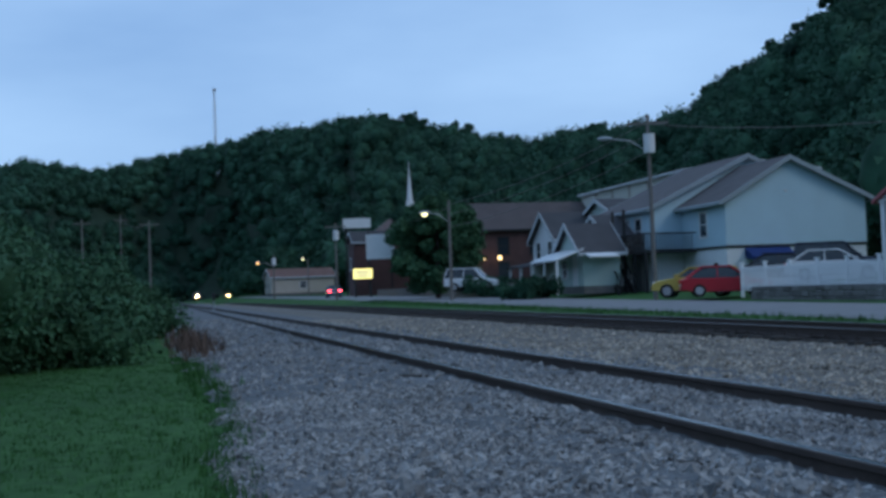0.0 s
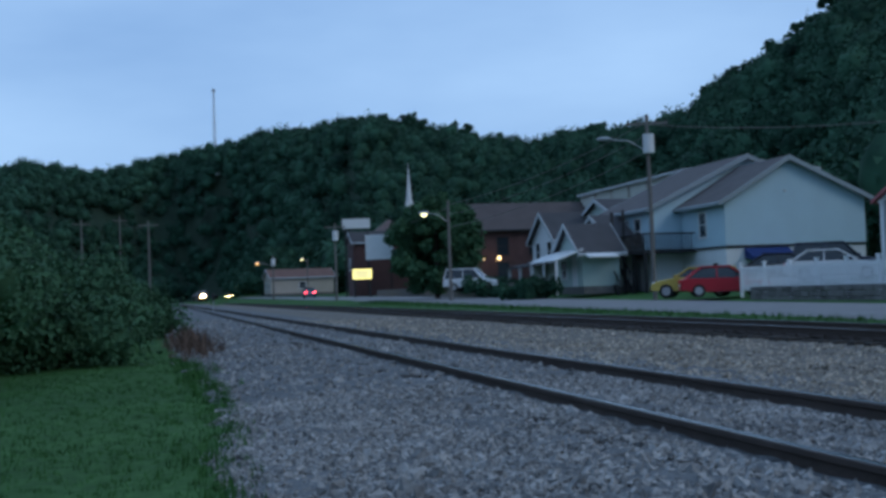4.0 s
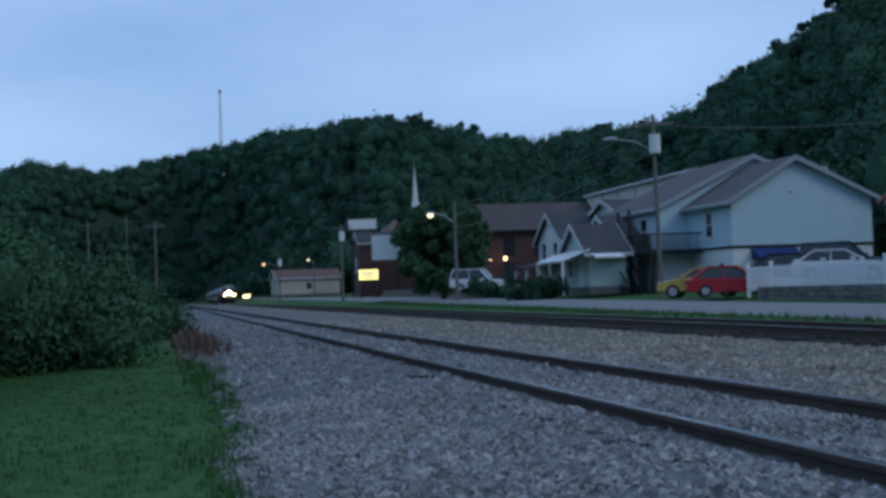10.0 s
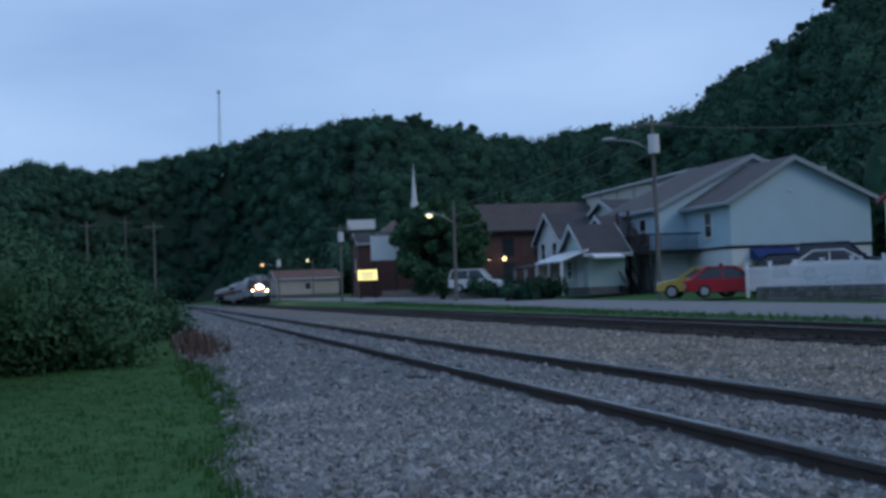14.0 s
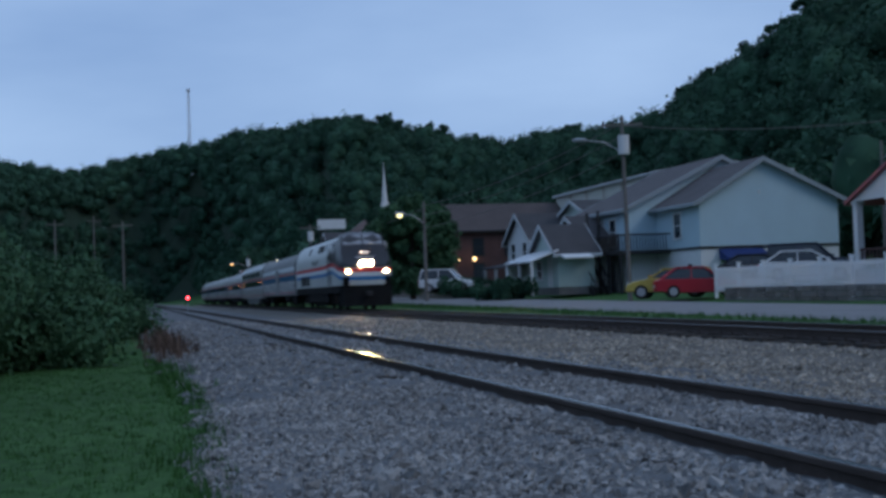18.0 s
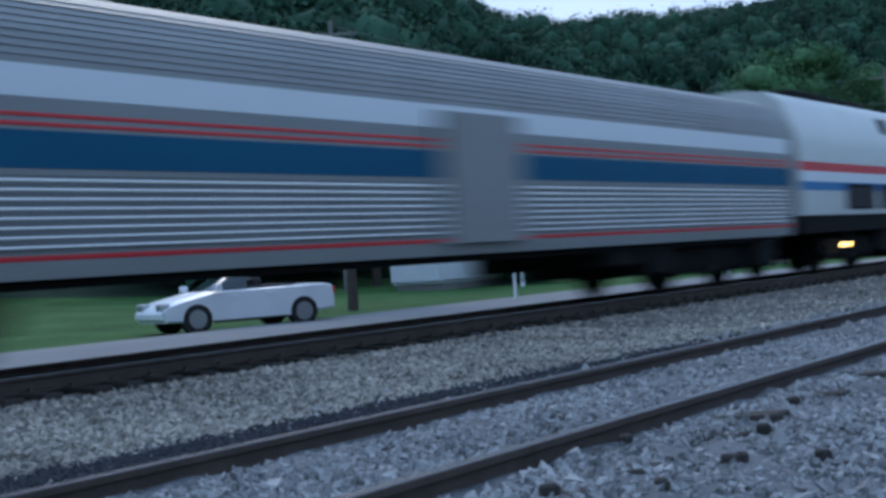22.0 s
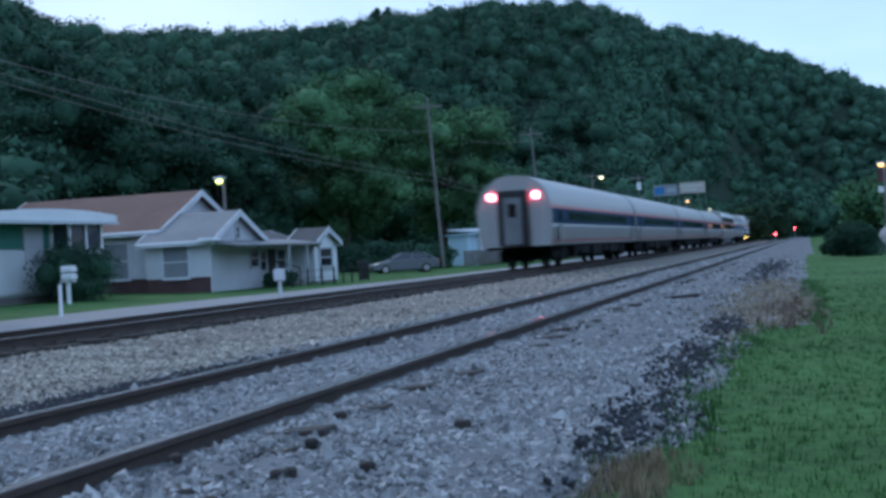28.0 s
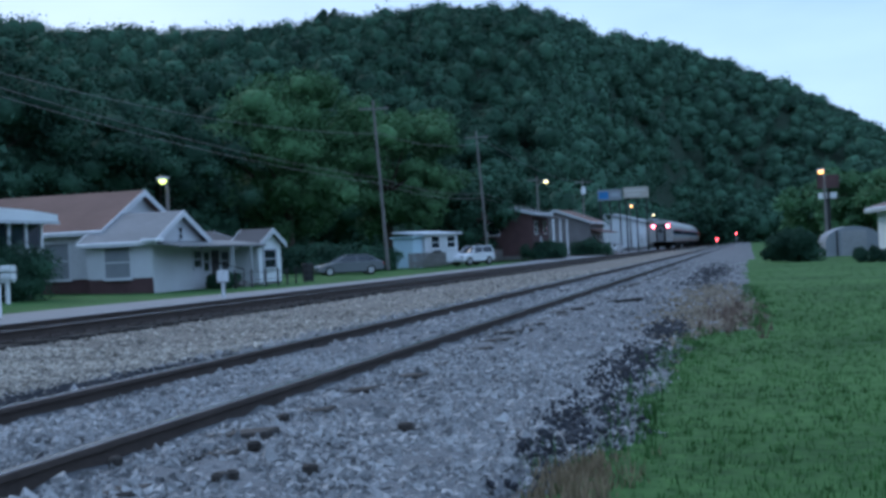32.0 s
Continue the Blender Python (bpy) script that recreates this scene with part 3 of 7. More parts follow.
def diesel_locomotive():
    loco = thing("locomotive", "silver diesel passenger locomotive with red and blue stripes", "locomotive")
    full = [(-1.5, 1.38), (1.5, 1.38), (1.5, 3.0), (1.44, 3.3), (1.20, 3.95), (0.85, 4.22), (0.3, 4.32), (-0.3, 4.32), (-0.85, 4.22), (-1.20, 3.95), (-1.44, 3.3), (-1.5, 3.0)]
    b = BM()
    loft(b, [[(x, y, z) for y, z in full] for x in (-21.0, -14, -7, -2.6)])
    body = part("body", b, M_SILVER, loco, smooth=True)
    # nose, lower half and dark upper half
    plan = [(-2.6, 1.5), (-1.5, 1.5), (-0.8, 1.47), (-0.35, 1.36), (-0.08, 1.16), (0.0, 1.0)]
    b = BM()
    loft(b, [[(x, -w, 1.38), (x, w, 1.38), (x, w, 2.34), (x, -w, 2.34)] for x, w in plan])
    part("lower_nose", b, M_SILVER, loco, smooth=True)
    tops = [(-2.6, 4.36), (-2.1, 4.38), (-1.75, 4.26), (-1.4, 4.0), (-1.08, 3.62), (-0.75, 3.2), (-0.42, 2.84), (-0.15, 2.6), (-0.02, 2.46)]
    b = BM()
    rings = []
    for x, zt in tops:
        w = float(np.interp(x, [p[0] for p in plan], [p[1] for p in plan]))
        f = (zt - 2.34) / 2.0
        zb = 2.344 - 0.16 * min(1, max(0, (x + 1.8) / 1.8))
        w += 0.004
        rings.append([(x, -w, zb), (x, w, zb), (x, w, 2.344 + 0.32 * f), (x, w * (1 - 0.07 * f), 2.344 + 0.55 * (zt - 2.344)), (x, w * (1 - 0.22 * f), zt - 0.16 * f), (x, w * 0.5, zt), (x, -w * 0.5, zt), (x, -w * (1 - 0.22 * f), zt - 0.16 * f), (x, -w * (1 - 0.07 * f), 2.344 + 0.55 * (zt - 2.344)), (x, -w, 2.344 + 0.32 * f)])
    loft(b, rings)
    cowl = part("nose_cowl", b, M_MASK, loco, "dark grey sloping nose and cab roof", smooth=True)
    # windscreens lie on the slope
    for s in (-1, 1):
        b = BM()
        a = [(px, py * s, cowl_z(px, py)) for px, py in ((-1.72, 0.05), (-1.76, 1.02), (-1.16, 1.12), (-1.10, 0.05))]
        up = Vector((0.7, 0, 0.7)) * 0.03
        lo_, hi_ = [Vector(p) - up for p in a], [Vector(p) + up * 1.5 for p in a]
        vs = [b.verts.new(p) for p in lo_ + hi_]
        for f in ((0, 1, 2, 3), (4, 5, 6, 7), (0, 1, 5, 4), (1, 2, 6, 5), (2, 3, 7, 6), (3, 0, 4, 7)):
            b.faces.new([vs[i] for i in f])
        part("windscreen", b, M_SCREEN, cowl, "sloping windscreen pane")
    # dark wedge behind the cab, cab side windows
    for s in (-1, 1):
        b = BM()
        lo_ = [(-5.1, 1.506 * s, 2.98), (-2.58, 1.506 * s, 2.58), (-2.58, 1.506 * s, 3.02), (-2.58, 1.455 * s, 3.3), (-2.58, 1.21 * s, 3.97), (-4.4, 1.21 * s, 3.97), (-5.1, 1.455 * s, 3.3)]
        vs = [b.verts.new(p) for p in lo_]
        b.faces.new([vs[i] for i in (0, 1, 2)])
        b.faces.new([vs[i] for i in (0, 2, 3, 6)])
        b.faces.new([vs[i] for i in (6, 3, 4, 5)])
        bmesh.ops.solidify(b, geom=b.faces[:], thickness=0.012)
        part("cab_panel", b, M_MASK, loco, "dark grey cab side panel")
        for x0, x1, name in ((-4.05, -3.4, "cab_window"), (-3.25, -2.85, "cab_window")):
            b = BM()
            vs = [b.verts.new(p) for p in ((x0, 1.47 * s, 3.26), (x1, 1.47 * s, 3.26), (x1, 1.275 * s, 3.82), (x0, 1.275 * s, 3.82))]
            b.faces.new(vs)
            bmesh.ops.solidify(b, geom=b.faces[:], thickness=0.02)
            part(name, b, M_TGLASS, loco)
        b = BM()
        rbx(b, -2.82, -2.66, s * 1.56 - 0.05, s * 1.56 + 0.05, 3.32, 3.86, 0.02)
        part("mirror", b, M_WHITE, loco, "pale wing mirror")
        for x0, x1, m in ((-14.4, -13.7, M_SILL), (-9.9, -9.2, M_SILL), (-8.95, -7.7, M_SILL), (-7.4, -5.7, M_CURTAIN)):
            b = BM()
            vs = [b.verts.new(p) for p in ((x0, 1.385 * s, 3.48), (x1, 1.385 * s, 3.48), (x1, 1.235 * s, 3.9), (x0, 1.235 * s, 3.9))]
            b.faces.new(vs)
            bmesh.ops.solidify(b, geom=b.faces[:], thickness=0.02)
            part("engine_room_window" if m is M_CURTAIN else "intake_louvre", b, m, loco)
        for x in (-4.3, -3.5):
            b = BM()
            rod(b, (x, s * 1.57, 1.45), (x, s * 1.57, 3.1), 0.022, n=6)
            for z in (1.47, 3.08):
                rod(b, (x, s * 1.49, z), (x, s * 1.57, z), 0.018, n=5)
            part("handrail", b, M_DARK, loco)
        b = BM()
        rbx(b, -4.1, -3.7, s * 1.5 - 0.02, s * 1.5 + 0.02, 1.62, 2.0, 0.02)
        part("step_recess", b, M_SILL, loco, "dark step recess by the cab door")
        b = BM()
        prism(b, [(-17.9, 1.5), (-15.7, 1.5), (-15.7, 2.12), (-17.9, 2.12)], "y", s * 1.48, s * 1.516)
        part("radiator_grille", b, M_SILL, loco, "dark intake grille")
        b = BM()
        prism(b, [(-15.3, 1.5), (-13.5, 1.5), (-13.5, 2.12), (-15.3, 2.12)], "y", s * 1.48, s * 1.516)
        part("radiator_grille", b, M_SILL, loco, "dark intake grille")
        for q in range(8):
            b = BM()
            gx = -17.8 + q * 0.52 if q < 4 else -15.2 + (q - 4) * 0.42
            bx(b, gx, gx + 0.36, s * 1.518 - 0.006, s * 1.518 + 0.006, 1.56, 2.04)
            part("grille_panel", b, M_DARK, loco)
        # stripes that dip to the nose
        xs = [-20.95, -12, -6.5, -5.0, -4.0, -3.0, -2.2, -1.5, -0.8, -0.35, -0.08]
        dz = [0, 0, 0, 0.06, 0.10, 0.10, 0.02, -0.08, -0.2, -0.27, -0.3]
        for nm, a, c, m in (("blue_stripe", 1.95, 2.15, M_STRIPE_BLUE), ("white_stripe", 2.15, 2.39, M_STRIPE_WHITE), ("red_stripe", 2.39, 2.60, M_STRIPE_RED)):
            b = BM()
            rows = []
            for x, d in zip(xs, dz):
                w = float(np.interp(x, [p[0] for p in plan], [p[1] for p in plan]))
                rows.append((x, w, a + d, c + d))
            ribbon(b, rows, s, 0.03, 0.008)
            part(nm, b, m, loco)
        # letters of the maker's line and the number, as plain bars
        for k, (x0, x1, z0, z1) in enumerate(((-11.9, -11.45, 2.76, 3.08), (-11.3, -10.75, 2.76, 2.98), (-10.65, -10.4, 2.76, 3.04), (-10.3, -10.0, 2.76, 2.98), (-9.9, -9.5, 2.76, 2.98), (-9.4, -9.2, 2.76, 3.08), (-10.7, -10.45, 2.2, 2.36), (-10.4, -10.15, 2.2, 2.36), (-10.1, -9.85, 2.2, 2.36))):
            b = BM()
            bx(b, x0, x1, s * 1.5 - 0.004, s * 1.5 + 0.006, z0, z1)
            part("letter_bar", b, M_MASK, loco)
        for lx in (-17.9, -3.6) if s < 0 else ():
            b = BM()
            ball(b, (lx, s * 1.4, 0.66), 0.055)
            lamp = part("step_lamp", b, M_STEPLIGHT, loco, "lit amber step lamp")
            # plates added to hide the lamp from ahead
            b = BM()
            bx(b, lx + 0.075, lx + 0.09, s * 1.52, s * 1.34, 0.58, 0.74)
            bx(b, lx - 0.075, lx + 0.075, s * 1.46, s * 1.34, 0.725, 0.74)
            part("lamp_shield", b, M_SILL, lamp)
    # front face bands
    for a, c, m in ((1.65, 1.85, M_STRIPE_BLUE), (1.85, 2.09, M_STRIPE_WHITE), (2.09, 2.3, M_STRIPE_RED)):
        b = BM()
        bx(b, -0.05, 0.008, -1.0, 1.0, a, c)
        part("nose_stripe", b, m, loco)
    b = BM()
    rbx(b, -0.45, -0.06, -0.42, 0.42, 2.38, 2.74, 0.06)
    box_ = part("headlight_housing", b, M_MASK, loco)
    for s in (-1, 1):
        b = BM()
        rod(b, (-0.1, s * 0.18, 2.56), (-0.03, s * 0.18, 2.56), 0.14, 0.13, 14)
        part("headlight", b, M_HEADLIGHT, box_, "bright warm headlamp")
        hood(box_, -0.06, 0.12, s * 0.18, 2.56, 0.15)
        b = BM()
        rod(b, (-0.32, s * 1.06, 2.12), (-0.02, s * 1.06, 2.12), 0.16, 0.15, 14)
        hs = part("ditch_light_housing", b, M_SILL, loco)
        b = BM()
        rod(b, (-0.04, s * 1.06, 2.12), (0.03, s * 1.06, 2.12), 0.10, 0.095, 14)
        part("ditch_light", b, M_DITCH, hs, "lit warm ditch lamp")
        hood(hs, -0.02, 0.15, s * 1.06, 2.12, 0.11)
        b = BM()
        rbx(b, -0.5, 0.02, s * 1.15 - 0.17, s * 1.15 + 0.17, 1.36, 1.86, 0.03)
        part("step_well", b, M_SILL, loco)
    b = BM()
    rbx(b, -0.84, -0.64, -0.22, 0.22, 3.12, 3.27, 0.02)
    part("number_board", b, M_BOARD, loco, "small lit number board")
    for k in range(6):
        b = BM()
        bx(b, -0.52, -0.44, -0.5 + k * 0.17, -0.38 + k * 0.17, 2.86, 2.98)
        part("letter_bar", b, M_STRIPE_WHITE, loco)
    # pilot, sill, tank, roof gear
    b = BM()
    loft(b, [[(-0.5, -1.48, 1.39), (-0.5, 1.48, 1.39), (-0.5, 1.48, 0.25), (-0.5, -1.48, 0.25)], [(-0.05, -1.3, 1.36), (-0.05, 1.3, 1.36), (0.12, 1.3, 0.2), (0.12, -1.3, 0.2)], [(0.05, -0.7, 1.3), (0.05, 0.7, 1.3), (0.36, 0.7, 0.2), (0.36, -0.7, 0.2)]])
    part("pilot", b, M_SILL, loco, "black pilot plough")
    b = BM()
    rod(b, (0.05, 0, 0.9), (0.62, 0, 0.9), 0.1, 0.12, 8)
    rbx(b, 0.5, 0.75, -0.16, 0.16, 0.76, 1.04, 0.04)
    part("coupler", b, M_DARK, loco)
    b = BM()
    bx(b, -21.0, -0.5, -1.47, 1.47, 0.98, 1.39)
    part("side_sill", b, M_SILL, loco)
    b = BM()
    prism(b, [(-1.38, 1.0), (1.38, 1.0), (1.38, 0.5), (1.1, 0.24), (-1.1, 0.24), (-1.38, 0.5)], "x", -13.6, -7.6)
    part("fuel_tank", b, M_SILL, loco)
    for x0, x1 in ((-7.55, -5.95), (-15.1, -13.65)):
        b = BM()
        rbx(b, x0, x1, -1.36, 1.36, 0.42, 1.0, 0.05)
        part("battery_box", b, M_SILL, loco)
    for x, l, w in ((-19.3, 2.6, 1.6), (-15.8, 2.2, 1.4), (-11.5, 1.8, 1.2), (-8.2, 1.0, 1.0)):
        b = BM()
        rbx(b, x, x + l, -w / 2, w / 2, 4.22, 4.42, 0.05)
        part("roof_fan", b, M_SILL, loco)
    b = BM()
    rbx(b, -3.6, -3.2, -0.2, 0.2, 4.28, 4.42, 0.04)
    part("horn", b, M_DARK, loco)
    for x in (-3.9, -17.0):
        truck(loco, x, 2.75, 0.51)
    return loco


def coach(kind, label, lit=0):
    """A passenger car 25.9 m long over couplers; its leading end at x = 0."""
    car = thing("passenger_car", label, "railway car", group="cars of the train")
    L0, L1 = -0.35, -25.55
    if kind == "tube":
        half = [(1.44, 0.96), (1.50, 1.2), (1.555, 1.7), (1.575, 2.1), (1.55, 2.5), (1.47, 2.9), (1.30, 3.28), (1.02, 3.58), (0.62, 3.79), (0.2, 3.87)]
        flutes, roof = np.arange(1.18, 1.72, 0.072), [2.62 + i * 0.105 for i in range(9)]
    elif kind == "sleeper":
        half = [(1.50, 0.80), (1.535, 1.1), (1.545, 1.8), (1.545, 3.0), (1.52, 3.45), (1.40, 3.72), (1.1, 3.98), (0.65, 4.14), (0.2, 4.2)]
        flutes, roof = np.arange(1.14, 1.72, 0.06), []
    else:
        half = [(1.50, 0.96), (1.535, 1.2), (1.545, 2.6), (1.54, 3.1), (1.46, 3.4), (1.22, 3.72), (0.85, 3.95), (0.45, 4.06), (0.15, 4.09)]
        flutes, roof = np.arange(1.24, 1.95, 0.092), [3.12 + i * 0.085 for i in range(9)]
    ring = [(w, z) for w, z in half] + [(-w, z) for w, z in half[::-1]]
    b = BM()
    loft(b, [[(x, y, z) for y, z in ring] for x in (L0, -9, -17, L1)])
    part("body", b, M_ROOFSTEEL if kind == "baggage" else M_STAINLESS, car, smooth=True)
    hw = [p[0] for p in half]
    hz = [p[1] for p in half]

    def wid(z):
        return float(np.interp(z, hz, hw))

    for s in (-1, 1):
        fh = flutes[1] - flutes[0]
        for z in flutes:
            b = BM()
            w0 = wid(z)
            loft(b, [[(x, s * (w0 + d), z + k * fh) for d, k in ((-0.012, 0.0), (0.014, 0.06), (0.030, 0.28), (0.027, 0.46), (0.010, 0.62), (-0.012, 0.68))] for x in (L0 - 0.25, L1 + 0.25)])
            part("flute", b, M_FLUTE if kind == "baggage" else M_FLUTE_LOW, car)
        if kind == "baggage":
            # darker sheet that fills the gaps between the flutes
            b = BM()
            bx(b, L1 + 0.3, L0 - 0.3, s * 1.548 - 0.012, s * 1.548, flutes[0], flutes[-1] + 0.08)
            part("flute_backing", b, M_SKIRT, car, "darker backing in the gaps between the flutes")
        if roof:
            for z in roof:
                b = BM()
                w0, w1 = wid(z), wid(z + 0.04)
                loft(b, [[(x, s * (w0 - 0.02), z), (x, s * (w0 + 0.014), z + 0.004), (x, s * (w1 + 0.014), z + 0.042), (x, s * (w1 - 0.02), z + 0.046)] for x in (L0 - 0.2, L1 + 0.2)])
                part("roof_rib", b, M_ROOFSTEEL if kind == "baggage" else M_ROOFRIB, car)
        if kind == "tube":
            bands = ((1.84, 2.46, M_BAND, "blue_band"), (1.74, 1.80, M_STRIPE_WHITE, "white_stripe"), (2.47, 2.51, M_STRIPE_RED, "red_stripe"), (2.55, 2.59, M_STRIPE_RED, "red_stripe"), (1.10, 1.145, M_STRIPE_RED, "red_stripe"))
        elif kind == "sleeper":
            # topmost white band paints the sky's shine along the roof edge
            bands = ((1.92, 2.50, M_BAND, "blue_band"), (1.74, 1.85, M_STRIPE_WHITE, "white_stripe"), (2.54, 2.575, M_STRIPE_RED, "red_stripe"), (2.62, 2.655, M_STRIPE_RED, "red_stripe"), (1.06, 1.10, M_STRIPE_RED, "red_stripe"), (3.42, 3.66, M_STRIPE_WHITE, "roof_edge_sky_sheen"))
        else:
            bands = ((2.03, 2.40, M_BAGBAND, "blue_band"), (2.44, 2.48, M_STRIPE_RED, "red_stripe"), (2.53, 2.57, M_STRIPE_RED, "red_stripe"), (2.72, 3.04, M_STRIPE_WHITE, "pale_band"), (1.14, 1.19, M_STRIPE_RED, "red_stripe"))
        for z0, z1, m, nm in bands:
            b = BM()
            loft(b, [[(x, s * (wid(z0) - 0.02), z0), (x, s * (wid(z0) + 0.006), z0), (x, s * (wid((z0 + z1) / 2) + 0.008), (z0 + z1) / 2), (x, s * (wid(z1) + 0.006), z1), (x, s * (wid(z1) - 0.02), z1)] for x in (L0 - 0.02, L1 + 0.02)])
            part(nm, b, m, car)
        # windows
        rows = []
        if kind == "tube":
            rows = [(-4.3 - i * 1.5, 1.18, 1.98, 2.36) for i in range(12)]
        elif kind == "sleeper":
            rows = [(-4.0 - i * 2.0, 1.72, 1.97, 2.47) for i in range(10)] + [(-3.0 - i * 2.0, 1.5, 2.84, 3.28) for i in range(11)] + [(-4.56 - i * 2.0, 0.36, 2.84, 3.28) for i in range(10)]
        for i, (x, w, z0, z1) in enumerate(rows):
            b = BM()
            loft(b, [[(q, s * (wid(z0) - 0.02), z0), (q, s * (wid(z0) + 0.03), z0 + 0.02), (q, s * (wid(z1) + 0.03), z1 - 0.02), (q, s * (wid(z1) - 0.02), z1)] for q in (x, x - w)])
            on = lit and 8 <= i <= 11
            m = M_WARM if on else M_TGLASS
            if kind == "sleeper":
                on = i == 9
                m = M_LITROOM if on else M_CURTAIN if 10 <= i < 21 else M_TGLASS
            part("window", b, m, car, "window lit warm from inside" if on else "")
        # doors
        doors = [-1.9, -24.0] if kind == "tube" else ([-12.3] if kind == "baggage" else [-24.2])
        for x in doors:
            b = BM()
            w = 2.0 if kind == "baggage" else 0.8
            bx(b, x - w / 2, x + w / 2, s * (wid(1.7) + 0.036) - 0.05, s * (wid(1.7) + 0.036), 1.12, 2.95 if kind == "baggage" else 1.8)
            d = part("door", b, M_ROOFSTEEL if kind == "baggage" else M_FLUTE_LOW, car, "plain stainless side door")
            if kind == "baggage":
                for q in range(15):
                    b = BM()
                    bx(b, x - w / 2 + 0.06, x + w / 2 - 0.06, s * (wid(1.7) + 0.04) - 0.01, s * (wid(1.7) + 0.06), 1.2 + q * 0.085, 1.245 + q * 0.085)
                    part("door_rib", b, M_FLUTE, d)
                b = BM()
                bx(b, x - 0.8, x + 0.8, s * (wid(1.7) + 0.044) - 0.01, s * (wid(1.7) + 0.044), 2.5, 2.85)
                part("door_window", b, M_TGLASS, d)
            if kind != "baggage":
                b = BM()
                bx(b, x - 0.2, x + 0.2, s * (wid(2.1) + 0.028) - 0.01, s * (wid(2.1) + 0.028), 1.95, 2.4)
                part("door_window", b, M_TGLASS, d)
    for x, e in ((L0, 1), (L1, -1)):
        b = BM()
        rbx(b, min(x, x + e * 0.34), max(x, x + e * 0.34), -0.62, 0.62, 1.0, 3.25, 0.05)
        part("diaphragm", b, M_RUBBERD, car, "black rubber gangway diaphragm")
        for s in (-1, 1):
            b = BM()
            rod(b, (x + e * 0.04, s * 1.2, 1.1), (x + e * 0.04, s * 1.2, 2.6), 0.02, n=5)
            part("end_handrail", b, M_STEEL, car)
    boxes = ((-7.2, 1.2, 0.35), (-1.0, 1.1, 0.6), (-6.0, 0.9, 0.55), (-23.9, 1.0, 0.55)) if kind == "baggage" else ((-7.2, 2.2, 0.5), (-9.8, 1.6, 0.4), (-11.8, 3.0, 0.55), (-15.6, 2.4, 0.45), (-18.4, 1.2, 0.35))
    if kind == "sleeper":
        boxes = ((-6.2, 2.1, 0.62), (-8.4, 3.6, 0.72), (-12.1, 2.1, 0.66), (-14.3, 3.2, 0.72), (-17.6, 2.2, 0.6))
    elif kind == "tube":
        boxes = boxes + ((-6.1, 0.9, 0.5), (-19.0, 0.7, 0.55))
    for x, l, d in boxes:
        b = BM()
        rbx(b, x - l, x, -1.38, 1.38, 0.95 - d, 0.98, 0.04)
        part("underfloor_box", b, M_SKIRT if kind == "sleeper" else M_SILL, car, "grimy grey equipment box" if kind == "sleeper" else "")
    b = BM()
    bx(b, L1 + 0.4, L0 - 0.4, -1.35, 1.35, 0.86, 0.98)
    part("underframe", b, M_SILL, car)
    for s in (-1, 1) if lit or kind == "sleeper" else ():
        b = BM()
        rbx(b, -2.75, -2.32, s * (wid(2.25) + 0.02) - 0.03, s * (wid(2.25) + 0.02) + 0.02, 2.2, 2.27, 0.015)
        part("marker_light", b, M_AMBER, car, "small amber side lamp")
    for x in (-4.0, -21.9):
        truck(car, x, 2.6, 0.455)
    return car


LOCO = diesel_locomotive()
CARS = [coach("baggage", "ribbed stainless baggage car with a blue band"),
        coach("sleeper", "tall stainless sleeping car with two window rows"),
        coach("tube", "rounded stainless dining car with warm lit windows", 1),
        coach("tube", "rounded stainless passenger coach with a blue window band", 0)]
for lab in ("rounded stainless passenger coach with dark windows",):
    CARS.append(tagged(copy_thing(CARS[3], Matrix()), label=lab))
CARS.append(coach("tube", "last rounded stainless coach with red marker lamps", 0))
for s in (-1, 1):
    b = BM()
    rod(b, (-25.52, s * 0.93, 3.02), (-25.64, s * 0.93, 3.02), 0.15, 0.13, 12)
    part("marker_lamp", b, M_MARKER, CARS[-1], "lit red marker lamp")
b = BM()
bx(b, -25.93, -25.885, -0.36, 0.36, 1.05, 2.95)
ed_ = part("end_door", b, M_SKIRT, CARS[-1], "grimy steel end door")
b = BM()
bx(b, -25.94, -25.928, -0.17, 0.17, 2.15, 2.7)
part("door_window", b, M_TGLASS, ed_)


# ---- the town ----
def at(az, d):
    """Plan position by azimuth (left of straight ahead positive) and distance."""
    return -math.sin(radians(az)) * d, math.cos(radians(az)) * d


M_BLUEWALL = mat("pale_blue_siding", (0.46, 0.62, 0.70), 0.65, var=0.07, scale=0.6, fine=12, bump=0.15)
M_BLUETRIM = mat("grey_blue_trim", (0.30, 0.35, 0.38), 0.65, var=0.08, scale=1, fine=14, bump=0.1)
M_WHITEWALL = mat("white_siding", (0.73, 0.76, 0.78), 0.65, var=0.10, scale=0.7, fine=12, bump=0.2)
M_TRIM = mat("dull_white_trim", (0.47, 0.50, 0.52), 0.7, var=0.12, scale=1, fine=16, bump=0.15)
M_SHADE = mat("drawn_window_shade", (0.22, 0.24, 0.26), 0.8, var=0.15, scale=1.5, fine=20, bump=0.1)
M_OLDWOOD = mat("weathered_wood_wall", (0.16, 0.15, 0.15), 0.85, var=0.3, scale=0.9, fine=12, bump=0.4)
M_AGEDWALL = mat("aged_white_siding", (0.56, 0.58, 0.60), 0.75, var=0.14, scale=0.7, fine=12, bump=0.3)
M_OLDTIN = mat("dull_tin_roof", (0.20, 0.205, 0.21), 0.8, var=0.25, scale=0.6, fine=10, bump=0.3, spec=0.2)
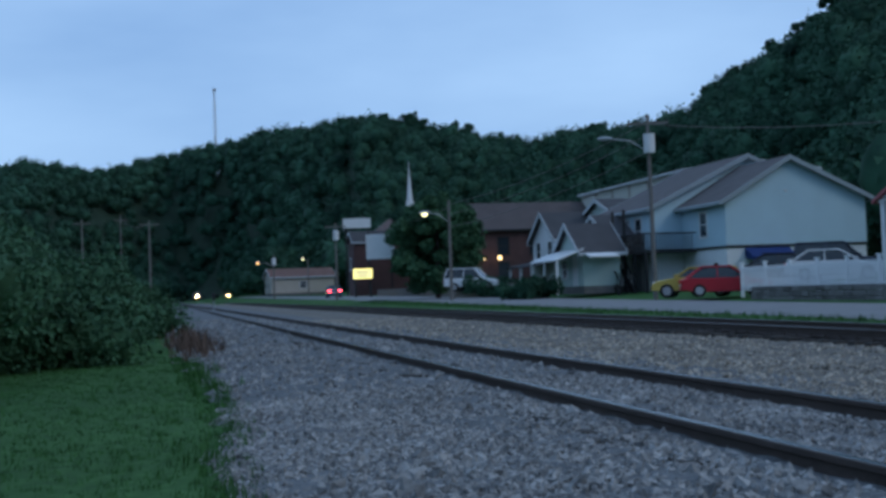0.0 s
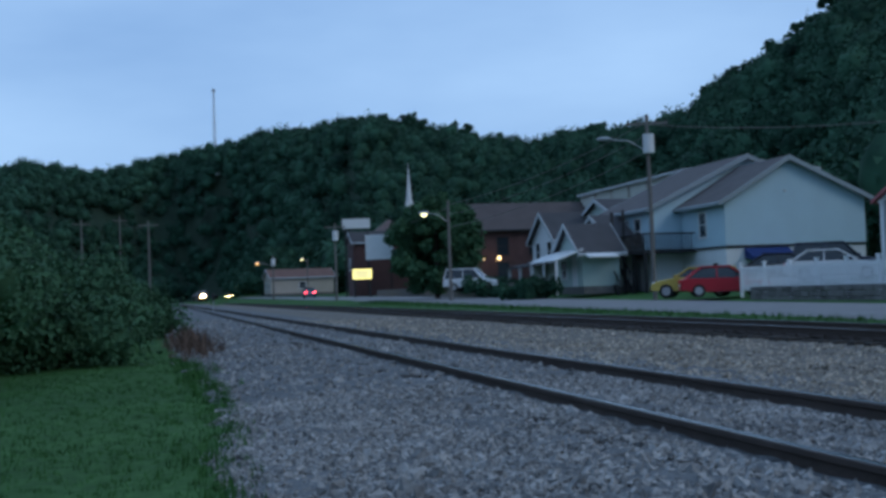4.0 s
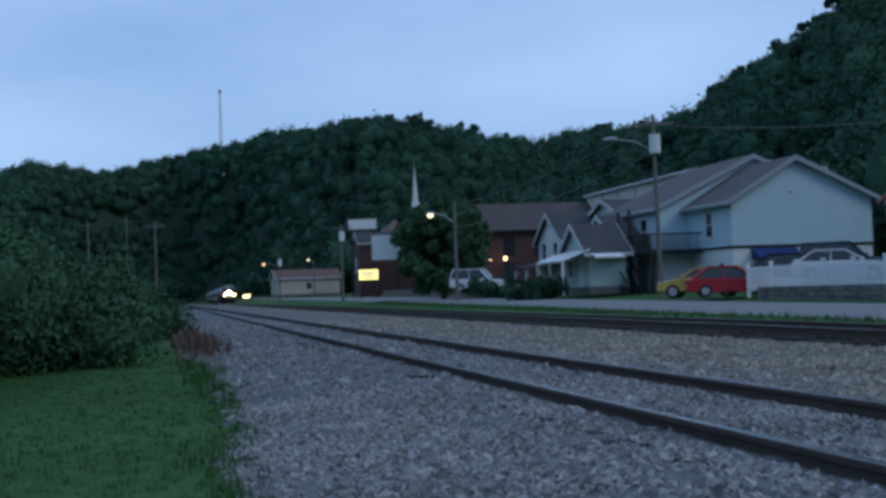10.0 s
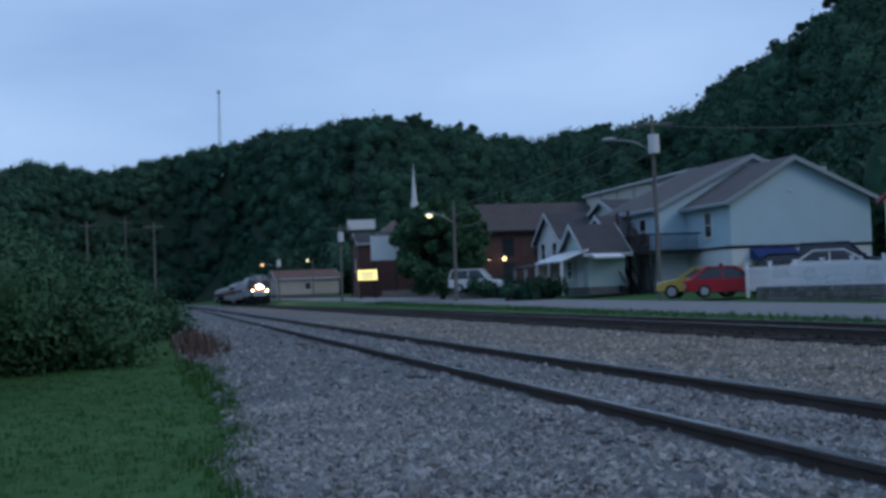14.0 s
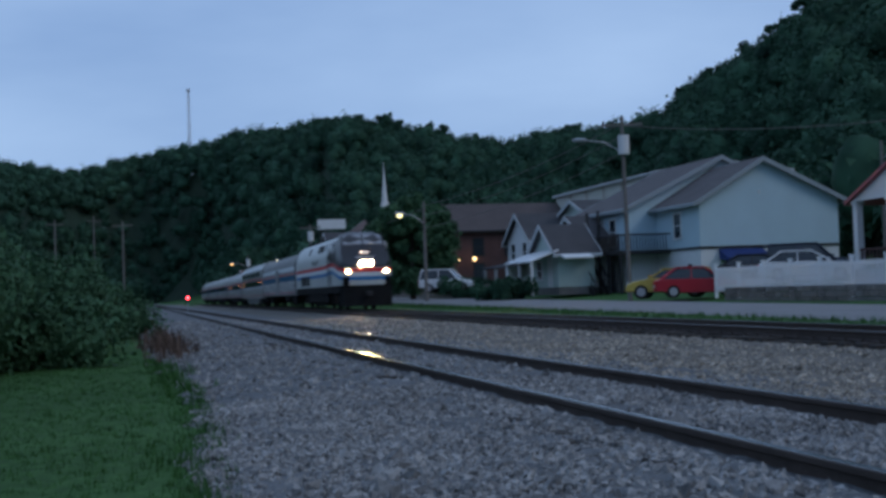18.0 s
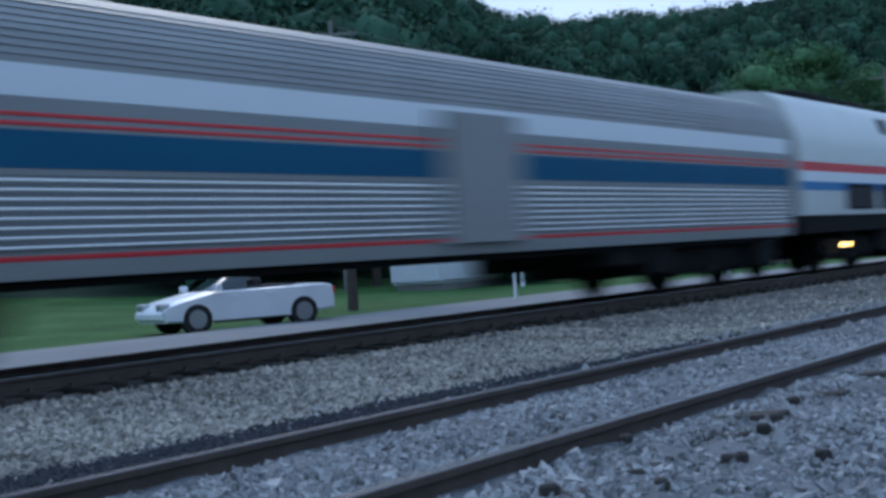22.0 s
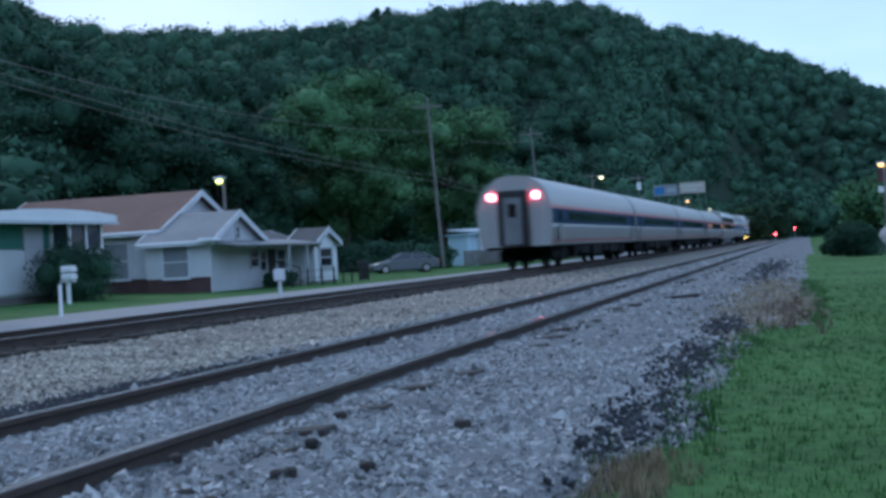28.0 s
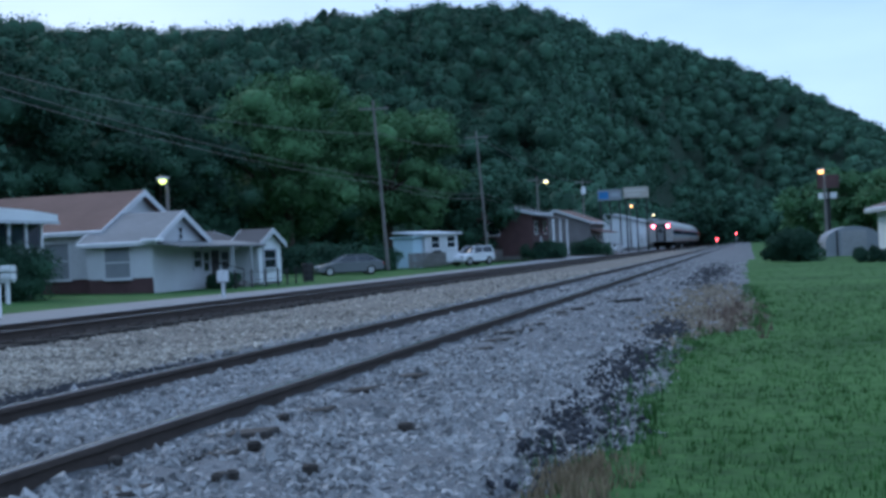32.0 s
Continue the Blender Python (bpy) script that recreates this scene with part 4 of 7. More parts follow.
M_TEALWALL = mat("teal_green_panel", (0.02, 0.16, 0.12), 0.6, var=0.12, scale=1, fine=14, bump=0.1)
M_GREENWALL = mat("pale_green_siding", (0.42, 0.52, 0.50), 0.65, var=0.10, scale=0.7, fine=12, bump=0.2)
M_BEIGEWALL = mat("beige_wall", (0.42, 0.38, 0.33), 0.75, var=0.12, scale=0.7, fine=12, bump=0.2)
M_GREYWALL = mat("grey_siding", (0.42, 0.44, 0.46), 0.7, var=0.12, scale=0.7, fine=12, bump=0.2)
M_BRICK = mat("red_brick", (0.092, 0.050, 0.050), 0.85, var=0.3, scale=1.5, fine=20, bump=0.5)
M_SHINGLE = mat("grey_shingle", (0.105, 0.095, 0.097), 0.9, var=0.25, scale=0.8, fine=14, bump=0.5)
M_DARKROOF = mat("dark_shingle", (0.065, 0.063, 0.068), 0.9, var=0.25, scale=0.8, fine=14, bump=0.5)
M_BROWNROOF = mat("brown_shingle", (0.15, 0.085, 0.07), 0.9, var=0.25, scale=0.8, fine=14, bump=0.5)
M_HALLROOF = mat("dark_brown_shingle", (0.085, 0.068, 0.066), 0.9, var=0.25, scale=0.8, fine=14, bump=0.5)
M_REDROOF = mat("faded_red_metal_roof", (0.36, 0.10, 0.11), 0.6, var=0.15, scale=0.6, fine=10, bump=0.2)
M_TINROOF = mat("grey_tin_roof", (0.30, 0.31, 0.32), 0.5, metal=0.4, var=0.2, scale=0.6, fine=10, bump=0.2)
M_NAVY = mat("navy_canvas", (0.02, 0.045, 0.17), 0.85, var=0.15, scale=2, fine=30, bump=0.2)
M_STUCCO = mat("stone_wall_block", (0.16, 0.155, 0.15), 0.95, var=0.35, scale=1.2, fine=8, bump=0.7, obj=0.3)
M_VINYL = mat("white_vinyl", (0.84, 0.86, 0.88), 0.5, var=0.05, scale=1, fine=20, bump=0.05)
M_LAMPWHITE = glow("mercury_lamp", (1.0, 0.88, 0.45), 2.6)
M_LAMPGREEN = glow("greenish_lamp", (0.85, 1.0, 0.30), 1.6)
M_LAMPAMBER = glow("sodium_lamp", (1.0, 0.50, 0.16), 2.6)
M_LAMPWARM = glow("warm_porch_lamp", (1.0, 0.66, 0.30), 3.5)
M_SIGNLIT = glow("lit_yellow_sign", (1.0, 0.84, 0.30), 1.5)


def window(house, face, u, z, w, h, off, frame=None, pane=None):
    """A framed window on a wall: face +x, -x, +y or -y; u along it; off: where the wall stands."""
    def put(bm, u0, u1, z0, z1, d0, d1):
        s = 1 if face[0] == "+" else -1
        a, c = sorted((off + s * d0, off + s * d1))
        if face[1] == "x":
            bx(bm, a, c, u0, u1, z0, z1)
        else:
            bx(bm, u0, u1, a, c, z0, z1)
    b = BM()
    t = 0.09
    put(b, u - w / 2 - t, u - w / 2, z - t, z + h + t, -0.02, 0.05)
    put(b, u + w / 2, u + w / 2 + t, z - t, z + h + t, -0.02, 0.05)
    put(b, u - w / 2, u + w / 2, z + h, z + h + t, -0.02, 0.05)
    put(b, u - w / 2 - t, u + w / 2 + t, z - t * 1.4, z, -0.02, 0.09)
    put(b, u - w / 2, u + w / 2, z + h / 2 - 0.03, z + h / 2 + 0.03, -0.02, 0.03)
    f = part("window", b, frame or M_WHITE, house, "white framed sash window")
    b = BM()
    put(b, u - w / 2, u + w / 2, z, z + h, 0.004, 0.012)
    part("pane", b, pane or M_GLASS, f)
    return f


def door(house, face, u, z, w, h, off, material=None):
    b = BM()
    s = 1 if face[0] == "+" else -1
    a, c = sorted((off - s * 0.02, off + s * 0.04))
    if face[1] == "x":
        bx(b, a, c, u - w / 2, u + w / 2, z, z + h)
    else:
        bx(b, u - w / 2, u + w / 2, a, c, z, z + h)
    return part("door", b, material or M_WHITE, house, "panelled front door")


def gabled(house, x0, x1, y0, y1, z0, z1, zr, axis, wall, roof, over=0.45, trim=None, base=None, base_h=0.0, ridge=None):
    """Four walls, a gable roof with fascia boards, and a plinth, in the house's own space."""
    trim = trim or M_TRIM
    t = 0.2
    zb = z0 + base_h
    mid = ridge if ridge is not None else ((y0 + y1) / 2 if axis == "x" else (x0 + x1) / 2)
    if base_h:
        b = BM()
        bx(b, x0 + 0.03, x1 - 0.03, y0 + 0.03, y1 - 0.03, z0, zb)
        part("lower_wall", b, base or M_STUCCO, house)
    lo, hi = (y0, y1) if axis == "x" else (x0, x1)
    for e, (p, q) in enumerate(((x0, x0 + t), (x1 - t, x1)) if axis == "x" else ((y0, y0 + t), (y1 - t, y1))):
        b = BM()
        prism(b, [(lo, zb), (hi, zb), (hi, z1), (mid, zr), (lo, z1)], axis, p, q)
        part("wall", b, wall, house)
    for p, q in ((lo, lo + t), (hi - t, hi)):
        b = BM()
        if axis == "x":
            bx(b, x0 + t, x1 - t, p, q, zb, z1)
        else:
            bx(b, p, q, y0 + t, y1 - t, zb, z1)
        part("wall", b, wall, house)
    a0, a1 = (x0 - over, x1 + over) if axis == "x" else (y0 - over, y1 + over)
    for edge in (lo, hi):
        k = (zr - z1) / (mid - edge)
        e2 = edge + (over if edge > mid else -over)
        ze = z1 + k * (e2 - edge)
        b = BM()
        prism(b, [(mid, zr + 0.02), (e2, ze + 0.02), (e2, ze + 0.17), (mid, zr + 0.19)], axis, a0, a1)
        r = part("roof", b, roof, house)
        for g0, g1 in ((a0 - 0.03, a0 + 0.02), (a1 - 0.02, a1 + 0.03)):
            b = BM()
            prism(b, [(mid, zr - 0.1), (e2, ze - 0.1), (e2, ze + 0.19), (mid, zr + 0.21)], axis, g0, g1)
            part("bargeboard", b, trim, r)
        b = BM()
        s = 1 if edge > mid else -1
        prism(b, [(e2, ze - 0.06), (e2 + s * 0.1, ze - 0.06), (e2 + s * 0.12, ze + 0.1), (e2, ze + 0.16)], axis, a0, a1)
        part("gutter", b, trim, r)
    return house


def box_house(house, x0, x1, y0, y1, z0, z1, wall, roof, slope=0.3):
    for p, q, r, s in ((x0, x1, y0, y0 + 0.2), (x0, x1, y1 - 0.2, y1), (x0, x0 + 0.2, y0 + 0.2, y1 - 0.2), (x1 - 0.2, x1, y0 + 0.2, y1 - 0.2)):
        b = BM()
        bx(b, p, q, r, s, z0, z1)
        part("wall", b, wall, house)
    b = BM()
    prism(b, [(y0 - 0.3, z1), (y1 + 0.3, z1 + slope), (y1 + 0.3, z1 + slope + 0.14), (y0 - 0.3, z1 + 0.14)], "x", x0 - 0.3, x1 + 0.3)
    part("roof", b, roof, house)
    return house


def post(house, x, y, z0, z1, r=0.09, material=None, name="post"):
    b = BM()
    bx(b, x - r, x + r, y - r, y + r, z0, z1)
    bx(b, x - r * 1.35, x + r * 1.35, y - r * 1.35, y + r * 1.35, z1 - 0.12, z1)
    bx(b, x - r * 1.35, x + r * 1.35, y - r * 1.35, y + r * 1.35, z0, z0 + 0.14)
    return part(name, b, material or M_WHITE, house)


# the long pale blue two-storey house
def blue_house():
    ox, oy, oz = -72.4, 34.0, 0.1
    h = thing("blue_house", "pale blue two-storey house with grey gabled roofs", "house", pose(ox, oy, oz))
    gabled(h, -6.6, 0, 0, 9.4, 0, 5.7, 8.15, "x", M_BLUEWALL, M_SHINGLE, 0.45, trim=M_BLUETRIM, base=M_WHITEWALL, base_h=2.85, ridge=4.2)
    b = BM()
    bx(b, 0.005, 0.05, 0, 9.4, 2.78, 2.92)
    bx(b, -6.6, 0.0, -0.05, -0.005, 2.78, 2.92)
    part("belt_board", b, M_DARK, h)
    gabled(h, -16.4, -6.62, -2.0, 11.4, 0, 5.75, 8.95, "x", M_BLUEWALL, M_SHINGLE, 0.45, trim=M_BLUETRIM, base=M_WHITEWALL, base_h=2.85)
    window(h, "-y", -3.2, 3.6, 1.0, 1.5, 0.0)
    window(h, "-y", -1.6, 1.0, 0.7, 0.9, 0.03)
    for u in (-9.2, -11.4, -14.2, -17.4):
        window(h, "-y", u, 3.5, 1.1, 1.6, -2.0)
    for u in (-9.5, -13, -17):
        door(h, "-y", u, 0.1, 1.0, 2.1, -1.97, M_GREYWALL)
    # awning over the side entrance
    b = BM()
    prism(b, [(0.0, 2.75), (0.0, 2.1), (1.1, 2.0), (1.15, 2.2)], "y", 1.2, 4.1)
    part("awning", b, M_NAVY, h, "navy canvas awning")
    door(h, "+x", 2.2, 0.05, 1.0, 2.0, -0.03, M_DARK)
    window(h, "+x", 6.5, 1.0, 1.2, 0.9, -0.03)
    b = BM()
    rod(b, (0.0, 4.0, 6.2), (0.12, 4.0, 6.15), 0.07, 0.07, 8)
    part("wall_light", b, M_WHITE, h)
    # balcony and the dark stair that comes down from it
    b = BM()
    bx(b, -10.4, -6.6, -3.5, -2.0, 2.70, 2.92)
    bx(b, -6.6, -4.4, -3.5, 0.0, 2.70, 2.92)
    deck = part("balcony_deck", b, M_DARK, h, "dark wooden balcony deck")
    for x in np.arange(-9.2, -4.3, 0.2):
        b = BM()
        bx(b, x - 0.025, x + 0.025, -3.51, -3.46, 2.92, 3.9)
        part("baluster", b, M_DARK, deck)
    for y in np.arange(-3.3, -0.1, 0.2):
        b = BM()
        bx(b, -4.43, -4.38, y - 0.025, y + 0.025, 2.92, 3.9)
        part("baluster", b, M_DARK, deck)
    b = BM()
    bx(b, -9.3, -4.35, -3.55, -3.43, 3.88, 3.98)
    bx(b, -4.47, -4.35, -3.43, 0.0, 3.88, 3.98)
    part("handrail", b, M_DARK, deck)
    for x, zt in ((-10.3, 5.7), (-8.2, 5.7), (-6.5, 2.7), (-4.5, 2.7)):
        b = BM()
        bx(b, x - 0.08, x + 0.08, -3.5, -3.34, 0, zt)
        part("balcony_post", b, M_DARK, deck)
    for y in (-4.7, -3.62):
        b = BM()
        prism(b, [(-10.3, 2.95), (-9.9, 2.95), (-5.6, 0.0), (-6.2, 0.0)], "y", y - 0.05, y + 0.05)
        part("stair_stringer", b, M_DARK, h, "dark outside stair")
        b = BM()
        prism(b, [(-10.1, 3.92), (-10.1, 4.0), (-5.8, 1.0), (-5.8, 0.92)], "y", y - 0.04, y + 0.04)
        for q in range(9):
            px, pz = -9.9 + q * 0.5, 2.85 - q * 0.34
            bx(b, px - 0.025, px + 0.025, y - 0.025, y + 0.025, pz, pz + 1.0)
        part("stair_rail", b, M_DARK, h)
    for i in range(16):
        b = BM()
        bx(b, -10.1 + i * 0.265, -9.82 + i * 0.265, -4.65, -3.67, 2.78 - i * 0.176, 2.82 - i * 0.176)
        part("stair_tread", b, M_DARK, h)
    b = BM()
    bx(b, -10.6, -9.7, -4.75, -2.0, 2.84, 2.93)
    part("stair_landing", b, M_DARK, h)
    b = BM()
    for y in (-2.08, 0.06):
        rod(b, (-6.7, y if y < 0 else -0.06, 0.1), (-6.7, y if y < 0 else -0.06, 5.6), 0.05, n=6)
    part("downpipe", b, M_WHITE, h)
    return h


def green_cottage():
    h = thing("cottage", "small pale green cottage with white awnings", "house", pose(-84.4, 27.2, 0.35))
    gabled(h, 0, 5.2, 0, 2.5, 0, 2.75, 4.5, "y", M_GREENWALL, M_DARKROOF, 0.4, base=M_STUCCO, base_h=0.5)
    window(h, "-y", 1.4, 1.1, 1.0, 1.1, 0)
    door(h, "-y", 3.6, 0.5, 0.95, 2.0, 0)
    for nm, poly, ax, a, c in (("awning", [(-1.9, 2.15), (0.0, 2.85), (0.0, 2.95), (-1.9, 2.25)], "x", -0.4, 5.4), ("awning", [(5.2, 2.6), (5.2, 2.7), (6.6, 2.4), (6.6, 2.3)], "y", 0.0, 2.0)):
        b = BM()
        prism(b, poly, ax, a, c)
        part(nm, b, M_WHITE, h, "white metal porch awning")
    for x in (-0.2, 2.5, 5.2):
        post(h, x, -1.8, 0, 2.2, 0.06)
    return h


def white_gable_house():
    h = thing("white_house", "white two-storey house with dark gabled roof", "house", pose(-101.2, 30.5, 0.5))
    gabled(h, 0, 6.4, 0, 9, 0, 4.1, 6.1, "y", M_WHITEWALL, M_DARKROOF, 0.4, base=M_STUCCO, base_h=0.4)
    gabled(h, 3.4, 9.4, 3.5, 10.0, 0, 5.85, 6.9, "y", M_GREENWALL, M_DARKROOF, 0.4, base=M_STUCCO, base_h=0.4)
    for x in (1.6, 4.6):
        window(h, "-y", x, 2.5, 1.0, 1.4, 0)
    window(h, "-y", 7.9, 5.0, 0.7, 0.8, 3.5)
    b = BM()
    prism(b, [(-2.2, 1.95), (0, 2.35), (0, 2.47), (-2.2, 2.07)], "x", -0.4, 6.6)
    part("porch_roof", b, M_DARKROOF, h, "dark porch roof")
    for x in (0, 3.1, 6.2):
        post(h, x, -2.0, 0, 1.95, 0.1)
    door(h, "-y", 3.1, 0.3, 1.0, 1.9, 0, M_GREYWALL)
    return h


def dark_roof_house():
    h = thing("small_house", "small pale house with a steep dark shingle roof", "house", pose(-87.4, 29.9, 0.35))
    gabled(h, 0, 5.8, 0, 1.55, 0, 3.75, 5.2, "y", M_WHITEWALL, M_DARKROOF, 0.3, base=M_STUCCO, base_h=0.4)
    window(h, "-y", 2.9, 2.2, 0.8, 1.1, 0)
    door(h, "-y", 4.6, 0.4, 0.9, 2.0, 0, M_GREYWALL)
    return h


def brick_hall():
    h = thing("brick_hall", "long brick hall with a brown shingle roof", "building", pose(-130, 30, 1.0))
    gabled(h, 0, 10, 0, 15, 0, 5.7, 8.3, "y", M_BRICK, M_HALLROOF, 0.5, trim=M_DARK)
    for u in (3.2, 6.4, 9.6, 12.8):
        window(h, "+x", u, 3.2, 1.0, 1.6, 10, M_DARK)
        window(h, "+x", u, 0.8, 1.0, 1.6, 10, M_DARK)
    for u in (2.5, 7):
        window(h, "-y", u, 2.6, 1.0, 1.9, 0, M_DARK)
    for u in (1.0, 2.6):
        b = BM()
        ball(b, (10.7, u, 2.85), 0.2)
        w = part("porch_lamp", b, M_LAMPWARM, h, "lit warm porch lamp")
        b = BM()
        rod(b, (10.0, u, 3.0), (10.7, u, 3.1), 0.03, n=5)
        part("lamp_arm", b, M_DARK, w)
    return h


def church():
    x, y = at(79.15, 210)
    h = thing("church", "brick church with a slender white steeple", "church", pose(x, y, 2.5))
    gabled(h, -16, 4, -4, 8, 0, 7, 11.5, "x", M_BRICK, M_BROWNROOF, 0.5)
    b = BM()
    bx(b, -0.55, 0.55, 1.45, 2.55, 9.0, 13.2)
    t = part("belfry", b, M_WHITE, h, "white belfry")
    b = BM()
    rod(b, (0, 2, 13.2), (0, 2, 18.8), 0.5, 0.05, 8)
    rod(b, (0, 2, 18.6), (0, 2, 19.6), 0.05, 0.04, 5)
    part("spire", b, M_WHITE, t, "white pointed spire")
    return h


def simple_house(label, m, dims, eave, ridge, axis, wall, roof, wins=(), base_h=0.4, base=None, porch=None, name="house", over=0.4):
    h = thing(name, label, "house", m)
    lx, ly = dims
    gabled(h, -lx / 2, lx / 2, -ly / 2, ly / 2, 0, eave, ridge, axis, wall, roof, over, base=base or M_STUCCO, base_h=base_h)
    for face, u, z, w, hh in wins:
        off = {"+x": lx / 2, "-x": -lx / 2, "+y": ly / 2, "-y": -ly / 2}[face]
        window(h, face, u, z, w, hh, off)
    if porch:
        x0, x1, d, z = porch
        b = BM()
        prism(b, [(-ly / 2 - d, z - 0.45), (-ly / 2, z), (-ly / 2, z + 0.12), (-ly / 2 - d, z - 0.33)], "x", x0 - 0.2, x1 + 0.2)
        part("porch_roof", b, roof, h)
        n = max(2, int((x1 - x0) / 2.4) + 1)
        for i in range(n):
            post(h, x0 + (x1 - x0) * i / (n - 1), -ly / 2 - d + 0.1, 0.1, z - 0.45, 0.09)
        b = BM()
        bx(b, x0 - 0.2, x1 + 0.2, -ly / 2 - d, -ly / 2, 0.0, 0.35)
        part("porch_floor", b, M_STUCCO, h)
        door(h, "-y", (x0 + x1) / 2, 0.36, 0.95, 2.0, -ly / 2, M_GREYWALL)
    return h


def red_roof_house():
    h = thing("red_roof_house", "white and brick house with a faded red roof", "house", pose(-48.7, 32.2, 1.0))
    gabled(h, 0.5, 12.0, 0, 9, 0, 3.1, 5.4, "x", M_BRICK, M_REDROOF, 0.5, base_h=0.5)
    # porch gable towards the road
    b = BM()
    prism(b, [(-0.4, 3.05), (9.6, 3.05), (4.6, 5.2)], "y", -2.1, -1.9)
    g = part("porch_gable", b, M_WHITE, h, "white boarded porch gable")
    for s, e in ((-1, -0.7), (1, 9.9)):
        b = BM()
        prism(b, [(4.6, 5.2), (e, 2.9), (e, 3.05), (4.6, 5.36)], "y", -2.3, 3.2)
        part("porch_roof", b, M_REDROOF, h, "faded red porch roof")
    for x in (-0.2, 2.3, 4.7, 7.2, 9.4):
        post(h, x, -1.95, -0.4, 3.05, 0.15)
    for x in (11.8,):
        post(h, x, -0.35, -0.4, 3.0, 0.12)
    b = BM()
    bx(b, -0.4, 11.9, -2.2, 0, -0.8, 0.15)
    part("porch_floor", b, M_STUCCO, h)
    b = BM()
    for i in range(34):
        bx(b, i * 0.28, i * 0.28 + 0.05, -2.0, -1.95, 0.15, 0.95)
    bx(b, -0.2, 9.4, -2.02, -1.93, 0.95, 1.03)
    part("porch_rail", b, M_BRICK, h, "dark red porch railing")
    for u in (3, 6.2, 10.4):
        window(h, "-y", u, 1.0, 1.1, 1.5, 0)
    door(h, "-y", 8, 0.2, 1.0, 2.1, 0)
    window(h, "+x", 4.5, 1.2, 1.2, 1.3, 12.0)
    b = BM()
    prism(b, [(12.0, 2.3), (12.0, 2.4), (14.0, 1.95), (14.0, 1.85)], "y", 0.0, 8.5)
    part("side_awning", b, M_WHITE, h, "white metal side awning")
    return h


blue_house()
green_cottage()
white_gable_house()
dark_roof_house()
brick_hall()
church()
red_roof_house()
M_CREAM = mat("cream_wall_panel", (0.52, 0.52, 0.47), 0.7, var=0.1, scale=0.5, fine=12, bump=0.15)
h = simple_house("long cream building with a dark red roof edge", pose(-112, 49, 2.2), (26, 12), 7.85, 8.6, "x", M_CREAM, M_REDROOF, over=0.25)
for x in (-8.5, -4.0, 0.5, 5.0, 9.5):
    b = BM()
    bx(b, x - 0.15, x + 0.15, -6.12, -6.0, 0.4, 7.8)
    part("pilaster", b, M_BEIGEWALL, h)
simple_house("low beige house with a brown roof", pose(*at(83.6, 250), 1.1, 0, 0, 4), (8, 12), 3.4, 4.9, "y", M_BEIGEWALL, M_BROWNROOF, [("-y", -2, 1.3, 1.2, 1.2), ("-y", 2, 1.3, 1.2, 1.2), ("+x", 0, 1.3, 1.2, 1.2)])
h = simple_house("grey and white house with two front gables", pose(-27.2, 33.2, 0.7), (6.6, 4.4), 3.3, 5.2, "y", M_GREYWALL, M_SHINGLE, [("-y", -1.6, 1.1, 1.0, 1.4), ("-y", 1.6, 1.1, 1.0, 1.4)], porch=(-3, 3, 2.0, 3.1))
gabled(h, -3.4, 4.4, 2.22, 10.5, 0, 3.9, 6.3, "y", M_GREYWALL, M_DARKROOF, 0.4, base_h=0.4)
window(h, "+x", 4.6, 1.2, 1.0, 1.4, 4.4)
window(h, "+x", 8.0, 1.2, 1.0, 1.4, 4.4)
simple_house("white bungalow seen beyond the road", pose(12, 36, 0.2), (12, 8), 2.9, 4.7, "x", M_WHITEWALL, M_BROWNROOF, [("-y", -3, 1.1, 1.2, 1.2), ("-y", 3, 1.1, 1.2, 1.2)])


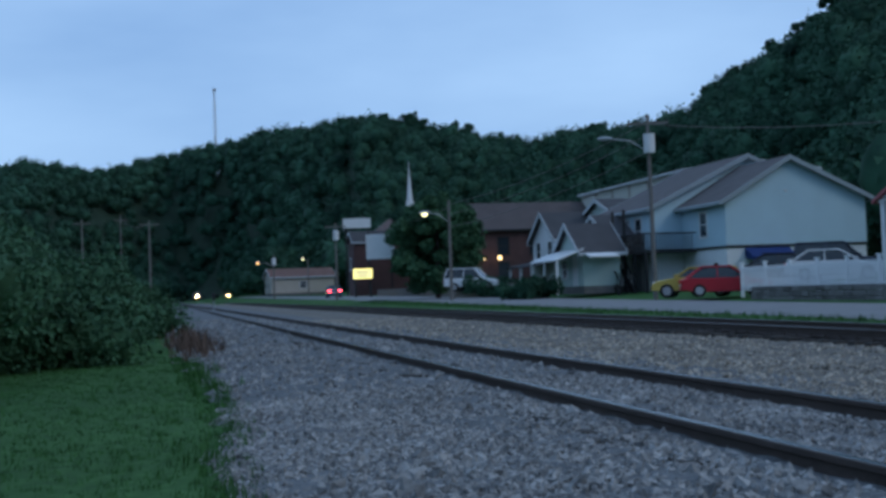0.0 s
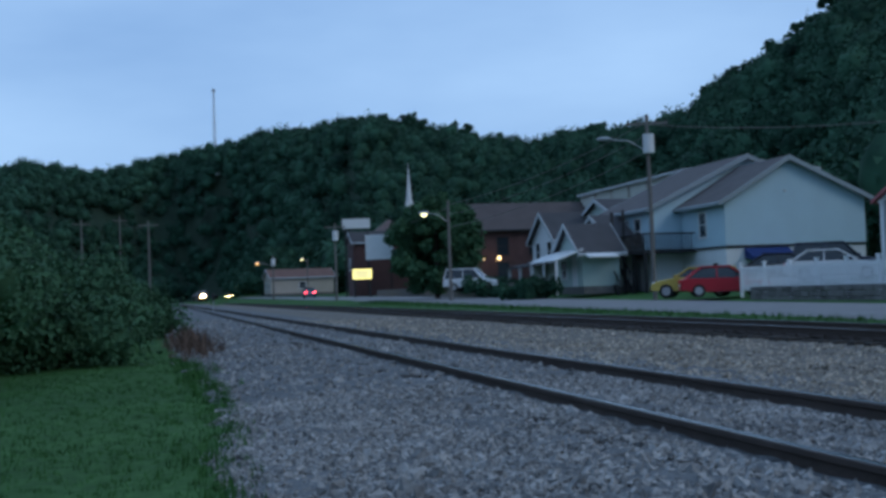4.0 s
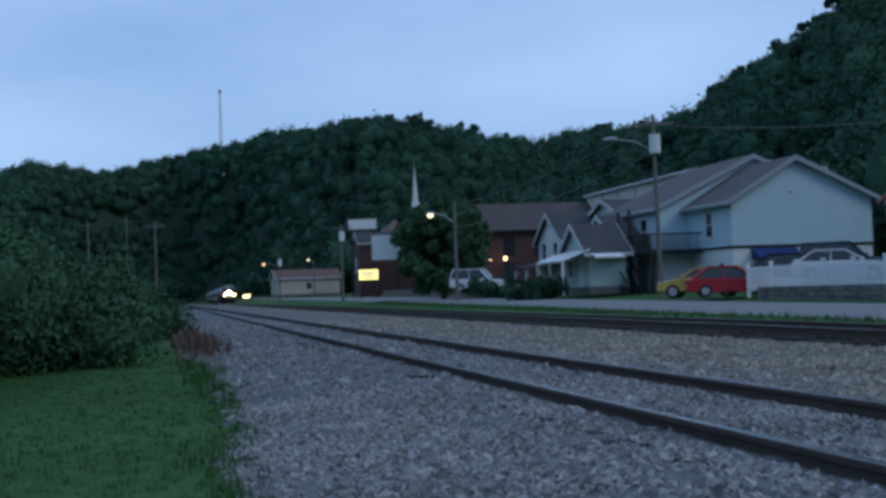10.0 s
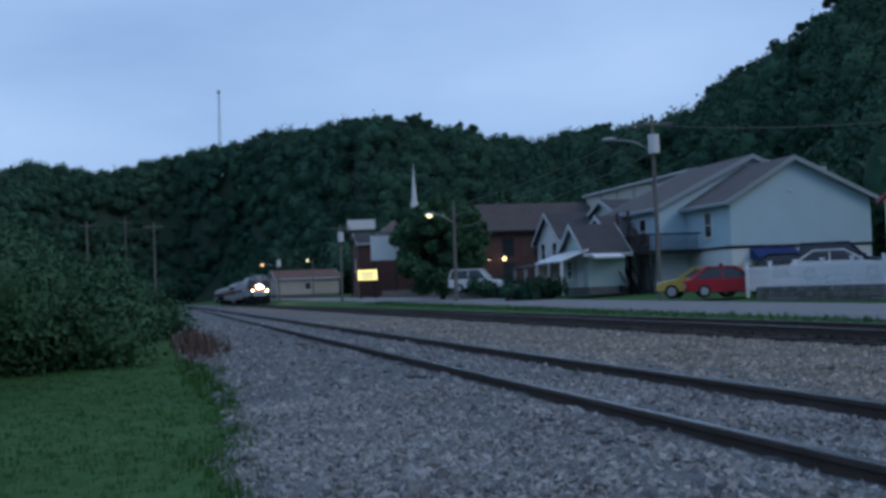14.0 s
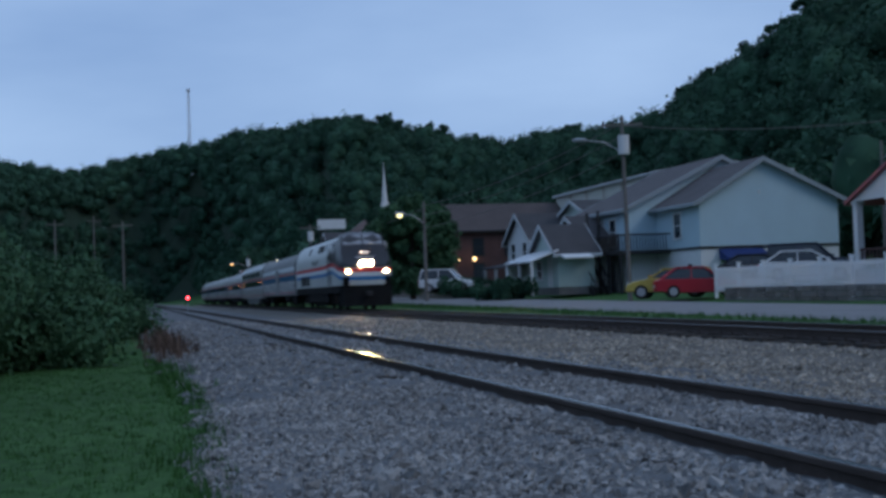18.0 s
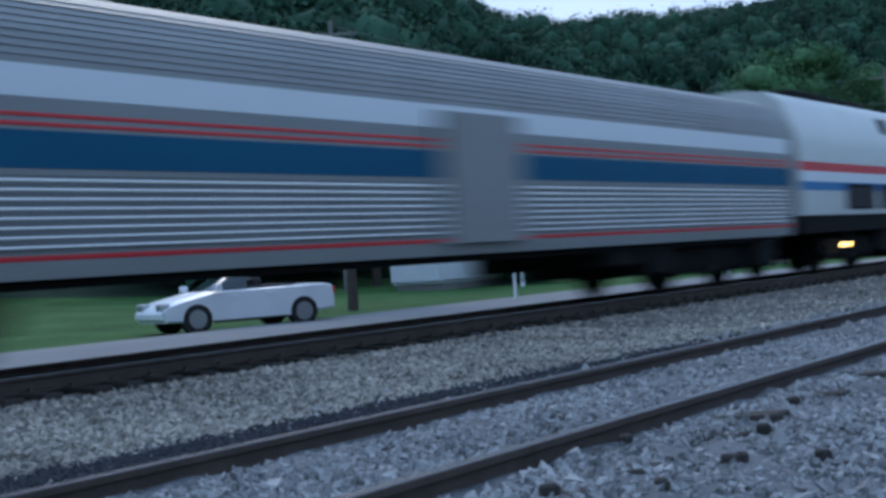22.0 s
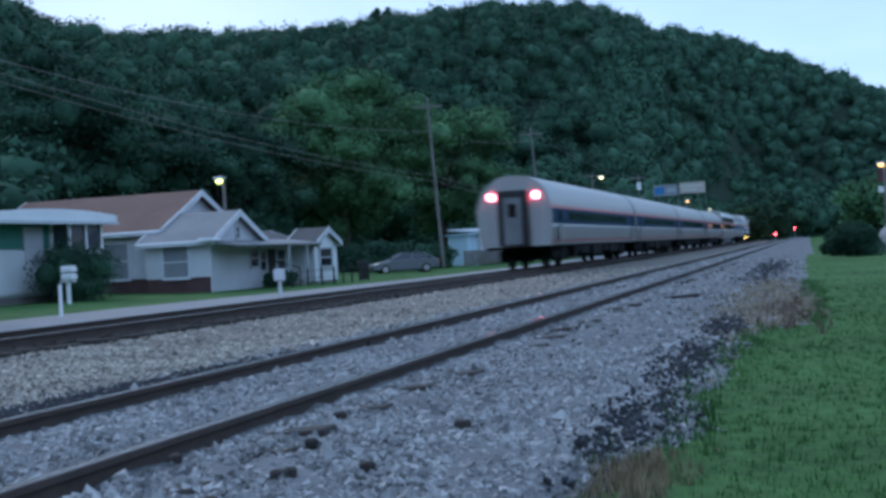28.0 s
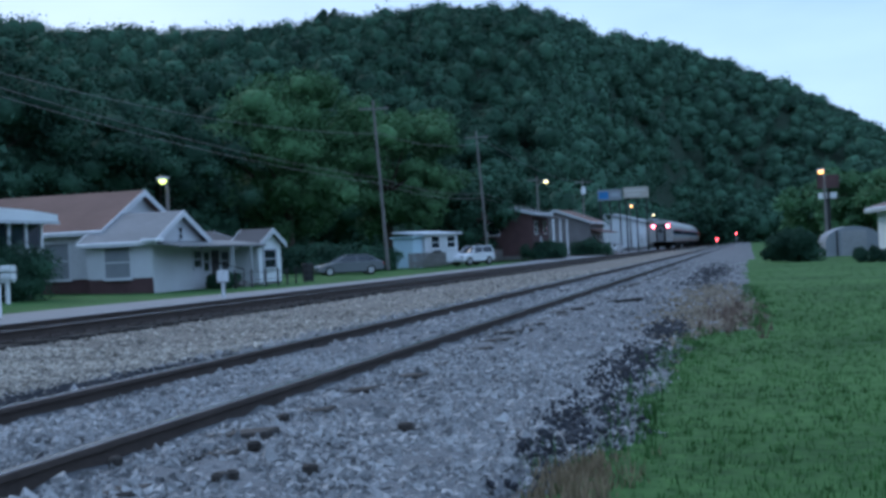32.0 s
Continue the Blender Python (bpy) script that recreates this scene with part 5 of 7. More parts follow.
# ---- houses beyond the road on the way out of town ----
def porch_house():
    h = thing("white_house", "white house with a red-brown roof and brick base", "house", pose(52.2, 25.5, -0.38))
    # main block, gable to the road
    gabled(h, 1.2, 9.2, 3.2, 12.2, 0, 3.0, 4.75, "y", M_AGEDWALL, M_BROWNROOF, 0.4, trim=M_AGEDWALL, base=M_BRICK, base_h=0.8)
    # tin-roofed front wing
    gabled(h, 0, 5.4, 0, 3.18, 0, 2.35, 3.55, "y", M_AGEDWALL, M_OLDTIN, 0.3, trim=M_AGEDWALL, base=M_BRICK, base_h=0.75)
    # low porch block with a small end gable
    gabled(h, 5.42, 11.6, 0.3, 4.2, 0, 2.05, 2.75, "x", M_AGEDWALL, M_DARKROOF, 0.3, base_h=0.15)
    gabled(h, 9.9, 13.2, -1.0, 0.28, 0, 2.1, 2.75, "y", M_WHITEWALL, M_DARKROOF, 0.25, base_h=0.15)
    b = BM()
    bx(b, 9.3, 13.4, 4.4, 8.5, 0.0, 3.0)
    part("rear_block", b, M_AGEDWALL, h)
    b = BM()
    bx(b, 9.22, 13.7, 4.22, 8.7, 3.0, 3.2)
    part("rear_roof", b, M_OLDTIN, h, "flat grey roof of the rear block")
    for face, u, z, w, hh, off in (("-x", 5.4, 0.85, 1.3, 1.6, 1.2), ("-x", 9.0, 0.85, 1.3, 1.6, 1.2), ("-x", 1.7, 0.8, 1.2, 1.35, 0.0), ("-y", 11.5, 0.9, 1.7, 0.9, -1.0), ("-y", 8.6, 0.9, 0.9, 0.9, 0.3), ("-y", 6.2, 0.9, 0.9, 0.9, 0.3), ("-y", 2.9, 2.45, 0.35, 0.5, 0.0), ("-y", 4.6, 1.1, 0.9, 0.75, -0.02)):
        window(h, face, u, z, w, hh, off, M_AGEDWALL if face == "-x" else M_TRIM, M_SHADE if face == "-x" else None)
    door(h, "-y", 7.4, 0.15, 0.85, 1.85, 0.3, M_DARK)
    b = BM()
    prism(b, [(-1.5, 2.02), (0.3, 2.3), (0.3, 2.38), (-1.5, 2.1)], "x", -0.2, 9.8)
    part("porch_roof", b, M_OLDTIN, h, "dull grey metal porch roof")
    b = BM()
    rbx(b, -0.75, 0.15, -0.5, 0.2, 2.3, 2.44, 0.03)
    part("corner_canopy", b, M_WHITE, h)
    for x in (5.6, 7.9, 9.6):
        post(h, x, -1.4, 0.0, 2.04, 0.05, M_TRIM)
    b = BM()
    bx(b, 0.0, 5.4, -0.012, 0.03, 0.0, 0.78)
    part("front_board", b, M_AGEDWALL, h)
    # stair and rail of the porch
    for k in range(4):
        b = BM()
        bx(b, 6.6, 7.9, -1.5 + 0.3 * k, 0.28, 0.02 + 0.14 * k, 0.15 + 0.14 * k)
        part("porch_step", b, M_STUCCO, h)
    b = BM()
    rod(b, (6.4, -1.6, 0.9), (6.9, 0.2, 1.35), 0.03, n=6)
    rod(b, (6.4, -1.6, 0.0), (6.4, -1.6, 0.9), 0.03, n=6)
    part("stair_rail", b, M_DARK, h)
    return h


post_fence_at = ((56.3, 23.4), (57.6, 23.1), (58.9, 22.9), (60.3, 22.8), (61.6, 22.8), (62.9, 22.8), (64.2, 22.8), (65.5, 22.8))
yard = thing("yard_fence", "low dark post and wire yard fence", "fence", pose(56.3, 23.0, -0.36))
for fx, fy in post_fence_at:
    b = BM()
    rod(b, (fx - 56.3, fy - 23.0, -0.1), (fx - 56.3, fy - 23.0, 0.85), 0.05, 0.045, 6)
    part("fence_post", b, M_DARK, yard)
for z in (0.35, 0.7):
    for (ax_, ay_), (cx_, cy_) in zip(post_fence_at, post_fence_at[1:]):
        b = BM()
        rod(b, (ax_ - 56.3, ay_ - 23.0, z), (cx_ - 56.3, cy_ - 23.0, z), 0.012, n=4)
        part("fence_wire", b, M_DARK, yard)


def camper():
    h = thing("camper_trailer", "white and teal trailer with a rounded canopy and bay window", "trailer", pose(49.3, 29.2, -0.4))
    b = BM()
    rbx(b, -8.5, -0.4, 0, 2.6, 0.45, 2.35, 0.12, 2)
    part("body", b, M_AGEDWALL, h)
    b = BM()
    bx(b, -8.4, -3.75, 0.05, 2.55, 2.3, 3.25)
    part("side_panel", b, M_TEALWALL, h, "teal green side panel")
    b = BM()
    rbx(b, -5.6, -4.3, -0.02, 0.1, 1.75, 3.15, 0.03)
    part("curtained_window", b, M_GREYWALL, h, "pale curtained window")
    b = BM()
    prism(b, [(-3.75, 0.05), (-3.3, -0.55), (-0.9, -0.55), (-0.5, 0.05), (-0.5, 2.55), (-3.75, 2.55)], "z", 2.2, 3.25)
    part("glazing", b, M_GLASS, h, "dark bay window")
    b = BM()
    prism(b, [(-3.75, 0.0), (-3.3, -0.6), (-0.9, -0.6), (-0.45, 0.0)], "z", 1.7, 2.2)
    part("bay_sill", b, M_AGEDWALL, h)
    for x, y in ((-3.72, 0.0), (-3.3, -0.56), (-2.1, -0.58), (-0.9, -0.56), (-0.5, 0.0)):
        post(h, x, y, 2.2, 3.25, 0.05)
    b = BM()
    arch = [(u, 3.62 + 0.2 * (1 - ((u + 4.45) / 4.45) ** 2)) for u in np.linspace(-8.9, 0.0, 15)]
    prism(b, [(-8.9, 3.25), *arch, (0.0, 3.25)], "y", -0.85, 2.9)
    part("canopy", b, M_WHITEWALL, h, "white arched metal canopy")
    b = BM()
    bx(b, -8.95, 0.05, -0.9, -0.852, 3.22, 3.34)
    part("canopy_edge", b, M_TRIM, h)
    b = BM()
    bx(b, -8.3, -0.6, 0.15, 2.4, 0.0, 0.45)
    part("skirt", b, M_STUCCO, h)
    return h


camper()
porch_house()
h = thing("mobile_home", "white mobile home with small dark windows", "house", pose(*at(-75.95, 108), -0.3, 0, 0, -40))
box_house(h, -1.7, 1.6, -2, 2, 0.35, 2.65, M_AGEDWALL, M_AGEDWALL)
for u in (-0.7, 0.9):
    window(h, "-y", u, 1.6, 0.8, 0.9, -2)
window(h, "-x", 0, 1.6, 0.9, 0.9, -1.7)
b = BM()
prism(b, [(-2.3, 0.3), (-1.0, 1.2), (-1.0, 1.35), (-2.3, 0.45)], "y", -3.2, -2.1)
part("entry_steps", b, M_DARK, h)
b = BM()
bx(b, -2.7, -1.72, -1.6, 1.2, 0.0, 2.5)
part("entry_porch", b, M_BLUEWALL, h)
b = BM()
bx(b, -2.9, -1.72, -1.9, 1.4, 2.5, 2.62)
part("porch_roof", b, M_BLUEWALL, h)
simple_house("dark brick house with a wide flat porch roof", pose(*at(-79.3, 135), -0.2, 0, 0, -4), (7.5, 8), 4.6, 5.6, "x", M_BRICK, M_DARKROOF, [("-y", -2, 2.6, 1.1, 1.2), ("-y", 2, 2.6, 1.1, 1.2), ("-x", 0, 2.6, 1.1, 1.2)], porch=(-3.3, 3.3, 2.2, 4.4))
simple_house("small weathered house with a rusty roof", pose(*at(-82.0, 160), -0.2, 0, 0, -4), (9, 8), 3.9, 5.4, "x", M_OLDWOOD, M_BROWNROOF, [("-y", -2, 1.1, 1.1, 1.2), ("-y", 2, 1.1, 1.1, 1.2)], porch=(-4, 3, 2.0, 3.0))
simple_house("white metal-sided building by the road", pose(*at(-84.2, 210), -0.1, 0, 0, -3), (9, 9), 4.6, 5.8, "x", M_WHITEWALL, M_TINROOF, [("-y", -2, 1.1, 1.1, 1.2)])
simple_house("distant pale building by the road", pose(*at(-86.0, 260), 0.3, 0, 0, -3), (12, 9), 3.6, 5.2, "x", M_BEIGEWALL, M_SHINGLE, [("-y", -2, 1.1, 1.1, 1.2)])
simple_house("white gabled house edge by the lawn", pose(*at(-98.5, 60), -0.2, 0, 0, 6), (5, 6), 2.1, 2.9, "x", M_WHITEWALL, M_BROWNROOF, [("-x", 1.5, 0.8, 0.9, 1.0)], base_h=0.3)
# rounded metal shed on the lawn
h = thing("shed", "pale rounded metal shed on the lawn", "shed", pose(*at(-94.05, 68), -0.3, 0, 0, 4))
b = BM()
arc = [(1.35 * math.cos(a), 0.75 + 0.75 * math.sin(a)) for a in np.linspace(0, math.pi, 13)]
prism(b, [(1.35, 0.0)] + arc + [(-1.35, 0.0)], "x", -1.5, 1.5)
part("shell", b, M_SHADE, h, "pale curved sheet-metal shell", smooth=True)
for x in (-1.52, 1.52):
    b = BM()
    bx(b, x - 0.02, x + 0.02, -0.6, 0.6, 0.02, 1.3)
    part("door", b, M_TINROOF, h)
b = BM()
bx(b, -1.54, -1.5, 0.75, 0.83, 0.0, 1.3)
part("corner_strip", b, M_DARK, h)


# ---- signs, tower, boards ----
def board_on_posts(name, label, az, d, z, w, h, face_mat, n=2, turn=0.0, extra=None):
    x, y = at(az, d)
    g = float(land_z(np.array(x), np.array(y)))
    t = thing(name, label, "sign", pose(x, y, g, 0, 0, az + turn))
    b = BM()
    bx(b, -w / 2, w / 2, -0.15, 0.05, z - g, z - g + h)
    pn = part("panel", b, face_mat, t)
    for i in range(n):
        u = 0 if n == 1 else -w * 0.4 + w * 0.8 * i / (n - 1)
        b = BM()
        bx(b, u - 0.1, u + 0.1, 0.06, 0.26, 0, z - g + h * 0.9)
        part("post", b, M_DARK, t)
    for k, (x0, x1, z0, z1, m) in enumerate(extra or ()):
        b = BM()
        bx(b, x0 * w, x1 * w, -0.17, -0.152, z - g + z0 * h, z - g + z1 * h)
        part("letter_bar", b, m, pn)
    return t


board_on_posts("lit_sign", "lit yellow roadside sign on posts", 80.8, 140, 2.5, 2.05, 1.05, M_SIGNLIT, 2, 0, [(-0.4, 0.35, 0.55, 0.75, M_WHITE), (-0.3, 0.3, 0.2, 0.38, M_WHITE)])
board_on_posts("billboard", "white roadside billboard on a brick stack", 81.0, 172, 9.6, 3.7, 1.3, M_WHITE, 2)
board_on_posts("billboard", "white painted board beside the billboard", 80.0, 168, 5.3, 3.6, 3.2, M_WHITEWALL, 2)
board_on_posts("billboard", "weathered roadside billboard with dull blue panel", -84.05, 180, 7.0, 3.3, 1.5, M_SHADE, 3, 0, [(-0.45, -0.05, 0.15, 0.8, M_STRIPE_BLUE), (0.05, 0.42, 0.3, 0.7, M_BLUETRIM)])
board_on_posts("billboard", "pale roadside billboard with faded lettering", -85.2, 181, 7.2, 3.5, 1.5, M_BEIGEWALL, 3, 0, [(-0.42, 0.38, 0.58, 0.75, M_CREAM), (-0.36, 0.2, 0.25, 0.4, M_CREAM)])
board_on_posts("roadside_sign", "red roadside sign with a white panel below", -93.3, 112, 4.7, 1.75, 1.1, M_BRICK, 1)
board_on_posts("roadside_sign", "small white panel sign on the same pole", -93.25, 112.3, 3.85, 1.5, 0.5, M_WHITE, 1)
h = thing("brick_stack", "tall dark brick building end", "building", pose(*at(80.3, 176), 0.6))
gabled(h, -3, 2, -3, 5, 0, 7.2, 8.6, "y", M_BRICK, M_DARKROOF, 0.3)
window(h, "-y", -1, 3.5, 1, 1.6, -3)


def lattice_tower():
    x, y = at(87.06, 800)
    z = float(land_z(np.array(x), np.array(y)))
    t = thing("lattice_tower", "slender grey lattice radio mast on the ridge", "mast", pose(x, y, z))
    top = EYE_Z + 800 * math.tan(radians(9.15)) - z
    for a in range(3):
        p = Vector((1.3 * math.cos(a * 2.094), 1.3 * math.sin(a * 2.094), 0))
        b = BM()
        rod(b, p, (p.x * 0.35, p.y * 0.35, top), 0.17, 0.13, 5)
        part("mast_leg", b, M_STEEL, t)
    for i in range(18):
        b = BM()
        for a in range(3):
            s0, s1 = 1.3 * (1 - 0.65 * i / 18), 1.3 * (1 - 0.65 * (i + 1) / 18)
            rod(b, (s0 * math.cos(a * 2.094), s0 * math.sin(a * 2.094), top * i / 18), (s1 * math.cos((a + 1) * 2.094), s1 * math.sin((a + 1) * 2.094), top * (i + 1) / 18), 0.07, n=4)
        part("mast_brace", b, M_STEEL, t)
    b = BM()
    rbx(b, -1.0, 1.0, -1.0, 1.0, top - 2, top, 0.2)
    part("antenna_cluster", b, M_STEEL, t)
    return t


lattice_tower()


# ---- poles, street lamps, wires ----
def utility_pole(az, d, z0, height, lean=0.0, arm=True, box_=False, lamp=None, lamp_side=1.0, lamp_h=0.86, label="weathered wooden utility pole with crossarm"):
    x, y = at(az, d)
    p = thing("utility_pole", label, "utility pole", pose(x, y, z0, 0, 0, az), "utility poles")
    tip = Vector((-lean * height, 0, height))
    b = BM()
    rod(b, (0, 0, 0), tip, 0.14, 0.09, 10)
    part("shaft", b, M_POLE, p)
    if arm:
        b = BM()
        c = tip * 0.95
        bx(b, c.x - 1.1, c.x + 1.1, -0.06, 0.06, c.z - 0.06, c.z + 0.06)
        ca = part("crossarm", b, M_POLE, p)
        for u in (-1.0, -0.5, 0.5, 1.0):
            b = BM()
            rod(b, (c.x + u, 0, c.z + 0.06), (c.x + u, 0, c.z + 0.24), 0.05, 0.03, 6)
            part("insulator", b, M_DARK, ca)
    if box_:
        c = tip * 0.84
        b = BM()
        rod(b, (c.x + 0.05, -0.3, c.z - 0.5), (c.x + 0.05, -0.3, c.z + 0.5), 0.3, 0.3, 12)
        part("transformer", b, M_WHITE, p, "pale grey transformer can")
    if lamp:
        c = tip * lamp_h
        b = BM()
        e = Vector((c.x - lamp_side * 2.3, -0.4, c.z + 0.75))
        rod(b, c, (c.x - lamp_side * 1.0, -0.2, c.z + 0.6), 0.035, n=6)
        rod(b, (c.x - lamp_side * 1.0, -0.2, c.z + 0.6), e, 0.035, n=6)
        a = part("lamp_arm", b, M_STEEL, p, "curved metal lamp arm")
        b = BM()
        ball(b, e, 0.28, 1.5, 0.7, 0.4)
        part("lamp_head", b, M_STEEL, a)
        if lamp != "off":
            b = BM()
            ball(b, (e.x, e.y, e.z - 0.12), 0.23, 1.0, 0.8, 0.8)
            part("lamp_lens", b, lamp, a, "lit lamp lens")
    return p


utility_pole(67.95, 70, -0.05, 10.0, lean=0.01, box_=True, lamp="off", lamp_side=1.0, lamp_h=0.8, label="weathered pole with transformer and unlit lamp")
utility_pole(76.9, 92, 0.1, 7.2, lamp=M_LAMPWHITE, lamp_side=0.75, lamp_h=0.78, arm=False, label="wooden pole with a lit street lamp")
utility_pole(81.95, 135, 0.3, 8.0, box_=True, label="wooden utility pole beside the lit sign")
utility_pole(84.7, 190, 0.5, 6.5, lamp=M_LAMPAMBER, lamp_side=1.0, lamp_h=0.72, box_=True, arm=False, label="wooden pole with an amber street lamp")
utility_pole(83.2, 230, 0.8, 6.6, lamp=M_LAMPWHITE, lamp_side=0.4, lamp_h=0.9, arm=False, label="wooden pole with a small lit lamp")
utility_pole(90.0, 150, 0.0, 10.0, label="weathered utility pole behind the bushes")
utility_pole(91.2, 210, 0.0, 14.5, label="weathered utility pole behind the bushes")
utility_pole(92.8, 170, 0.0, 11.5, label="weathered utility pole behind the bushes")
utility_pole(57.2, 78, 1.0, 7.6, lamp="off", lamp_side=-0.8, arm=False, label="wooden pole with an unlit lamp behind the blue house")
utility_pole(51.3, 60, 1.2, 6.4, lamp=M_LAMPGREEN, lamp_side=0.4, arm=False, lamp_h=0.85, label="wooden pole with a lit greenish lamp")
utility_pole(40.8, 52, 1.2, 7.4, lamp=M_LAMPGREEN, lamp_side=0.3, arm=False, lamp_h=0.85, label="wooden pole with a lit greenish lamp")
utility_pole(-50.2, 56, -0.2, 11.8, box_=True, label="dark wooden utility pole with a pale transformer")
utility_pole(-74.15, 96, -0.2, 12.6, lean=0.045, label="leaning weathered utility pole by the lawn")
utility_pole(-78.6, 122, -0.2, 12.4, lean=0.05, label="leaning weathered utility pole by the road")
utility_pole(-80.9, 152, -0.1, 9.4, lamp=M_LAMPWHITE, lamp_side=-0.45, lamp_h=0.86, label="wooden pole with a lit street lamp")
utility_pole(-82.9, 178, -0.1, 10.2, box_=True, label="wooden utility pole with transformer")
utility_pole(-84.9, 205, 0.0, 7.2, lamp=M_LAMPAMBER, lamp_side=-0.1, arm=False, lamp_h=0.86, label="wooden pole with an amber street lamp")
utility_pole(-85.85, 240, 0.0, 6.2, lamp=M_LAMPWHITE, lamp_side=-0.1, arm=False, lamp_h=0.86, label="wooden pole with a lit street lamp")
utility_pole(-93.15, 110, -0.2, 6.2, lamp=M_LAMPAMBER, lamp_side=0.1, arm=False, lamp_h=0.9, label="dark pole with an amber lamp over a sign")
utility_pole(-64.7, 74, 0.2, 5.3, lamp=M_LAMPGREEN, lamp_side=0.1, arm=False, lamp_h=0.9, label="short pole with a greenish yard lamp")


def wire(p, q, sag, r=0.02):
    b = BM()
    p, q = Vector(p), Vector(q)
    pts = [p.lerp(q, i / 12) - Vector((0, 0, sag * 4 * (i / 12) * (1 - i / 12))) for i in range(13)]
    side = (q - p).cross(Vector((0, 0, 1))).normalized() * r
    up = Vector((0, 0, r))
    loft(b, [[c + side, c + up, c - side, c - up] for c in pts])
    single("overhead_wire", b, M_POLE, "thin grey overhead wire between poles", "wire", group="overhead wires")


def ptop(az, d, z):
    return (*at(az, d), z)


for dz in (0.0, -0.4):
    wire(ptop(-50.2, 56, 11.0 + dz), ptop(-74.0, 96, 6.6 + dz), 0.7)
    wire(ptop(-74.0, 96, 6.6 + dz), ptop(-78.5, 122, 6.3 + dz), 0.5)
    wire(ptop(-78.5, 122, 6.3 + dz), ptop(-82.9, 178, 6.0 + dz), 0.8)
wire(ptop(-50.2, 56, 11.4), ptop(-74.1, 96, 9.9), 1.2)
wire(ptop(-74.1, 96, 9.9), ptop(-78.7, 122, 11.2), 0.7)
wire(ptop(-78.7, 122, 11.2), ptop(-82.9, 178, 9.6), 0.8)
for dz in (0.0, -0.7, -1.6):
    wire(ptop(67.95, 70, 9.6 + dz), ptop(76.9, 92, 7.0 + dz), 0.5)
wire(ptop(76.9, 92, 6.8), ptop(81.95, 135, 7.6), 0.8)
wire(ptop(67.95, 70, 9.4), ptop(40.8, 52, 8.2), 1.2)
wire(ptop(40.8, 52, 8.2), ptop(-50.2, 56, 10.6), 2.0)
wire(ptop(90.0, 150, 9.6), ptop(91.2, 210, 14.0), 0.8)


# ---- railway signals ----
def dwarf_signal(x, y, z, h, label):
    s = thing("railway_signal", label, "signal", pose(x, y, z), "railway signals")
    b = BM()
    rod(b, (0, 0, 0), (0, 0, h), 0.05, n=8)
    part("mast", b, M_STEEL, s)
    b = BM()
    rbx(b, -0.12, 0.12, -0.22, 0.22, h - 0.1, h + 0.6, 0.04)
    hd = part("signal_head", b, M_DARK, s)
    sx = -1 if x > 0 else 1
    b = BM()
    rod(b, (sx * 0.1, 0, h + 0.25), (sx * 0.2, 0, h + 0.25), 0.13, 0.13, 12)
    part("red_lens", b, M_RED_GLOW, hd, "lit red signal lens")
    hood(hd, sx * 0.12, sx * 0.46, 0, h + 0.25, 0.14)
    return s


TURNING = dwarf_signal(-118, 5.5, -0.2, 1.0, "low railway signal showing red beside the siding")
dwarf_signal(168, 4.15, -0.2, 0.85, "low railway signal showing red between the tracks")
dwarf_signal(230, 2.4, -0.2, 1.75, "railway signal mast showing red")


# ---- fence and low wall along the road ----
def picket_fence():
    f = thing("picket_fence", "white vinyl picket fence on a low stone wall", "fence", pose(-57.2, 27.6, 0.05))
    n = 10
    for i in range(n + 1):
        b = BM()
        rbx(b, i * 2.4 - 0.07, i * 2.4 + 0.07, -0.07, 0.07, 0, 1.62, 0.015)
        bx(b, i * 2.4 - 0.09, i * 2.4 + 0.09, -0.09, 0.09, 1.62, 1.68)
        part("fence_post", b, M_VINYL, f)
    me = None
    for i in range(n):
        for z in (0.45, 1.3):
            b = BM()
            bx(b, i * 2.4 + 0.07, i * 2.4 + 2.33, -0.03, 0.03, z, z + 0.1)
            part("fence_rail", b, M_VINYL, f)
        for k in range(14):
            if me is None:
                b = BM()
                bx(b, -0.045, 0.045, -0.05, -0.03, 0.32, 1.38)
                prism(b, [(-0.045, 1.38), (0.045, 1.38), (0, 1.48)], "y", -0.05, -0.03)
                me = part("picket", b, M_VINYL, f)
                me.location = (i * 2.4 + 0.2 + k * 0.154, 0, 0)
            else:
                o = new("picket", me.data)
                o.parent = f
                o.location = (i * 2.4 + 0.2 + k * 0.154, 0, 0)
    w = thing("stone_wall", "low dark stone retaining wall below the fence", "wall", pose(-55.2, 27.2, -0.14))
    rng = random.Random(4)
    for r in range(3):
        x = 0.0
        while x < 22:
            l = rng.uniform(0.45, 0.75)
            b = BM()
            rbx(b, x, x + l - 0.02, -0.16 + rng.uniform(-0.02, 0.02), 0.2, r * 0.24, r * 0.24 + 0.225, 0.02)
            part("stone_block", b, M_STUCCO, w)
            x += l


picket_fence()


def post_fence(label, x0, x1, y, z, h, step, m, slats=False):
    f = thing("garden_fence", label, "fence", pose(x0, y, z))
    x = 0.0
    while x <= x1 - x0:
        b = BM()
        rod(b, (x, 0, 0), (x, 0, h), 0.05, n=6)
        part("fence_post", b, m, f)
        x += step
    for zz in (0.35 * h, 0.9 * h):
        b = BM()
        bx(b, 0, x1 - x0, -0.02, 0.02, zz - 0.03, zz + 0.03)
        part("fence_rail", b, m, f)
    if slats:
        x = 0.05
        while x < x1 - x0:
            b = BM()
            bx(b, x, x + 0.1, -0.05, -0.025, 0.08, h * 0.97)
            part("slat", b, m, f)
            x += 0.22


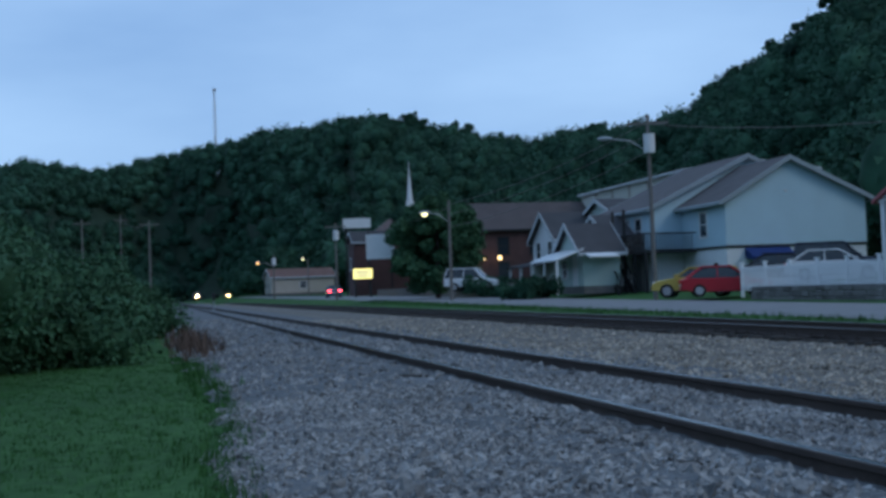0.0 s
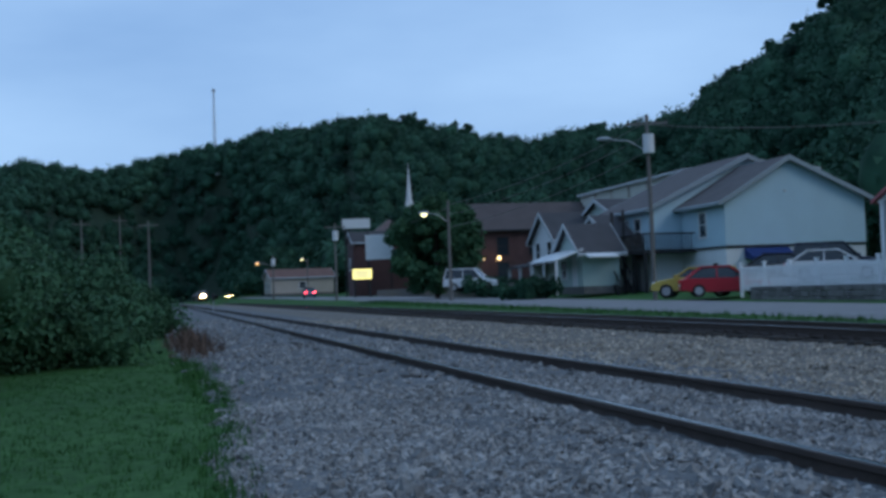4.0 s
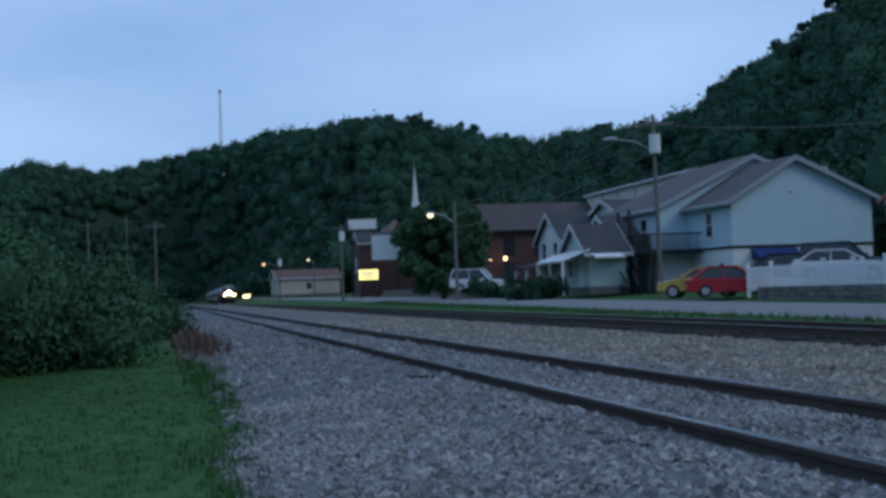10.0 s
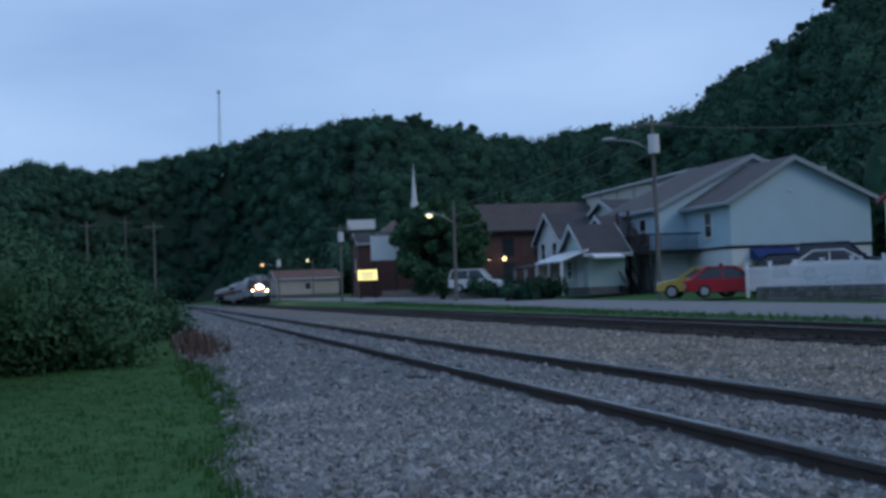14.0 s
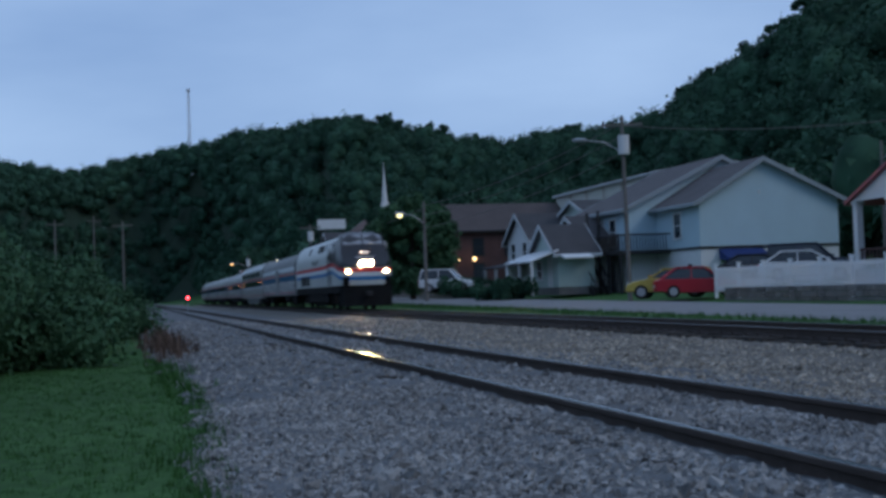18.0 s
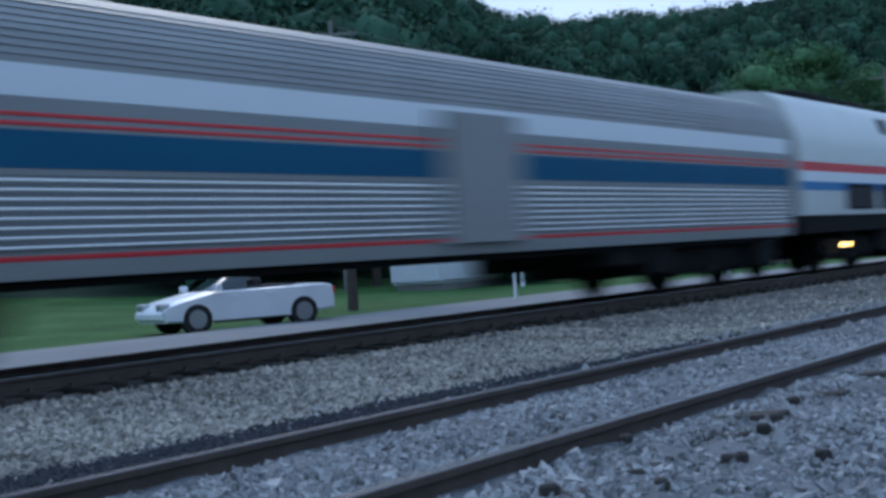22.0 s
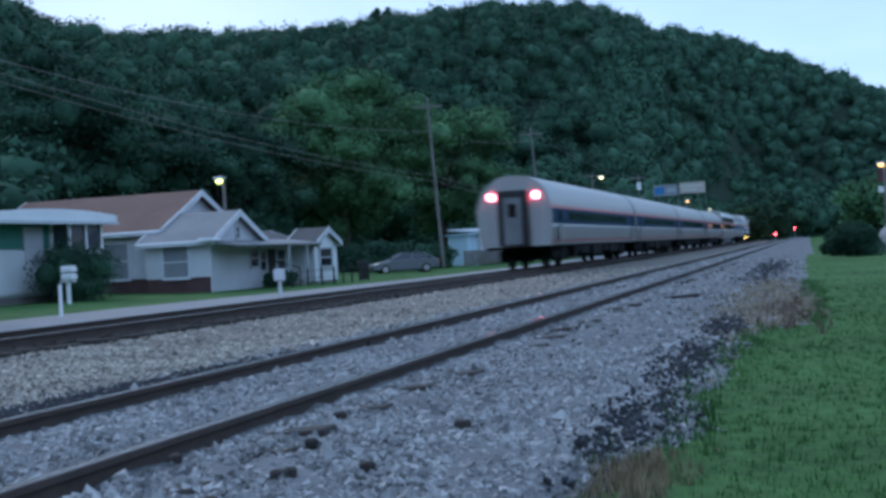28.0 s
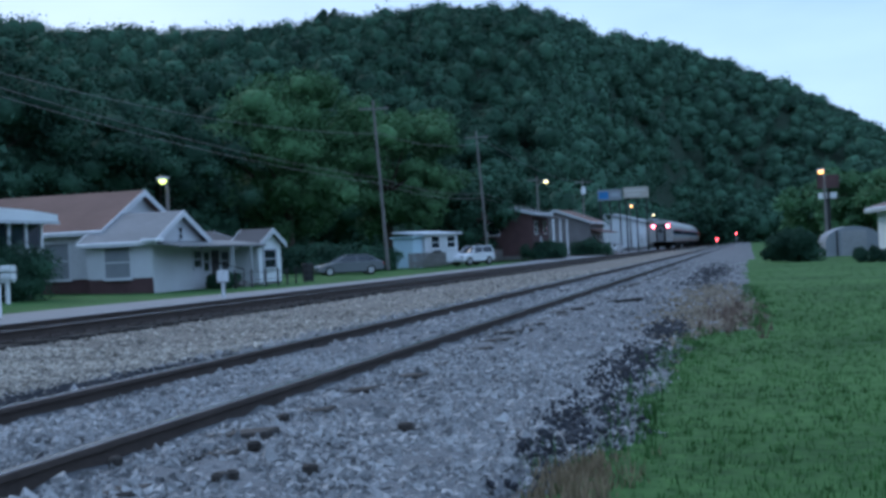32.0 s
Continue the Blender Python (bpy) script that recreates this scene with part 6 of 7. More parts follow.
post_fence("grey weathered garden fence along the road", -150, -86, 26.0, 0.15, 1.15, 2.0, M_POLE, True)
post_fence("grey wire garden fence along the road", 92, 150, 24.5, -0.25, 1.2, 2.4, M_POLE, True)


# ---- vehicles ----
def motor_car(label, m, paint, length=4.6, width=1.8, height=1.45, style="sedan", lights=None):
    """x ahead, wheels on z = 0."""
    c = thing("car", label, "car", m)
    L, W, H = length / 2, width / 2, height
    deck = {"sedan": 0.93, "suv": 1.05, "pickup": 1.05, "convertible": 0.88}[style]
    low = 0.24 if style in ("sedan", "convertible") else 0.34
    prof = [(-L, 0.55), (-L + 0.05, deck - 0.05), (-L + 0.25, deck), (L * 0.42, deck - 0.02), (L - 0.35, deck - 0.18), (L - 0.05, deck - 0.32), (L, 0.5), (L - 0.06, low + 0.05), (L * 0.5, low), (-L * 0.5, low), (-L + 0.05, low + 0.1)]
    b = BM()
    rings = []
    for y, k, dz in ((-W, 0.965, 0.03), (-W + 0.06, 0.99, 0.0), (-W * 0.5, 1.0, -0.01), (W * 0.5, 1.0, -0.01), (W - 0.06, 0.99, 0.0), (W, 0.965, 0.03)):
        rings.append([(x * k, y, z + (dz if z < 0.6 else -dz)) for x, z in prof])
    loft(b, rings)
    body = part("body", b, paint, c, smooth=True)
    if style == "sedan":
        cab = [(-L * 0.86, deck - 0.02), (-L * 0.52, H - 0.03), (-L * 0.1, H), (L * 0.08, H - 0.02), (L * 0.46, deck - 0.03)]
    elif style == "suv":
        cab = [(-L * 0.97, deck - 0.02), (-L * 0.88, H - 0.04), (-L * 0.2, H), (L * 0.1, H - 0.03), (L * 0.42, deck - 0.03)]
    elif style == "pickup":
        cab = [(-L * 0.08, deck - 0.02), (-L * 0.03, H - 0.04), (L * 0.1, H), (L * 0.24, H - 0.03), (L * 0.48, deck - 0.03)]
    else:
        cab = [(L * 0.05, deck - 0.02), (L * 0.02, H - 0.12), (L * 0.06, H - 0.1), (L * 0.42, deck - 0.03)]
    b = BM()
    rings = []
    for y, k in ((-W + 0.1, 0.0), (-W + 0.2, 0.75), (-W + 0.28, 1.0), (W - 0.28, 1.0), (W - 0.2, 0.75), (W - 0.1, 0.0)):
        base = deck - 0.03
        rings.append([(x, y, base + (z - base) * (0.02 + 0.98 * k)) for x, z in cab])
    loft(b, rings)
    gh = part("greenhouse", b, M_GLASS, c, "dark glazed cabin", smooth=True)
    if style != "convertible":
        top = [p for p in cab if p[1] > H - 0.06]
        x0, x1 = top[0][0], top[-1][0]
        b = BM()
        rbx(b, x0 - 0.06, x1 + 0.06, -W + 0.2, W - 0.2, H - 0.085, H + 0.016, 0.035, 2)
        part("roof_panel", b, paint, gh)
        for s in (-1, 1):
            y0, y1 = s * (W - 0.1), s * (W - 0.25)
            mx = (cab[0][0] + cab[-1][0]) / 2
            for ax, cx in ((cab[0][0], cab[1][0]), (cab[-1][0], cab[-2][0]), (mx, mx)):
                b = BM()
                rod(b, (ax, y0, deck - 0.02), (cx, y1, H - 0.03), 0.05 if ax != cx else 0.035, n=6)
                part("pillar", b, paint, gh)
    for s in (-1, 1):
        b = BM()
        rbx(b, -L * 0.42, L * 0.44, s * (W - 0.04) - 0.03, s * (W - 0.04) + 0.03, low - 0.02, low + 0.1, 0.015)
        part("rocker_panel", b, M_DARK, c)
    for xx, nm in ((L - 0.05, "front_bumper"), (-L + 0.05, "rear_bumper")):
        b = BM()
        rbx(b, xx - 0.07, xx + 0.07, -W + 0.12, W - 0.12, low + 0.1, low + 0.26, 0.03)
        part(nm, b, paint, c)
    if style == "pickup":
        b = BM()
        bx(b, -L + 0.1, -L * 0.1, -W + 0.08, W - 0.08, deck - 0.01, deck + 0.012)
        part("load_bed", b, M_DARK, c)
    if style == "convertible":
        b = BM()
        rbx(b, -L * 0.55, L * 0.0, -W + 0.2, W - 0.2, deck - 0.02, deck + 0.05, 0.02)
        part("cockpit", b, M_DARK, c, "open dark cockpit")
        for s in (-1, 1):
            b = BM()
            rbx(b, -L * 0.18, -L * 0.05, s * 0.4 - 0.25, s * 0.4 + 0.25, deck - 0.1, deck + 0.22, 0.05)
            part("seat_back", b, M_DARK, c)
    r = 0.32 if style in ("sedan", "convertible") else 0.36
    for x in (-L * 0.6, L * 0.62):
        for s in (-1, 1):
            b = BM()
            rod(b, (x, s * (W - 0.2), r), (x, s * (W + 0.01), r), r, r - 0.01, 20)
            w = part("wheel", b, M_RUBBER, c)
            b = BM()
            rod(b, (x, s * (W - 0.05), r), (x, s * (W + 0.022), r), r * 0.66, r * 0.6, 14)
            part("rim", b, M_RIM, w)
    for s in (-1, 1):
        b = BM()
        rbx(b, L * 0.955 - 0.12, L * 0.955 + 0.06, s * W * 0.68 - 0.2, s * W * 0.68 + 0.2, deck - 0.36, deck - 0.2, 0.03)
        part("headlight", b, lights[0] if lights else M_RIM, c)
        b = BM()
        rbx(b, -L - 0.015, -L + 0.12, s * W * 0.74 - 0.17, s * W * 0.74 + 0.17, deck - 0.24, deck - 0.08, 0.02)
        part("tail_light", b, lights[1] if lights else M_STRIPE_RED, c)
        b = BM()
        rbx(b, L * 0.36, L * 0.44, s * (W + 0.09) - 0.09, s * (W + 0.09) + 0.06, deck - 0.02, deck + 0.12, 0.02)
        part("side_mirror", b, paint, c)
    b = BM()
    bx(b, -L - 0.02, -L + 0.02, -0.26, 0.26, 0.52, 0.64)
    part("plate", b, M_WHITE, c)
    for s in (-1, 1):
        for x in (-L * 0.2, L * 0.22):
            b = BM()
            rbx(b, x - 0.1, x + 0.1, s * (W + 0.005) - 0.015, s * (W + 0.005) + 0.015, deck - 0.16, deck - 0.12, 0.008)
            part("door_handle", b, paint, c)
    return c


def paint(name, c, metal=0.2):
    return mat(name, c, 0.3, metal=metal, var=0.08, scale=2, fine=40, bump=0.02, spec=0.5)


P_RED, P_YELLOW, P_WHITE = paint("red_car_paint", (0.42, 0.02, 0.035)), paint("yellow_car_paint", (0.55, 0.42, 0.10)), paint("white_car_paint", (0.72, 0.73, 0.75), 0.0)
P_NAVY, P_TEAL, P_SILVER, P_BLACK = paint("navy_car_paint", (0.02, 0.03, 0.06)), paint("dark_teal_car_paint", (0.02, 0.05, 0.065)), paint("silver_car_paint", (0.32, 0.34, 0.36), 0.5), paint("black_car_paint", (0.015, 0.015, 0.02))
motor_car("red sedan parked beside the white fence", pose(*at(64.95, 64.5), 0.12, 0, 0, 70), P_RED, 4.4, 1.8, 1.5)
motor_car("yellow hatchback parked behind the red sedan", pose(*at(66.2, 66), 0.1, 0, 0, 238), P_YELLOW, 4.3, 1.75, 1.5, "suv")
motor_car("white sedan parked behind the picket fence", pose(*at(60.4, 64), 0.75, 0, 0, 62), P_WHITE)
motor_car("dark van parked behind the white sedan", pose(*at(60.2, 70), 0.9, 0, 0, 62), P_NAVY, 4.8, 1.9, 1.8, "suv")
motor_car("dark car parked by the awning", pose(*at(62.3, 69), 0.75, 0, 0, 62), P_BLACK)
motor_car("white van parked by the brick hall", pose(*at(75.9, 100), 0.75, 0, 0, 60), P_WHITE, 4.4, 1.85, 1.8, "suv")
motor_car("dark teal car parked at the roadside", pose(*at(52.4, 42.5), -0.02, 0, 0, 222), P_TEAL, 4.6, 1.8, 1.5)
motor_car("red pickup truck parked at the roadside", pose(*at(45.4, 37.5), -0.05, 0, 0, 216), P_RED, 5.5, 1.95, 1.75, "pickup")
motor_car("white convertible parked on the roadside grass", pose(*at(-45.3, 28.0), -0.3, 0, 0, 157), P_WHITE, 3.9, 1.8, 1.35, "convertible")
motor_car("silver sedan parked on the grass by the road", pose(*at(-72.4, 86), -0.36, 0, 0, 118), paint("grey_car_paint", (0.17, 0.185, 0.2), 0.4), 4.5, 1.75, 1.38)
motor_car("white hatchback parked by the mobile home", pose(*at(-77.9, 108), -0.3, 0, 0, 145), P_WHITE, 3.6, 1.75, 1.6, "suv")
motor_car("silver van parked far along the road", pose(*at(-83.6, 168), -0.3, 0, 0, 172), P_SILVER, 4.6, 1.8, 1.6, "suv")
motor_car("white car parked far along the road", pose(*at(-84.1, 178), -0.3, 0, 0, 172), P_WHITE, 4.4)
AWAY = motor_car("blue car driving away with lit tail lamps", pose(-120, 22, 0.4), paint("blue_car_paint", (0.05, 0.09, 0.17)), lights=(M_RIM, M_RED_GLOW))
TOWARD = motor_car("car driving nearer with bright headlamps", pose(-420, 27, 1.0), P_BLACK, lights=(M_DITCH, M_STRIPE_RED))
ROAD_TRAFFIC = [
    (AWAY, [(0.0, -158.8, 22.0, 176), (0.1, -159.7, 22.0, 176), (2.0, -176.2, 22.8, 176), (6.5, -223, 23.9, 177), (9.0, -249, 24.3, 178), (11.0, -267, 24.5, 178), (14.0, -292, 25.0, 178), (32.0, -420, 28.0, 178)]),
    (TOWARD, [(0.0, -470, 26.6, -2), (0.1, -469.6, 26.6, -2), (2.0, -463, 26.5, -2), (6.5, -430, 26.2, -2), (9.0, -405, 25.7, -2), (11.0, -378, 26.3, -2), (20.0, -300, 25.0, -3), (32.0, -250, 24.0, -4)]),
]


# ---- small things by the road ----
def mailbox():
    x, y = at(-57.95, 50)
    t = thing("mailbox", "white mailboxes on a white post", "mailbox", pose(x, y, -0.33, 0, 0, -20))
    b = BM()
    bx(b, -0.06, 0.06, -0.06, 0.06, 0, 1.15)
    bx(b, -0.05, 0.05, -0.4, 0.4, 0.85, 0.93)
    part("post", b, M_WHITE, t)
    for z in (0.96, 1.24):
        b = BM()
        prism(b, [(-0.14, z), (0.14, z), (0.14, z + 0.15), (0.08, z + 0.23), (-0.08, z + 0.23), (-0.14, z + 0.15)], "y", -0.36, 0.24)
        part("box", b, M_WHITE, t)


mailbox()
x, y = at(-70.6, 71)
b = BM()
rod(b, (0, 0, 0), (0, 0, 0.95), 0.27, 0.33, 12)
t = single("trash_can", b, M_DARK, "dark plastic trash can by the lawn", "trash can", pose(x, y, -0.38))
b = BM()
rod(b, (0, 0, 0.95), (0, 0, 1.02), 0.35, 0.3, 12)
part("lid", b, M_DARK, t)
b = BM()
bx(b, -0.04, 0.04, -0.03, 0.03, 0, 0.95)
single("marker_post", b, M_WHITE, "short white marker post on the verge", "post", pose(*at(-57.6, 34), -0.36))
b = BM()
rbx(b, -0.16, 0.16, -0.16, 0.16, 0.55, 0.95, 0.03)
bx(b, -0.05, 0.05, -0.05, 0.05, 0, 0.55)
single("utility_box", b, M_AGEDWALL, "small pale metal box on a post", "utility box", pose(*at(-66.9, 44), -0.34))


# ---- woods, trees, bushes, grass ----
def sphere_net(sub):
    b = BM()
    bmesh.ops.create_icosphere(b, subdivisions=sub, radius=1.0)
    v = np.array([p.co[:] for p in b.verts])
    f = np.array([[p.index for p in q.verts] for q in b.faces])
    b.free()
    return v, f


NET = {k: sphere_net(k) for k in (2, 3)}


def leaf_cloud(centres, radii, per, leaf, seed, squash=0.8, sub=2, lobes=20, tilt=0.8, fill=0.76):
    """Crowns with lobes: a dense inner mass and, over it, many small leaf clumps that face outwards."""
    rng = np.random.default_rng(seed)
    n = len(centres)
    hub = rng.normal(size=(n, lobes, 3)) + np.array([0, 0, 0.35])
    hub /= np.linalg.norm(hub, axis=2)[..., None]
    push = rng.uniform(0.10, 0.40, (n, 1, lobes))

    def reach(d):
        k = np.exp((np.einsum("npc,nlc->npl", d, hub) - 1) * 18.0) * push
        return 0.74 + k.max(2), k.argmax(2)

    nv, nf = NET[sub]
    d = np.broadcast_to(nv[None], (n, *nv.shape))
    r, _ = reach(d)
    own_shape = rng.uniform(0.78, 1.25, (n, 1, 3)) * np.array([1, 1, squash])
    r = r * rng.uniform(0.82, 1.12, r.shape) * fill
    core = (centres[:, None, :] + d * (r * radii[:, None])[..., None] * own_shape).reshape(-1, 3)
    cf = (nf[None] + (np.arange(n) * len(nv))[:, None, None]).reshape(-1, 3)
    d = rng.normal(size=(n, per, 3)) + np.array([0, 0, 0.25])
    d /= np.linalg.norm(d, axis=2)[..., None]
    r, k = reach(d)
    c = centres[:, None, :] + d * (r * radii[:, None] * rng.uniform(0.78, 1.2, r.shape))[..., None] * own_shape
    own = np.take_along_axis(hub, k[..., None], 1)
    out = d + (d - own) * 0.9 + np.array([0, 0, 0.25]) + rng.normal(0, tilt, d.shape)
    out /= np.linalg.norm(out, axis=2)[..., None]
    a = np.cross(out, rng.normal(size=d.shape))
    a /= np.linalg.norm(a, axis=2)[..., None]
    b = np.cross(out, a)
    s = leaf * rng.uniform(0.6, 1.45, (n, per, 1)) * np.sqrt(radii / np.mean(radii))[:, None, None]
    q = np.stack([c - a * s - b * s * 0.6, c + a * s * 0.9 - b * s * 0.4, c + a * s * 0.1 + b * s], 2).reshape(-1, 3)
    f = np.concatenate([cf, np.arange(len(q)).reshape(-1, 3) + len(core)])
    return np.concatenate([core, q]), f


def forest(name, az0, az1, r_in, r_out, spacing, per, leaf, seed, label, size=(2.6, 4.9), ridge=False, sub=2, material=None):
    rng = np.random.default_rng(seed)
    area = abs(radians(az1 - az0)) * 0.5
    pts = []
    az = rng.uniform(az0, az1, 60000)
    lo, hi = lerp(az, SKY_AZ, FOOT_D) * r_in, lerp(az, SKY_AZ, SKY_D) * r_out
    lo = lerp(az, SKY_AZ, SKY_D) * r_in if ridge else lo
    r = np.sqrt(rng.uniform(0, 1, 60000) * (hi ** 2 - lo ** 2) + lo ** 2)
    n = int(area * np.mean(hi ** 2 - lo ** 2) / spacing ** 2)
    az, r = az[:n], r[:n]
    x, y = -np.sin(np.radians(az)) * r, np.cos(np.radians(az)) * r
    rad = rng.uniform(*size, n)
    z = land_z(x, y) + rad * 0.55 + rng.uniform(0.0, 4.6, n)
    k = (np.abs(y - main_y(x)) > 12) | (x > 0) | (x < -655)
    x, y, z, rad = x[k], y[k], z[k], rad[k]
    q, f = leaf_cloud(np.stack([x, y, z], 1), rad, per, leaf, seed + 1, 1.0, sub=sub)
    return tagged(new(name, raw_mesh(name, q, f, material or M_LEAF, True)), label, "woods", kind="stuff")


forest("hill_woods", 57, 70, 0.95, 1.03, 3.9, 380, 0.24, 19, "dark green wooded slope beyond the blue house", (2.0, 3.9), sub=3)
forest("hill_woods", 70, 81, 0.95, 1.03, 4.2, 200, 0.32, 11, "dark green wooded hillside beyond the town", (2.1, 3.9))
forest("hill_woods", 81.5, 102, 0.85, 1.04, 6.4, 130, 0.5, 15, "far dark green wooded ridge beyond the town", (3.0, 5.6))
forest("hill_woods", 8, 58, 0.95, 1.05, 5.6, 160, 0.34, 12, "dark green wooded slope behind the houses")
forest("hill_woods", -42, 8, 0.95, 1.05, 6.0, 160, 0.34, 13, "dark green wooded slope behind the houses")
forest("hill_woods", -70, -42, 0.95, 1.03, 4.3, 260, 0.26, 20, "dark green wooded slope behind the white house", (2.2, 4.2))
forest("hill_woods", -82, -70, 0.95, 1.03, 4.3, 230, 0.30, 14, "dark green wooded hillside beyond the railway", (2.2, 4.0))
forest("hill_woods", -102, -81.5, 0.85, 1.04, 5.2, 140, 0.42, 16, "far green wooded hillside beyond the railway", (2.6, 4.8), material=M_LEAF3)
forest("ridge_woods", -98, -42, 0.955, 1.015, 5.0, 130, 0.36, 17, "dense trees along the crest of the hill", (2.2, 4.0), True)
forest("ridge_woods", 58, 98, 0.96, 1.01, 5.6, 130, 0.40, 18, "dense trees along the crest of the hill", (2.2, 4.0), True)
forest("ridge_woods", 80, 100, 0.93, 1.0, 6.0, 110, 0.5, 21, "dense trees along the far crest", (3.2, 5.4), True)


def tree(label, x, y, z, height, spread, seed, leaf=0.16, blobs=26, per=190, trunk_r=0.25, bottom=0.3, material=None):
    rng = np.random.default_rng(seed)
    t = thing("tree", label, "tree", pose(x, y, z))
    b = BM()
    rod(b, (0, 0, -0.3), (0.1, 0.05, height * 0.45), trunk_r, trunk_r * 0.6, 9)
    for i in range(6):
        a = i * 1.05 + rng.uniform(-0.3, 0.3)
        rod(b, (0.06, 0.03, height * (0.26 + 0.03 * i)), (math.cos(a) * spread * 0.55, math.sin(a) * spread * 0.55, height * rng.uniform(0.5, 0.8)), trunk_r * 0.42, trunk_r * 0.12, 6)
    rod(b, (0.1, 0.05, height * 0.45), (0, 0, height * 0.9), trunk_r * 0.55, trunk_r * 0.1, 7)
    part("trunk", b, M_BARK, t)
    blobs = int(blobs * 2.4)
    d = rng.normal(size=(blobs, 3))
    d /= np.linalg.norm(d, axis=1)[:, None]
    k = rng.uniform(0.45, 0.95, (blobs, 1))
    mid, half = height * (1 + bottom) / 2, height * (1 - bottom) / 2
    c = d * k * np.array([spread, spread, half * 0.95]) + np.array([0, 0, mid])
    rad = rng.uniform(0.13, 0.27, len(c)) * spread
    q, f = leaf_cloud(c, rad, int(per * 0.8), leaf * 0.72, seed + 1, 0.8, tilt=0.9, fill=0.66)
    o = new("crown", raw_mesh("crown", q, f, material or M_LEAF2, True))
    o.parent = t
    return t


def bush(label, x, y, z, w, h, seed, leaf=0.07, blobs=14, per=260, name="bush", material=None):
    rng = np.random.default_rng(seed)
    c = rng.normal(0, 0.42, (blobs, 3)) * np.array([w * 0.5, w * 0.5, 0])
    c[:, 2] = rng.uniform(0.15, 0.72, blobs) * h
    rad = np.minimum(rng.uniform(0.22, 0.36, blobs) * w, h * 0.42)
    q, f = leaf_cloud(c, rad, int(per * 2.6), leaf * 0.6, seed + 1, 0.95, tilt=0.9, fill=0.58)
    q[:, 2] = np.maximum(q[:, 2], 0.01)
    t = thing(name, label, "bush", pose(x, y, z))
    o = new("foliage", raw_mesh("foliage", q, f, material or M_LEAF2, True))
    o.parent = t
    for i in range(3):
        b = BM()
        k = c[i]
        rod(b, (k[0] * 0.3, k[1] * 0.3, -0.1), (k[0] * 0.7, k[1] * 0.7, k[2]), 0.03, 0.015, 5)
        part("stem", b, M_BARK, t)
    return t


def gz(x, y):
    return float(land_z(np.array(float(x)), np.array(float(y)))) - 0.02


def put_tree(label, az, d, height, spread, seed, **kw):
    x, y = at(az, d)
    return tree(label, x, y, gz(x, y), height, spread, seed, **kw)


put_tree("dense dark green tree beside the road", 77.5, 105, 9.3, 3.7, 101, bottom=-0.02, leaf=0.2, blobs=50, per=330, material=M_BUSH)
put_tree("dark green tree behind the far house", 82.0, 300, 13, 9, 102, leaf=0.3, bottom=0.15, material=M_LEAF)
put_tree("dark green tree behind the far house", 84.4, 320, 13, 10, 103, leaf=0.35, bottom=0.1, material=M_LEAF)
put_tree("dark green tree above the brick hall", 77.9, 165, 12.5, 5.5, 104, leaf=0.3, bottom=0.1, material=M_LEAF)
put_tree("dark green tree above the brick hall", 75.0, 150, 12.0, 6.5, 105, leaf=0.3, bottom=0.1, material=M_LEAF)
put_tree("tall spreading green tree beside the road", -69.9, 120, 18.5, 9.5, 106, leaf=0.19, blobs=44, per=600, trunk_r=0.5, bottom=0.12)
put_tree("tall spreading green tree beside the road", -74.3, 128, 17.5, 7.5, 107, leaf=0.19, blobs=38, per=520, trunk_r=0.45, bottom=0.1)
put_tree("dark green tree behind the white house", -64.4, 105, 13, 7.5, 108, leaf=0.18, blobs=32, per=420, bottom=0.05, material=M_LEAF)
put_tree("dark green tree behind the white house", -60.2, 100, 14.5, 8.0, 109, leaf=0.18, blobs=32, per=420, bottom=0.05, material=M_LEAF)
put_tree("dark green tree behind the white house", -56.5, 92, 15, 8, 110, leaf=0.18, blobs=32, per=420, bottom=0.05, material=M_LEAF)
put_tree("dark green tree behind the mobile home", -77.6, 132, 9, 6, 111, leaf=0.3, blobs=24, bottom=0.03, material=M_LEAF)
put_tree("dark green tree along the road", -79.5, 175, 10, 7, 112, leaf=0.35, bottom=0.05, material=M_LEAF)
put_tree("full green tree beyond the lawn", -93.3, 150, 8.0, 6, 113, leaf=0.26, per=260, bottom=0.02)
put_tree("full green tree beyond the lawn", -95.0, 130, 7.0, 5.5, 114, leaf=0.24, per=260, bottom=0.02)
put_tree("full green tree beyond the lawn", -97.4, 120, 7.5, 6, 115, leaf=0.24, per=260, bottom=0.02)
put_tree("dark green tree beside the line", -88.2, 260, 9, 10, 116, leaf=0.45, bottom=0.02, material=M_LEAF)
put_tree("dark green tree behind the houses", 47.5, 72, 12, 7, 117, leaf=0.28, bottom=0.05, material=M_LEAF)
put_tree("dark green tree behind the houses", 33, 62, 12, 7, 118, leaf=0.28, bottom=0.05, material=M_LEAF)
put_tree("dark green tree beyond the road", -51.5, 62, 9.5, 5, 119, leaf=0.16, per=300, bottom=0.1, material=M_LEAF)
put_tree("small tree on the lawn", -50.4, 35.5, 6.5, 2.6, 120, leaf=0.14, bottom=0.35, trunk_r=0.16)

